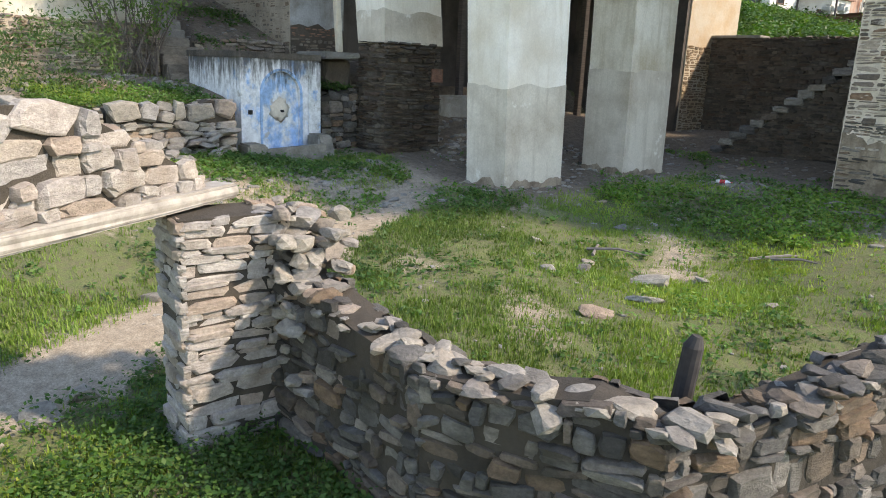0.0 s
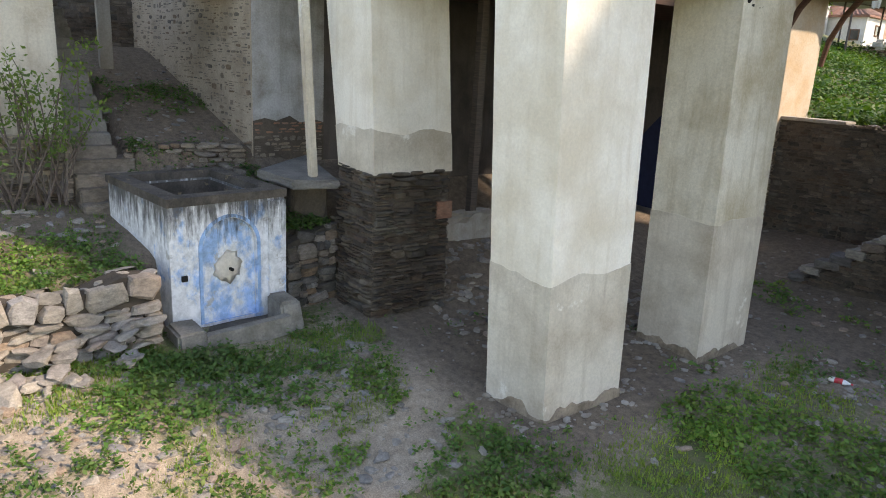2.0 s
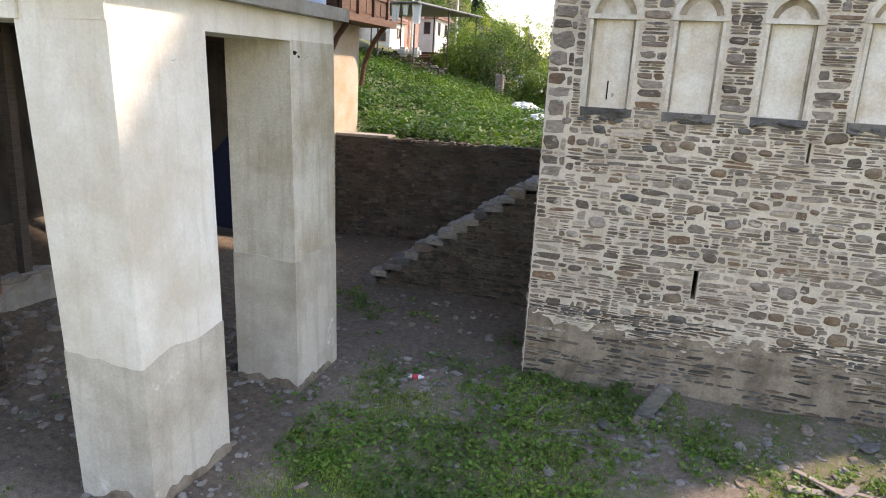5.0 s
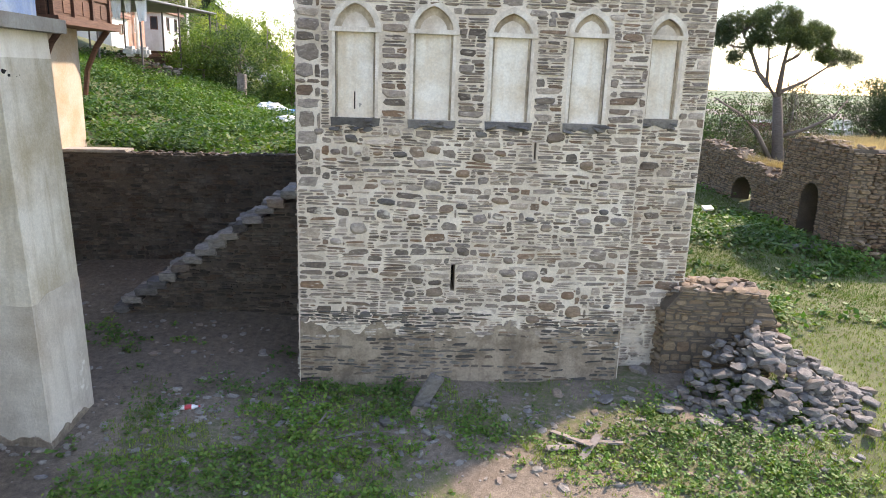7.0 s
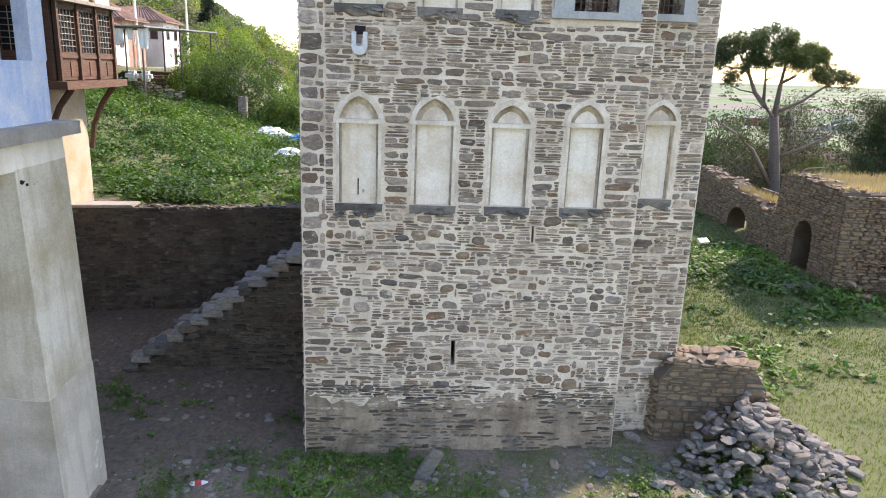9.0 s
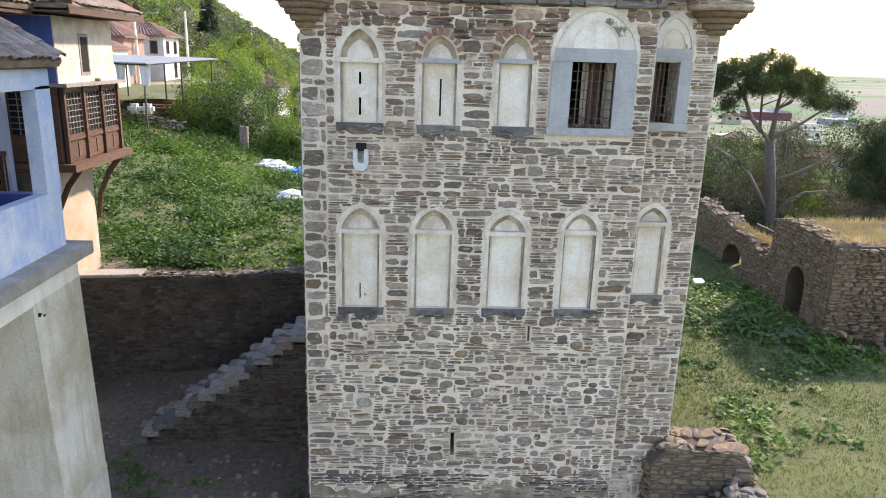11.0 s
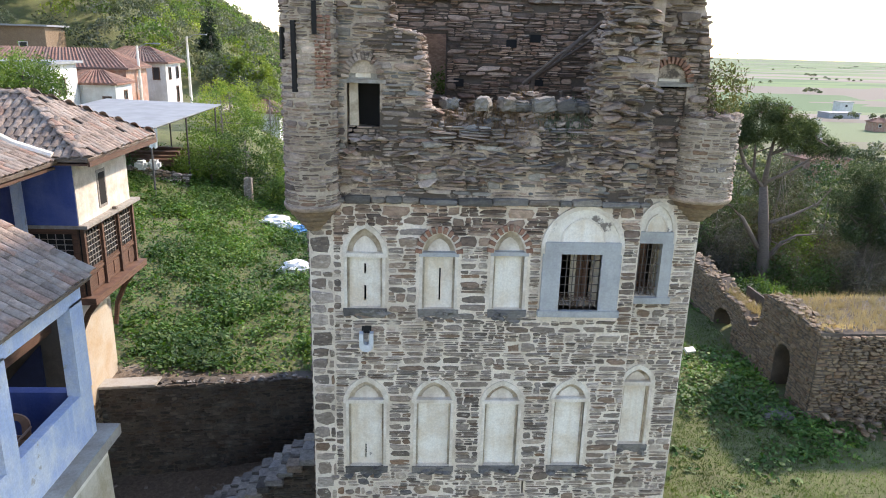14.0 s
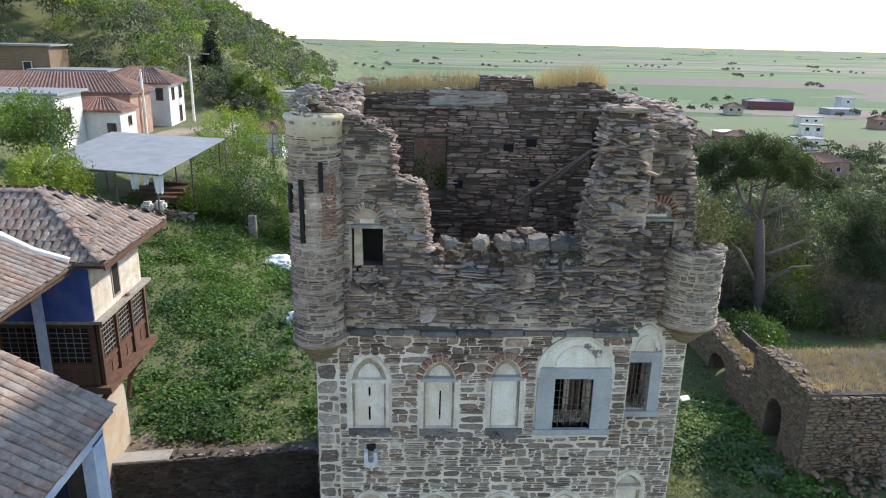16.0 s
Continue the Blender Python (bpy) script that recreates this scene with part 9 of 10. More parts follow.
for (x, y), size, turn, wl, rf_, lb, flat_, wins in EAST:
    k = 0.58 if math.hypot(x, y) > 170 else 0.8
    house((x, y, gnd(x, y)), tuple(k * c for c in size), turn, wl, rf_, lb, 1.8 * k, [(sd, u * k, b * k, w * k, h * k) for sd, u, b, w, h in wins], 0.4, flat_)

rh = random.Random(777)
KINDS = [(M_PEACH, M_ROOF_RED, "cream house with a red roof among olives", False), (M_CEMENT, M_TIN, "grey flat-roofed house among olives", True), (M_BRICKWALL, M_ROOF_RED, "brick house with a red roof among olives", False), (M_CEMENT, M_CEMENT_LOW, "low pale farm house with a sheet roof", True)]
for i in range(9):
    a, d = math.radians(rh.uniform(22, 44)), rh.uniform(120, 330)
    x, y = d * math.sin(a), d * math.cos(a)
    wl, rf_, lb, flat_ = rh.choice(KINDS)
    w, h = rh.uniform(5, 8), rh.uniform(2.4, 3.8)
    house((x, y, gnd(x, y)), (w, rh.uniform(4, 6), h), rh.uniform(-20, 20), wl, rf_, lb, 1.5, [("s", -w / 4, h - 1.9, 1.3, 1.2), ("s", w / 4, h - 1.9, 1.3, 1.2)], 0.5, flat_)

# awning on thin posts above a stone terrace
awn = thing("awning", (-13.7, 29, 5.0), "large sheet-metal awning on thin dark posts", "awning")
q = [(-18.3, 24.6), (-11.0, 22.6), (-10.6, 33.6), (-18.6, 35.6)]
part("sheet", prism([(x, y, 8.62 + 0.02 * (y - 24)) for x, y in q], [(x, y, 8.68 + 0.02 * (y - 24)) for x, y in q], 0.0), M_TIN, awn)
for i, (x, y) in enumerate([(-16.2, 24.3), (-13.6, 23.6), (-11.3, 23.0), (-11.1, 28.0), (-10.9, 33.2), (-14, 33.8), (-16.6, 34.4), (-16.4, 29)]):
    bm = bmesh.new()
    tube(bm, [(x, y, gnd(x, y) - 0.2), (x, y, 8.62 + 0.02 * (y - 24))], [0.05, 0.05], 8)
    part("post", bm, M_IRON, awn)
for x0, y0, x1, y1 in ((-16.4, 24.1, -11.1, 22.8), (-11.05, 22.8, -10.75, 33.4), (-16.5, 24.2, -16.8, 35)):
    bm = bmesh.new()
    tube(bm, [(x0, y0, 8.58), (x1, y1, 8.58 + 0.02 * (y1 - 24))], [0.04, 0.04], 6)
    part("purlin", bm, M_IRON, awn)
for k, (x, w, h) in enumerate([(-12.5, 0.5, 0.9), (-11.9, 0.35, 0.6), (-11.2, 0.55, 1.0)]):
    bm = bmesh.new()
    rows = []
    for i in range(7):
        z = 8.6 - h * i / 6
        rows.append([bm.verts.new((x + w * (j / 6 - 0.5) * (1 - 0.25 * i / 6), 22.98 - 0.27 * (x + 11.3) + 0.06 * math.sin(j * 1.9 + k) * i / 6, z + 0.05 * math.sin(j * 2.3) * i / 6)) for j in range(7)])
    for a, b in zip(rows, rows[1:]):
        for j in range(6):
            bm.faces.new((a[j], a[j + 1], b[j + 1], b[j]))
    part("hanging_cloth", bm, M_LIME, awn, "white torn plastic cloth")
dry_wall("wall_awning", (-15.6, 25.6), (-10.9, 27.2), gnd(-13, 26) - 1.2, [(0, 6.25), (0.5, 6.0), (1, 5.4)], 0.5, "stone terrace wall below the awning", [M_TOWER, M_PALE], 451, (0.12, 0.25), (0.25, 0.6))
for i, (x, y) in enumerate([(-12.9, 25.75), (-12.3, 26.0)]):
    tagged(part("sack", soft_box(x - 0.35, y - 0.3, 6.0, x + 0.3, y + 0.25, 6.5, 0.14, 0.03, i, 2), M_LIME, None), "white woven sack on the terrace wall", "sack", "sacks on the terrace")
for k in range(6):
    bm = soft_box(-15.5 + 0.2 * (k % 3), 28.5 + 0.55 * k, 5.7 + 0.12 * (k % 4), -12.2 + 0.3 * (k % 2), 28.95 + 0.55 * k, 6.1 + 0.14 * (k % 3), 0.04, 0.03, k, 2)
    tagged(part("stored_beam", bm, M_WOOD, None), "brown wooden beam stored under the awning", "beam", "beams under the awning")

# lamp posts and cables
for i, (x, y, h) in enumerate([(-22.5, 52.0, 5.8), (-21.25, 62.0, 6.6), (-23.0, 96.0, 7.0), (-12.5, 92, 6)]):
    z = gnd(x, y)
    lp = thing("lamp_post", (x, y, z), "grey concrete lamp post with an arm", "lamp post", "street lamps")
    bm = bmesh.new()
    tube(bm, [(x, y, z - 0.3), (x, y, z + h)], [0.16, 0.10], 8)
    part("pole", bm, M_CEMENT, lp)
    bm = bmesh.new()
    tube(bm, [(x, y, z + h - 0.2), (x + 0.8, y, z + h + 0.2), (x + 1.5, y, z + h + 0.25)], [0.035, 0.03, 0.03], 6)
    part("arm", bm, M_TIN, lp)
    part("lamp_head", soft_box(x + 1.4, y - 0.12, z + h + 0.16, x + 2.0, y + 0.12, z + h + 0.28, 0.03), M_TIN, lp)
cab = thing("power_cable", (-21, 54, 13), "slack overhead cables between lamp posts", "cable")
for k in range(3):
    bm = bmesh.new()
    a, b = Vector((-22.5, 52.0, gnd(-22.5, 52) + 5.6 - 0.25 * k)), Vector((-21.25, 62.0, gnd(-21.25, 62) + 6.3 - 0.25 * k))
    tube(bm, [a.lerp(b, t / 8) - Vector((0, 0, 0.7 * (1 - (t / 4 - 1) ** 2))) for t in range(9)], [0.02] * 9, 4)
    part("cable", bm, M_IRON, cab)
# stone post, white sheet bundles and tarp on the slope
pz = gnd(-7.7, 27.6)
tagged(part("stone_post", soft_box(-7.95, 27.4, pz - 0.3, -7.5, 27.8, 5.3, 0.04, 0.02, 2, 3), M_TOWER, None), "rough standing stone post on the slope", "post")
M_SHEET = plain_mat("white_plastic_sheet", (0.78, 0.78, 0.76), 0.5)
for i, (x, y, s, mt) in enumerate([(-5.6, 24.2, 0.75, M_SHEET), (-4.7, 23.6, 0.6, M_SHEET), (-4.0, 23.0, 0.6, plain_mat("blue_plastic", (0.08, 0.28, 0.55), 0.5)), (-3.2, 16.6, 0.75, M_SHEET)]):
    bm = crumple((x, y, gnd(x, y) + 0.15), (s * 1.2, s), s * 0.55, i + 1.5)
    tagged(part("plastic_sheet", bm, mt, None), "crumpled white plastic sheeting on the grass" if mt is M_SHEET else "crumpled blue plastic bag on the grass", "sheet")


# ---- grass, weeds, loose stones, litter ----
M_SLOPE = leaf_mat("lush_slope_weeds", [(0.033, 0.095, 0.014), (0.048, 0.125, 0.018), (0.070, 0.152, 0.024), (0.096, 0.156, 0.032)])
M_GRASS = leaf_mat("meadow_grass", [(0.135, 0.23, 0.036), (0.19, 0.29, 0.05), (0.255, 0.335, 0.07), (0.17, 0.23, 0.06)])
M_WEED = leaf_mat("broad_weeds", [(0.055, 0.138, 0.025), (0.078, 0.185, 0.033), (0.110, 0.215, 0.045), (0.145, 0.22, 0.055)])


def blades(X, Y, hgt, rs, per=3):
    """Tufts of thin bent blades on the ground."""
    n = len(X)
    X, Y = np.repeat(X, per) + rs.normal(size=n * per) * 0.025, np.repeat(Y, per) + rs.normal(size=n * per) * 0.025
    Z = ground_z(X, Y)
    H = np.repeat(rs.uniform(hgt[0], hgt[1], n), per) * rs.uniform(0.6, 1.2, n * per)
    a = rs.uniform(0, 6.28, n * per)
    lean = rs.uniform(0.1, 0.7, n * per) * H
    w = 0.006 + 0.05 * H
    dx, dy = np.cos(a), np.sin(a)
    p0 = np.stack([X - dy * w, Y + dx * w, Z - 0.01], 1)
    p1 = np.stack([X + dy * w, Y - dx * w, Z - 0.01], 1)
    p2 = np.stack([X + dx * lean, Y + dy * lean, Z + H], 1)
    V = np.stack([p0, p1, p2], 1).reshape(-1, 3)
    return V, np.arange(len(V)).reshape(-1, 3)


def scatter(n, box, rs, keep):
    X, Y = rs.uniform(box[0], box[2], n), rs.uniform(box[1], box[3], n)
    k = rs.uniform(size=n) < keep(X, Y)
    return X[k], Y[k]


def free(X, Y):
    """Zero where walls, tower, pavilion and other bodies stand."""
    m = np.ones_like(X)
    for x0, y0, x1, y1 in ((-0.3, -0.05, 7.4, 6), (-5.1, 2.95, 0, 4.3), (-8.6, -6.4, -7.1, -4.5), (-4.8, -6.1, -3.4, -4.2), (-4.8, -2.6, -3.4, -0.9), (-10.8, -9.5, -7.4, -7.1), (-20, -6.9, -11.3, 7.2), (-11.5, 4.5, -6.9, 7.3), (15.6, 9.2, 24, 22), (6.7, -0.1, 8.9, 1.2), (-15.6, -13.6, -11.3, -9.0), (-7.2, 6.5, 9, 7.12)):
        m *= 1 - ((X > x0) & (X < x1) & (Y > y0) & (Y < y1))
    return m


rs = np.random.RandomState(501)
near_keep = lambda X, Y: (1 - 0.7 * smooth(-2.4, -3.6, X) * smooth(-5.5, -6.8, Y) * (1 - 0.5 * smooth(0.1, 0.5, fbm(X * 1.9, Y * 1.9, 62)))) * (1 - 0.6 * smooth(-4.6, -3.4, Y)) * smooth(-22, -17, Y) * smooth(19, 13, X) * (1 - smooth(8.0, 10.0, X) * smooth(-7, -4.5, Y)) * smooth(-7.6, -6.8, X) * free(X, Y) * np.clip(1.05 - 1.25 * path_mask(X, Y), 0.0, 1) * (0.12 + 0.88 * smooth(-0.35, 0.35, fbm(X * 2.3, Y * 2.3, 21))) * (0.5 + 0.5 * smooth(-0.5, 0.3, fbm(X * 0.7, Y * 0.7, 24)))
X, Y = scatter(560000, (-7.5, -22, 19, 0.2), rs, near_keep)
V, Q = blades(X, Y, (0.02, 0.085), rs)
fast_mesh("courtyard_grass", V, Q, M_GRASS, None, "stuff", "short bright meadow grass of the courtyard", "grass")
X, Y = scatter(150000, (7, -6, 22, 26), rs, lambda X, Y: free(X, Y) * (0.5 + 0.5 * smooth(-0.4, 0.5, fbm(X * 0.6, Y * 0.6, 22))))
V, Q = blades(X, Y, (0.025, 0.085), rs)
fast_mesh("meadow_grass", V, Q, leaf_mat("mown_grass", [(0.085, 0.15, 0.026), (0.11, 0.185, 0.032), (0.14, 0.21, 0.042), (0.16, 0.19, 0.06)]), None, "stuff", "mown green meadow grass beside the tower", "grass")
X, Y = scatter(30000, (-13, -14, -6.5, -6.3), rs, lambda X, Y: free(X, Y) * smooth(-0.15, 0.45, fbm(X * 1.6, Y * 1.6, 61)) * (0.15 + 0.85 * smooth(-10.2, -9.2, X)))
V, Q = blades(X, Y, (0.03, 0.09), rs)
fast_mesh("terrace_grass", V, Q, M_GRASS, None, "stuff", "green grass on the terrace by the fountain", "grass")


def weeds(name, n, box, keep, size, tall, rs, label, mat=M_WEED, per=12, level=None):
    X, Y = scatter(n, box, rs, keep)
    Z = ground_z(X, Y) if level is None else level + 0.26 * np.clip(-8.6 - X, 0, 3)
    H = rs.uniform(tall[0], tall[1], len(X))
    P = np.repeat(np.stack([X, Y, Z + H * 0.45], 1), per, 0)
    g = rs.normal(size=P.shape)
    P = P + g * np.repeat(np.stack([H * 0.45, H * 0.45, H * 0.28], 1), per, 0)
    V, Q = leaf_quads(P, size, rs, 0.6, 0.5, 0.6)
    return fast_mesh(name, V, Q, mat, None, "stuff", label, "weeds")


weeds("tower_weeds", 3800, (-3, -4.4, 9, -0.05), lambda X, Y: free(X, Y) * smooth(-0.3, 0.4, fbm(X * 1.1, Y * 1.1, 31)), (0.035, 0.10), (0.06, 0.24), rs, "low leafy weeds at the tower's foot")
weeds("court_weeds", 7500, (-7.5, -14, 8, -1), lambda X, Y: free(X, Y) * (0.12 + 0.88 * smooth(0.1, 0.6, fbm(X * 1.5, Y * 1.5, 32))) * np.clip(1 - path_mask(X, Y), 0.1, 1), (0.03, 0.08), (0.05, 0.16), rs, "patches of clover and low weeds in the courtyard")
weeds("path_weeds", 4200, (-8.2, -12.5, -2.4, -6.4), lambda X, Y: free(X, Y) * (0.1 + 0.9 * smooth(0.0, 0.5, fbm(X * 2.6, Y * 2.6, 37))) * np.clip(1.1 - path_mask(X, Y), 0.12, 1), (0.03, 0.09), (0.06, 0.18), rs, "low weeds sprouting from the trodden soil")
weeds("pillar_weeds", 420, (-3.6, -6.8, 0.5, 0.5), lambda X, Y: free(X, Y) * smooth(-0.1, 0.5, fbm(X * 2.1, Y * 2.1, 38)), (0.04, 0.1), (0.06, 0.2), rs, "weeds in the shade beside the pillars")
weeds("bank_weeds", 260, (-10.4, -7.3, -8.5, -6.3), lambda X, Y: 0.9 + 0 * X, (0.04, 0.1), (0.06, 0.2), rs, "weeds on the earth bank beside the fountain", M_WEED, 14, 1.45)
weeds("alley_weeds", 1100, (-16, -9.2, -9.2, -6.6), lambda X, Y: smooth(-0.1, 0.5, fbm(X * 1.8, Y * 1.8, 39)), (0.04, 0.1), (0.06, 0.2), rs, "sparse weeds between the stones of the alley")
weeds("pine_weeds", 3600, (15.5, 13, 38, 36), lambda X, Y: free(X, Y) * smooth(-0.3, 0.3, fbm(X * 0.5, Y * 0.5, 40)), (0.09, 0.24), (0.15, 0.55), rs, "rank weeds beneath the pines")
weeds("gate_weeds", 900, (-0.4, -15, 3.2, -12.85), lambda X, Y: free(X, Y) * np.clip(1 - 1.3 * path_mask(X, Y), 0, 1) * (0.3 + 0.7 * smooth(-0.3, 0.4, fbm(X * 2, Y * 2, 41))), (0.018, 0.055), (0.06, 0.26), rs, "lush nettles at the foot of the ruined gate", M_SLOPE, 34)
weeds("terrace_green", 1500, (-10.6, -13, -7.7, -9.4), lambda X, Y: free(X, Y) * (0.25 + 0.75 * smooth(-0.3, 0.3, fbm(X * 1.3, Y * 1.3, 63))) * smooth(-10.6, -9.0, X), (0.03, 0.08), (0.05, 0.14), rs, "clover and low weeds on the terrace")
weeds("terrace_weeds", 900, (-8.2, -13, -5.6, -7.3), lambda X, Y: free(X, Y) * smooth(-0.1, 0.5, fbm(X * 1.4, Y * 1.4, 33)), (0.04, 0.10), (0.08, 0.22), rs, "leafy weeds along the terrace wall")
weeds("slope_weeds", 21000, (-15, 7.1, 2.5, 34), lambda X, Y: free(X, Y) * (0.18 + 0.82 * smooth(-0.25, 0.3, fbm(X * 1.5, Y * 1.5, 34))), (0.07, 0.20), (0.12, 0.6), rs, "lush green weeds covering the slope", M_SLOPE, 15)
weeds("meadow_weeds", 3000, (9, 2, 17, 24), lambda X, Y: free(X, Y) * smooth(-0.1, 0.4, fbm(X * 0.5 + 3, Y * 0.5, 35)) * smooth(9.0, 12.5, X), (0.10, 0.24), (0.15, 0.4), rs, "broad green weeds along the ruined wall")
weeds("yard_weeds", 260, (-5.5, 1.0, 0, 3.4), lambda X, Y: free(X, Y) * smooth(0.1, 0.5, fbm(X * 1.2, Y * 1.2, 36)), (0.05, 0.12), (0.08, 0.2), rs, "sparse weeds in the dark yard")


def tall_tufts(name, pts, hgt, rs, label, mat=M_DRY):
    V = []
    for x, y, z in pts:
        for k in range(9):
            a, h = rs.uniform(0, 6.28), rs.uniform(*hgt)
            l = h * rs.uniform(0.1, 0.5)
            bx, by = x + rs.normal() * 0.05, y + rs.normal() * 0.05
            V += [(bx - 0.006, by, z), (bx + 0.006, by, z), (bx + math.cos(a) * l, by + math.sin(a) * l, z + h)]
    V = np.array(V)
    return fast_mesh(name, V, np.arange(len(V)).reshape(-1, 3), mat, None, "stuff", label, "grass")


bt = sorted(BACKTOP)
pts = [(rs.uniform(TX0 + 0.3, TX1 - 0.3), rs.uniform(6.95, 8.6), 13.55) for i in range(300)]
for i in range(330):
    u = rs.uniform(0.2, BW)
    if 2.0 < u < 3.4:
        continue
    pts.append((TX1 - 0.6 - u, TD - rs.uniform(0.1, 0.7), float(np.interp(u, [q[0] for q in bt], [q[1] for q in bt]))))
tall_tufts("wall_top_grass", pts, (0.15, 0.6), rs, "dry tan grass on the tower's rear wall head")
M_RUSSET = leaf_mat("russet_grass", [(0.21, 0.125, 0.075), (0.29, 0.18, 0.11), (0.16, 0.10, 0.065)])
pts = []
for i in range(210):
    u, y = rs.normal(3.0, 0.55), rs.uniform(0.0, 0.55)
    if 1.95 < u < 4.7:
        pts.append((u, y, head_z(u, y) - 0.03))
tall_tufts("breach_grass", pts, (0.06, 0.2), rs, "russet dry grass in the tower's broken wall", M_RUSSET)
pts = []
for i in range(80):
    u, y = rs.normal(4.35, 0.22), rs.uniform(-0.02, 0.4)
    pts.append((u, y, head_z(u, y) - 0.03))
tall_tufts("breach_weeds", pts, (0.08, 0.26), rs, "yellow-green weeds rooted in the broken wall", M_OLIVE_DARK)
pts = [(rs.uniform(15.8, 22.5), rs.uniform(9.5, 13), 3.78) for i in range(900)] + [(rs.uniform(15.8, 16.4), rs.uniform(13.4, 21), 2.6) for i in range(160)]
tall_tufts("ruin_top_grass", pts, (0.1, 0.35), rs, "dry yellow grass on the ruin's top")

# loose stones in the court
rg = random.Random(601)
LOOSE = [(0.75, -14.2, 0.2), (0.25, -13.3, 0.13), (0.95, -13.75, 0.12), (-0.2, -12.6, 0.16), (1.05, -14.6, 0.16), (-0.6, -11.6, 0.15), (0.1, -11.9, 0.12), (-1.3, -12.9, 0.17), (-0.17, -7.24, 0.17), (0.01, -7.57, 0.2), (-1.02, -5.48, 0.24), (0.74, -7.08, 0.3), (-0.06, -8.14, 0.16), (-1.03, -7.44, 0.14), (1.37, -7.98, 0.26), (1.48, -8.97, 0.24), (2.33, -6.86, 0.15), (1.15, -6.41, 0.22),
         (2.12, -0.74, 0.24), (2.02, -1.19, 0.24), (0.62, -1.30, 0.15), (6.37, 0.3, 0.24), (6.32, -1.22, 0.3), (1.52, -1.45, 0.25), (-4.2, -9.9, 0.14), (-5.1, -9.4, 0.16), (-4.6, -10.8, 0.15), (-5.6, -10.4, 0.13), (-6.0, -8.7, 0.15), (-6.2, -9.2, 0.12), (-5.5, -8.3, 0.1), (0.5, -13.9, 0.22), (1.0, -13.4, 0.14), (0.6, -12.8, 0.12), (4.6, -0.6, 0.2), (5.4, -0.9, 0.24), (7.0, -1.6, 0.3), (5.9, -1.9, 0.28)]
for x, y, s in LOOSE:
    bm = bmesh.new()
    rubble(bm, (x, y, gz1(x, y) + s * 0.12), s, rg, 0.4)
    pale = rg.random() < 0.6
    tagged(part("loose_stone", bm, M_PALE if pale else M_HEAP, None), "pale flat fieldstone lying in the grass" if pale else "grey slate block lying in the grass", "stone", "loose stones of the court")
up = bmesh.new()
add_box(up, -0.16, -0.06, -0.1, 0.12, 0.06, 0.62)
bmesh.ops.transform(up, matrix=Matrix.Translation((2.1, -0.85, gz1(2.1, -0.85))) @ Euler((0.15, 0.5, 0.4)).to_matrix().to_4x4(), verts=up.verts)
bmesh.ops.bevel(up, geom=up.edges[:], offset=0.03, segments=1, affect="EDGES")
tagged(part("leaning_slab", up, M_HEAP, None), "grey slate slab leaning at the tower's foot", "stone")
pebbles = bmesh.new()
singles_left = [280]


def drop(x, y, size, flat):
    """A stone on the ground: the larger ones lie there singly, the rest is gravel."""
    if size > 0.085 and singles_left[0] > 0:
        singles_left[0] -= 1
        bm = bmesh.new()
        rubble(bm, (x, y, gz1(x, y) + size * 0.05), size, rg, flat)
        tagged(part("fallen_stone", bm, M_PALE if rg.random() < 0.55 else M_HEAP, None), "broken fieldstone lying on the bare soil", "stone", "fallen stones of the court")
    else:
        rubble(pebbles, (x, y, gz1(x, y)), size, rg, flat)


for i in range(1300):
    x, y = rg.uniform(-7.6, 8.5), rg.uniform(-14, -0.2)
    if rg.random() > 0.25 + 0.75 * float(path_mask(np.array([x]), np.array([y]))[0]) or free(np.array([x]), np.array([y]))[0] < 1:
        continue
    drop(x, y, rg.uniform(0.015, 0.06), 0.55)
for i in range(190):
    x, y = rg.uniform(-16, -9.4), rg.uniform(-9.0, -6.8)
    drop(x, y, rg.triangular(0.02, 0.14, 0.035), 0.5)
for i in range(420):
    x, y = rg.uniform(-8.4, -4.9), rg.uniform(-5.2, -0.8)
    drop(x, y, rg.uniform(0.03, 0.16), 0.5)
for i in range(110):
    x, y = rg.uniform(-6.8, -1), rg.uniform(0, 5.6)
    if not (-5.2 < x and 2.9 < y < 4.3):
        drop(x, y, rg.uniform(0.03, 0.14), 0.5)
for i in range(620):
    x, y = rg.uniform(-2.5, 9.5), rg.triangular(-4.2, -0.1, -1.0)
    drop(x, y, rg.triangular(0.02, 0.17, 0.035), 0.5)
for i in range(520):
    x, y = rg.triangular(-7.2, -3, -6.2), rg.uniform(-12.5, -6.8)
    drop(x, y, rg.triangular(0.02, 0.17, 0.04), 0.5)
for i in range(120):
    x, y = rg.uniform(-11, -6.9), rg.uniform(-13, -9.4)
    if free(np.array([x]), np.array([y]))[0] > 0.5:
        drop(x, y, rg.triangular(0.03, 0.24, 0.06), 0.5)
for i in range(46):
    x, y = rg.triangular(-7.75, -6.7, -7.6), rg.uniform(-12.4, -9.7)
    size = rg.triangular(0.12, 0.36, 0.18)
    bm = bmesh.new()
    rubble(bm, (x, y, gz1(x, y) + size * 0.25 + max(0.0, (-7.25 - x)) * rg.uniform(0, 1.1)), size, rg, 0.38)
    tagged(part("fallen_stone", bm, M_PALE, None), "large flat fieldstone tumbled from the terrace wall", "stone", "stones tumbled from the terrace wall")
tagged(part("scattered_stones", pebbles, M_PALE, None), "scattered small stones and gravel", "stones", kind="stuff")

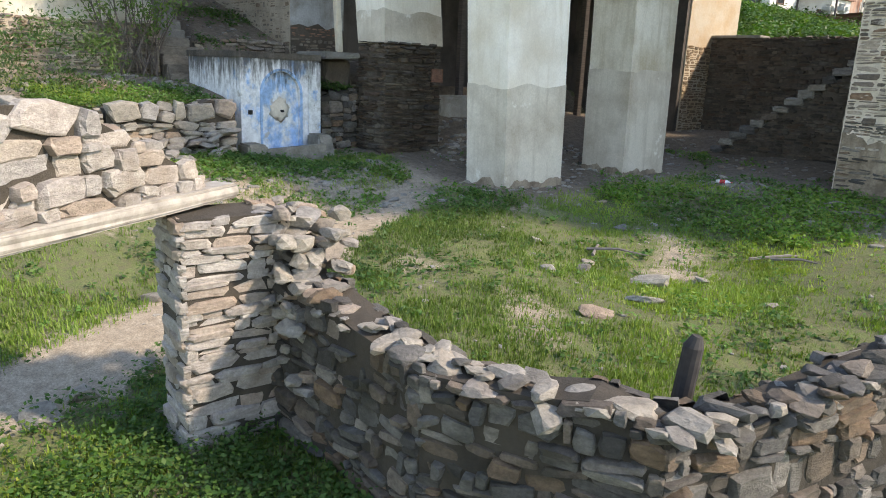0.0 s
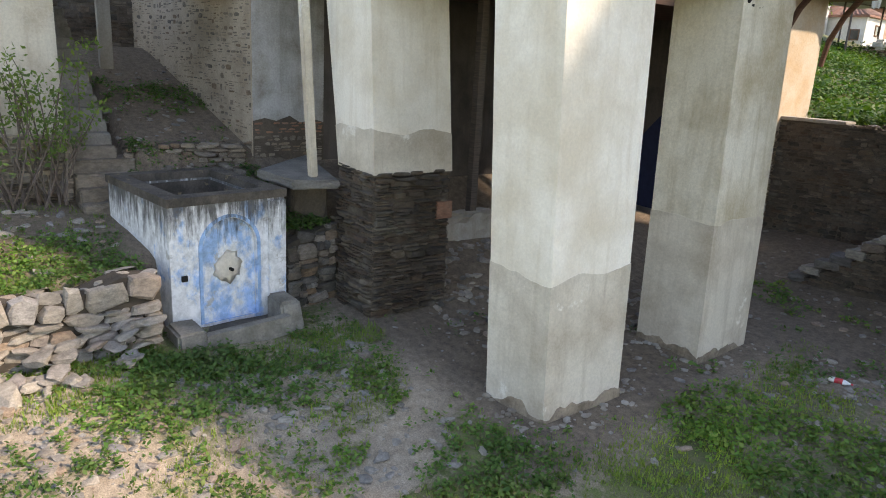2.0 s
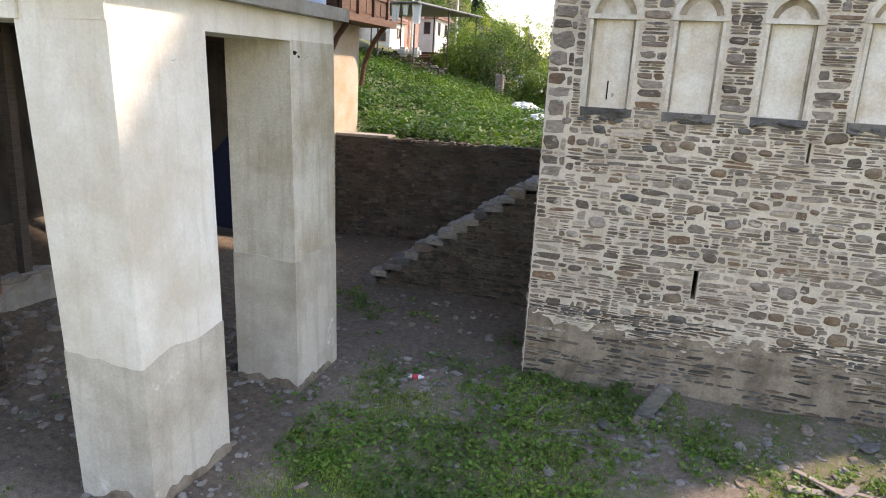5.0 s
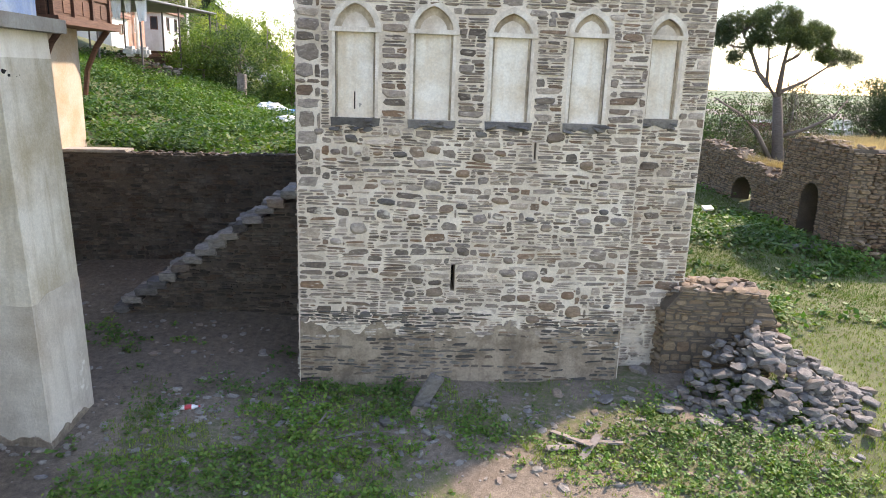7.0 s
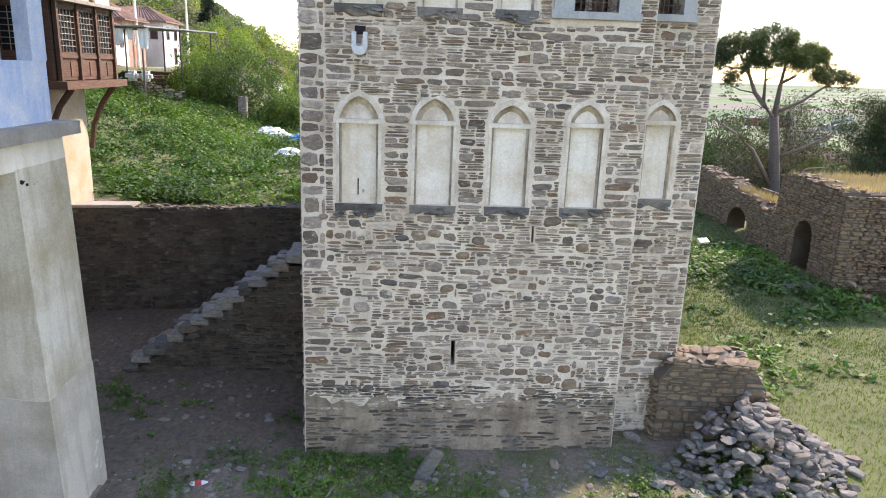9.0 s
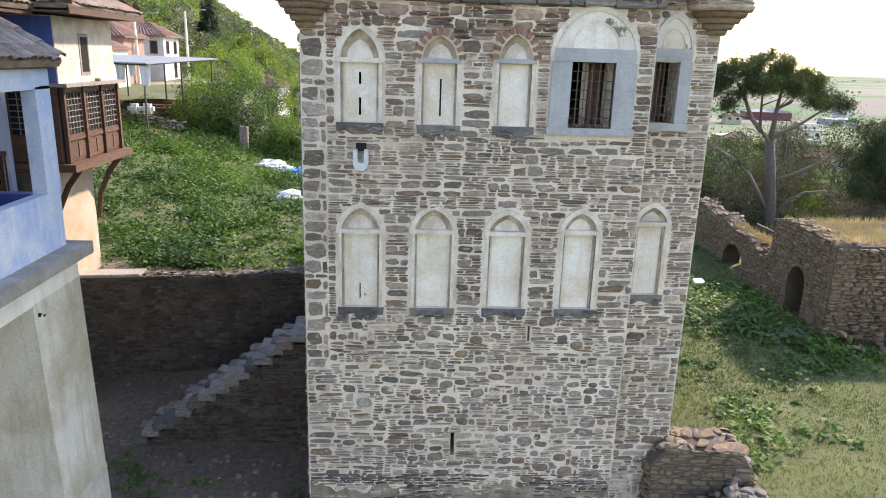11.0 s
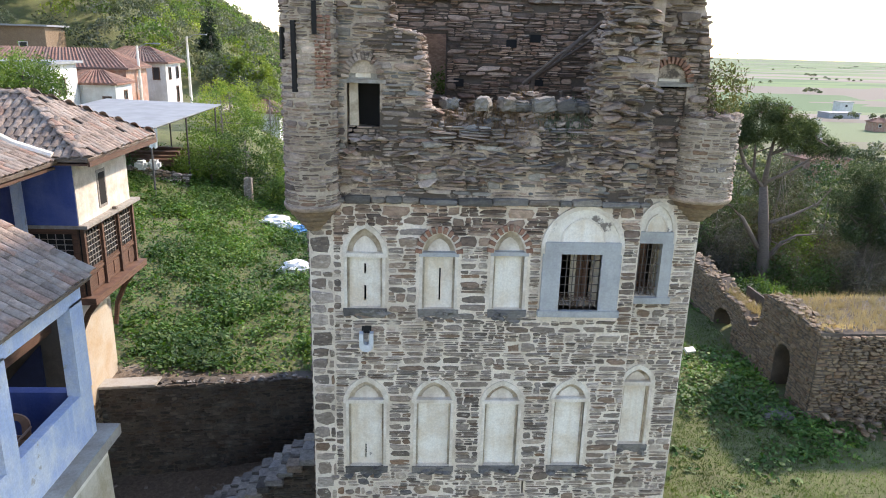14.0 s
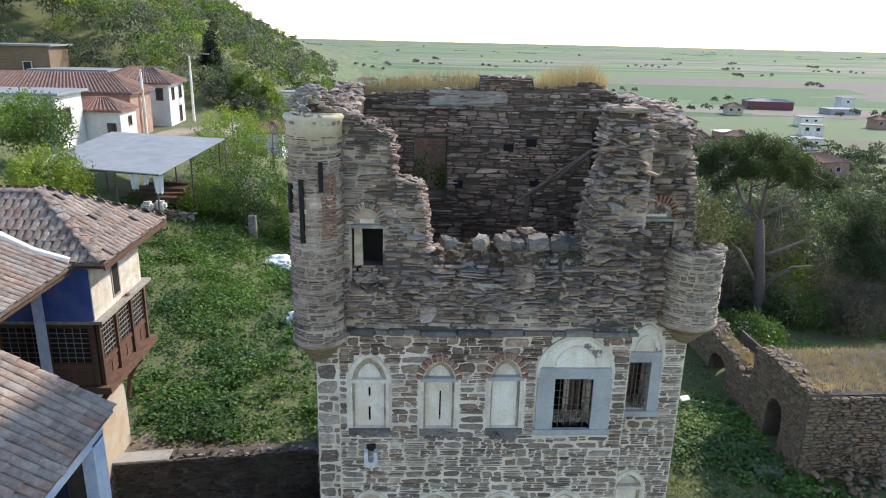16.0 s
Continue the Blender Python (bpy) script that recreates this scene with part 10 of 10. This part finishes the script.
PLANKS = [(4.5, -2.15, 0.8, 2.3, 0.1), (4.75, -2.4, 0.65, 0.9, -0.2), (4.95, -2.25, 0.7, 2.8, 0.15), (4.3, -2.4, 0.5, 0.2, 0.05)]
# litter
bottle = thing("plastic_bottle", (-2.0, -1.18, gz1(-2, -1.18)), "clear plastic bottle with a red label and cap", "bottle")
M_CLEAR = plain_mat("clear_plastic", (0.72, 0.72, 0.72), 0.15)
M_REDPL = plain_mat("red_plastic", (0.6, 0.05, 0.06), 0.35)
bx, by, bz = -2.0, -1.18, gz1(-2, -1.18) + 0.05
bm = bmesh.new()
tube(bm, [(bx, by, bz), (bx + 0.07, by + 0.02, bz), (bx + 0.22, by + 0.05, bz), (bx + 0.26, by + 0.06, bz), (bx + 0.30, by + 0.07, bz)], [0.042, 0.045, 0.045, 0.025, 0.014], 12)
part("body", bm, M_CLEAR, bottle, "", True)
bm = bmesh.new()
tube(bm, [(bx + 0.08, by + 0.022, bz), (bx + 0.19, by + 0.045, bz)], [0.047, 0.047], 12)
part("label", bm, M_REDPL, bottle)
bm = bmesh.new()
tube(bm, [(bx + 0.295, by + 0.07, bz), (bx + 0.325, by + 0.077, bz)], [0.017, 0.017], 10)
part("cap", bm, M_REDPL, bottle)
bag = crumple((-3.94, -12.3, gz1(-3.94, -12.3) + 0.05), (0.2, 0.15), 0.1, 3.3)
tagged(part("plastic_bag", bag, plain_mat("pale_blue_plastic", (0.62, 0.72, 0.78), 0.4), None), "crumpled pale blue plastic bag on the grass", "litter")
wrap = bmesh.new()
rubble(wrap, (-2.97, -12.23, gz1(-2.97, -12.23) + 0.02), 0.05, rg, 0.4)
tagged(part("wrapper", wrap, M_REDPL, None), "small torn red wrapper on the soil", "litter")
for i, (x, y, L, a) in enumerate([(-0.5, -6.9, 0.9, 0.4), (-0.3, -7.0, 0.7, 2.1), (1.1, -5.2, 1.1, 0.9), (1.3, -5.0, 0.8, 0.3), (0.7, -1.9, 0.9, 0.2), (0.4, -1.5, 0.5, 1.2)]):
    st = bmesh.new()
    z = gz1(x, y) + 0.05
    d = Vector((math.cos(a), math.sin(a), 0.05)) * L
    tube(st, [(x, y, z), Vector((x, y, z + 0.05)) + d * 0.5, Vector((x, y, z)) + d], [0.025, 0.02, 0.008], 6)
    tagged(part("dead_branch", st, M_BARK, None), "dead bleached branch lying on the ground", "branch", "dead branches")

# hairline cracks in the pillar heads
for pts in ([(-3.742, -5.15, 5.30), (-3.738, -4.98, 5.22), (-3.74, -4.85, 5.26), (-3.738, -4.66, 5.19), (-3.74, -4.45, 5.21)], [(-3.742, -2.15, 5.33), (-3.74, -1.95, 5.26), (-3.742, -1.75, 5.30), (-3.736, -1.5, 5.13), (-3.738, -1.25, 5.17), (-3.735, -1.0, 5.08)]):
    bm = bmesh.new()
    tube(bm, [Vector(p) + Vector((0.003, 0, 0)) for p in pts], [0.0012] + [0.0035] * (len(pts) - 2) + [0.0012], 4)
    part("plaster_crack", bm, M_BLACK, pav)
# broken planks among the stones
for i, (x, y, L, a, tl) in enumerate(PLANKS):
    bm = soft_box(-L / 2, -0.06, -0.012, L / 2, 0.06, 0.015, 0.004, 0.003, i, 1)
    bmesh.ops.transform(bm, matrix=Matrix.Translation((x, y, gz1(x, y) + 0.05 + abs(tl) * L * 0.4)) @ Euler((0.15, tl, a)).to_matrix().to_4x4(), verts=bm.verts)
    tagged(part("broken_plank", bm, M_BARK, None), "weathered broken plank lying among the stones", "plank", "broken planks")

rg = random.Random(903)
for u, sz in ((3.55, 0.26), (3.95, 0.34), (4.35, 0.3), (2.9, 0.2), (2.3, 0.18), (4.6, 0.26), (3.3, 0.22)):
    bm = soft_box(-sz * 0.6, -0.2, -sz * 0.1, sz * 0.6, 0.2, sz * rg.uniform(0.5, 1.0), 0.03, 0.025, int(sz * 100), 2)
    bmesh.ops.transform(bm, matrix=Matrix.Translation((u, 0.25, 11.85)) @ Euler((0, rg.uniform(-0.15, 0.15), rg.uniform(-0.4, 0.4))).to_matrix().to_4x4(), verts=bm.verts)
    part("standing_block", bm, M_HEAP, tower)
# broken slates lying on the ruined head of the tower's front wall
rg = random.Random(905)
for i in range(70):
    x = rg.uniform(1.95, 4.75)
    v = next(z0 + (z1 - z0) * (x - x0) / (x1 - x0) for (x1, z1), (x0, z0) in zip(TOP, TOP[1:]) if x0 <= x <= x1)
    bm = bmesh.new()
    rubble(bm, (x, rg.uniform(0.1, 0.6), v + rg.uniform(-0.02, 0.09)), rg.uniform(0.09, 0.22), rg, 0.4)
    part("loose_slate", bm, M_TOWER_TOP if rg.random() < 0.6 else M_HEAP, tower)
# crumbled stones strewn over the earth of the yard
bm = bmesh.new()
for i in range(420):
    x, y = rg.uniform(-6.5, -0.3), rg.uniform(-5.5, 4.5)
    if noise.noise(Vector((x * 0.6, y * 0.6, 3))) > -0.15 and free(np.array([x]), np.array([y]))[0] > 0.5:
        s = rg.uniform(0.025, 0.06) if rg.random() < 0.8 else rg.uniform(0.07, 0.11)
        rubble(bm, (x, y, gz1(x, y) + s * 0.12), s, rg, 0.5)
tagged(part("yard_rubble", bm, M_PALE, None), "crumbled stones strewn over the dark earth of the yard", "rubble", kind="stuff")
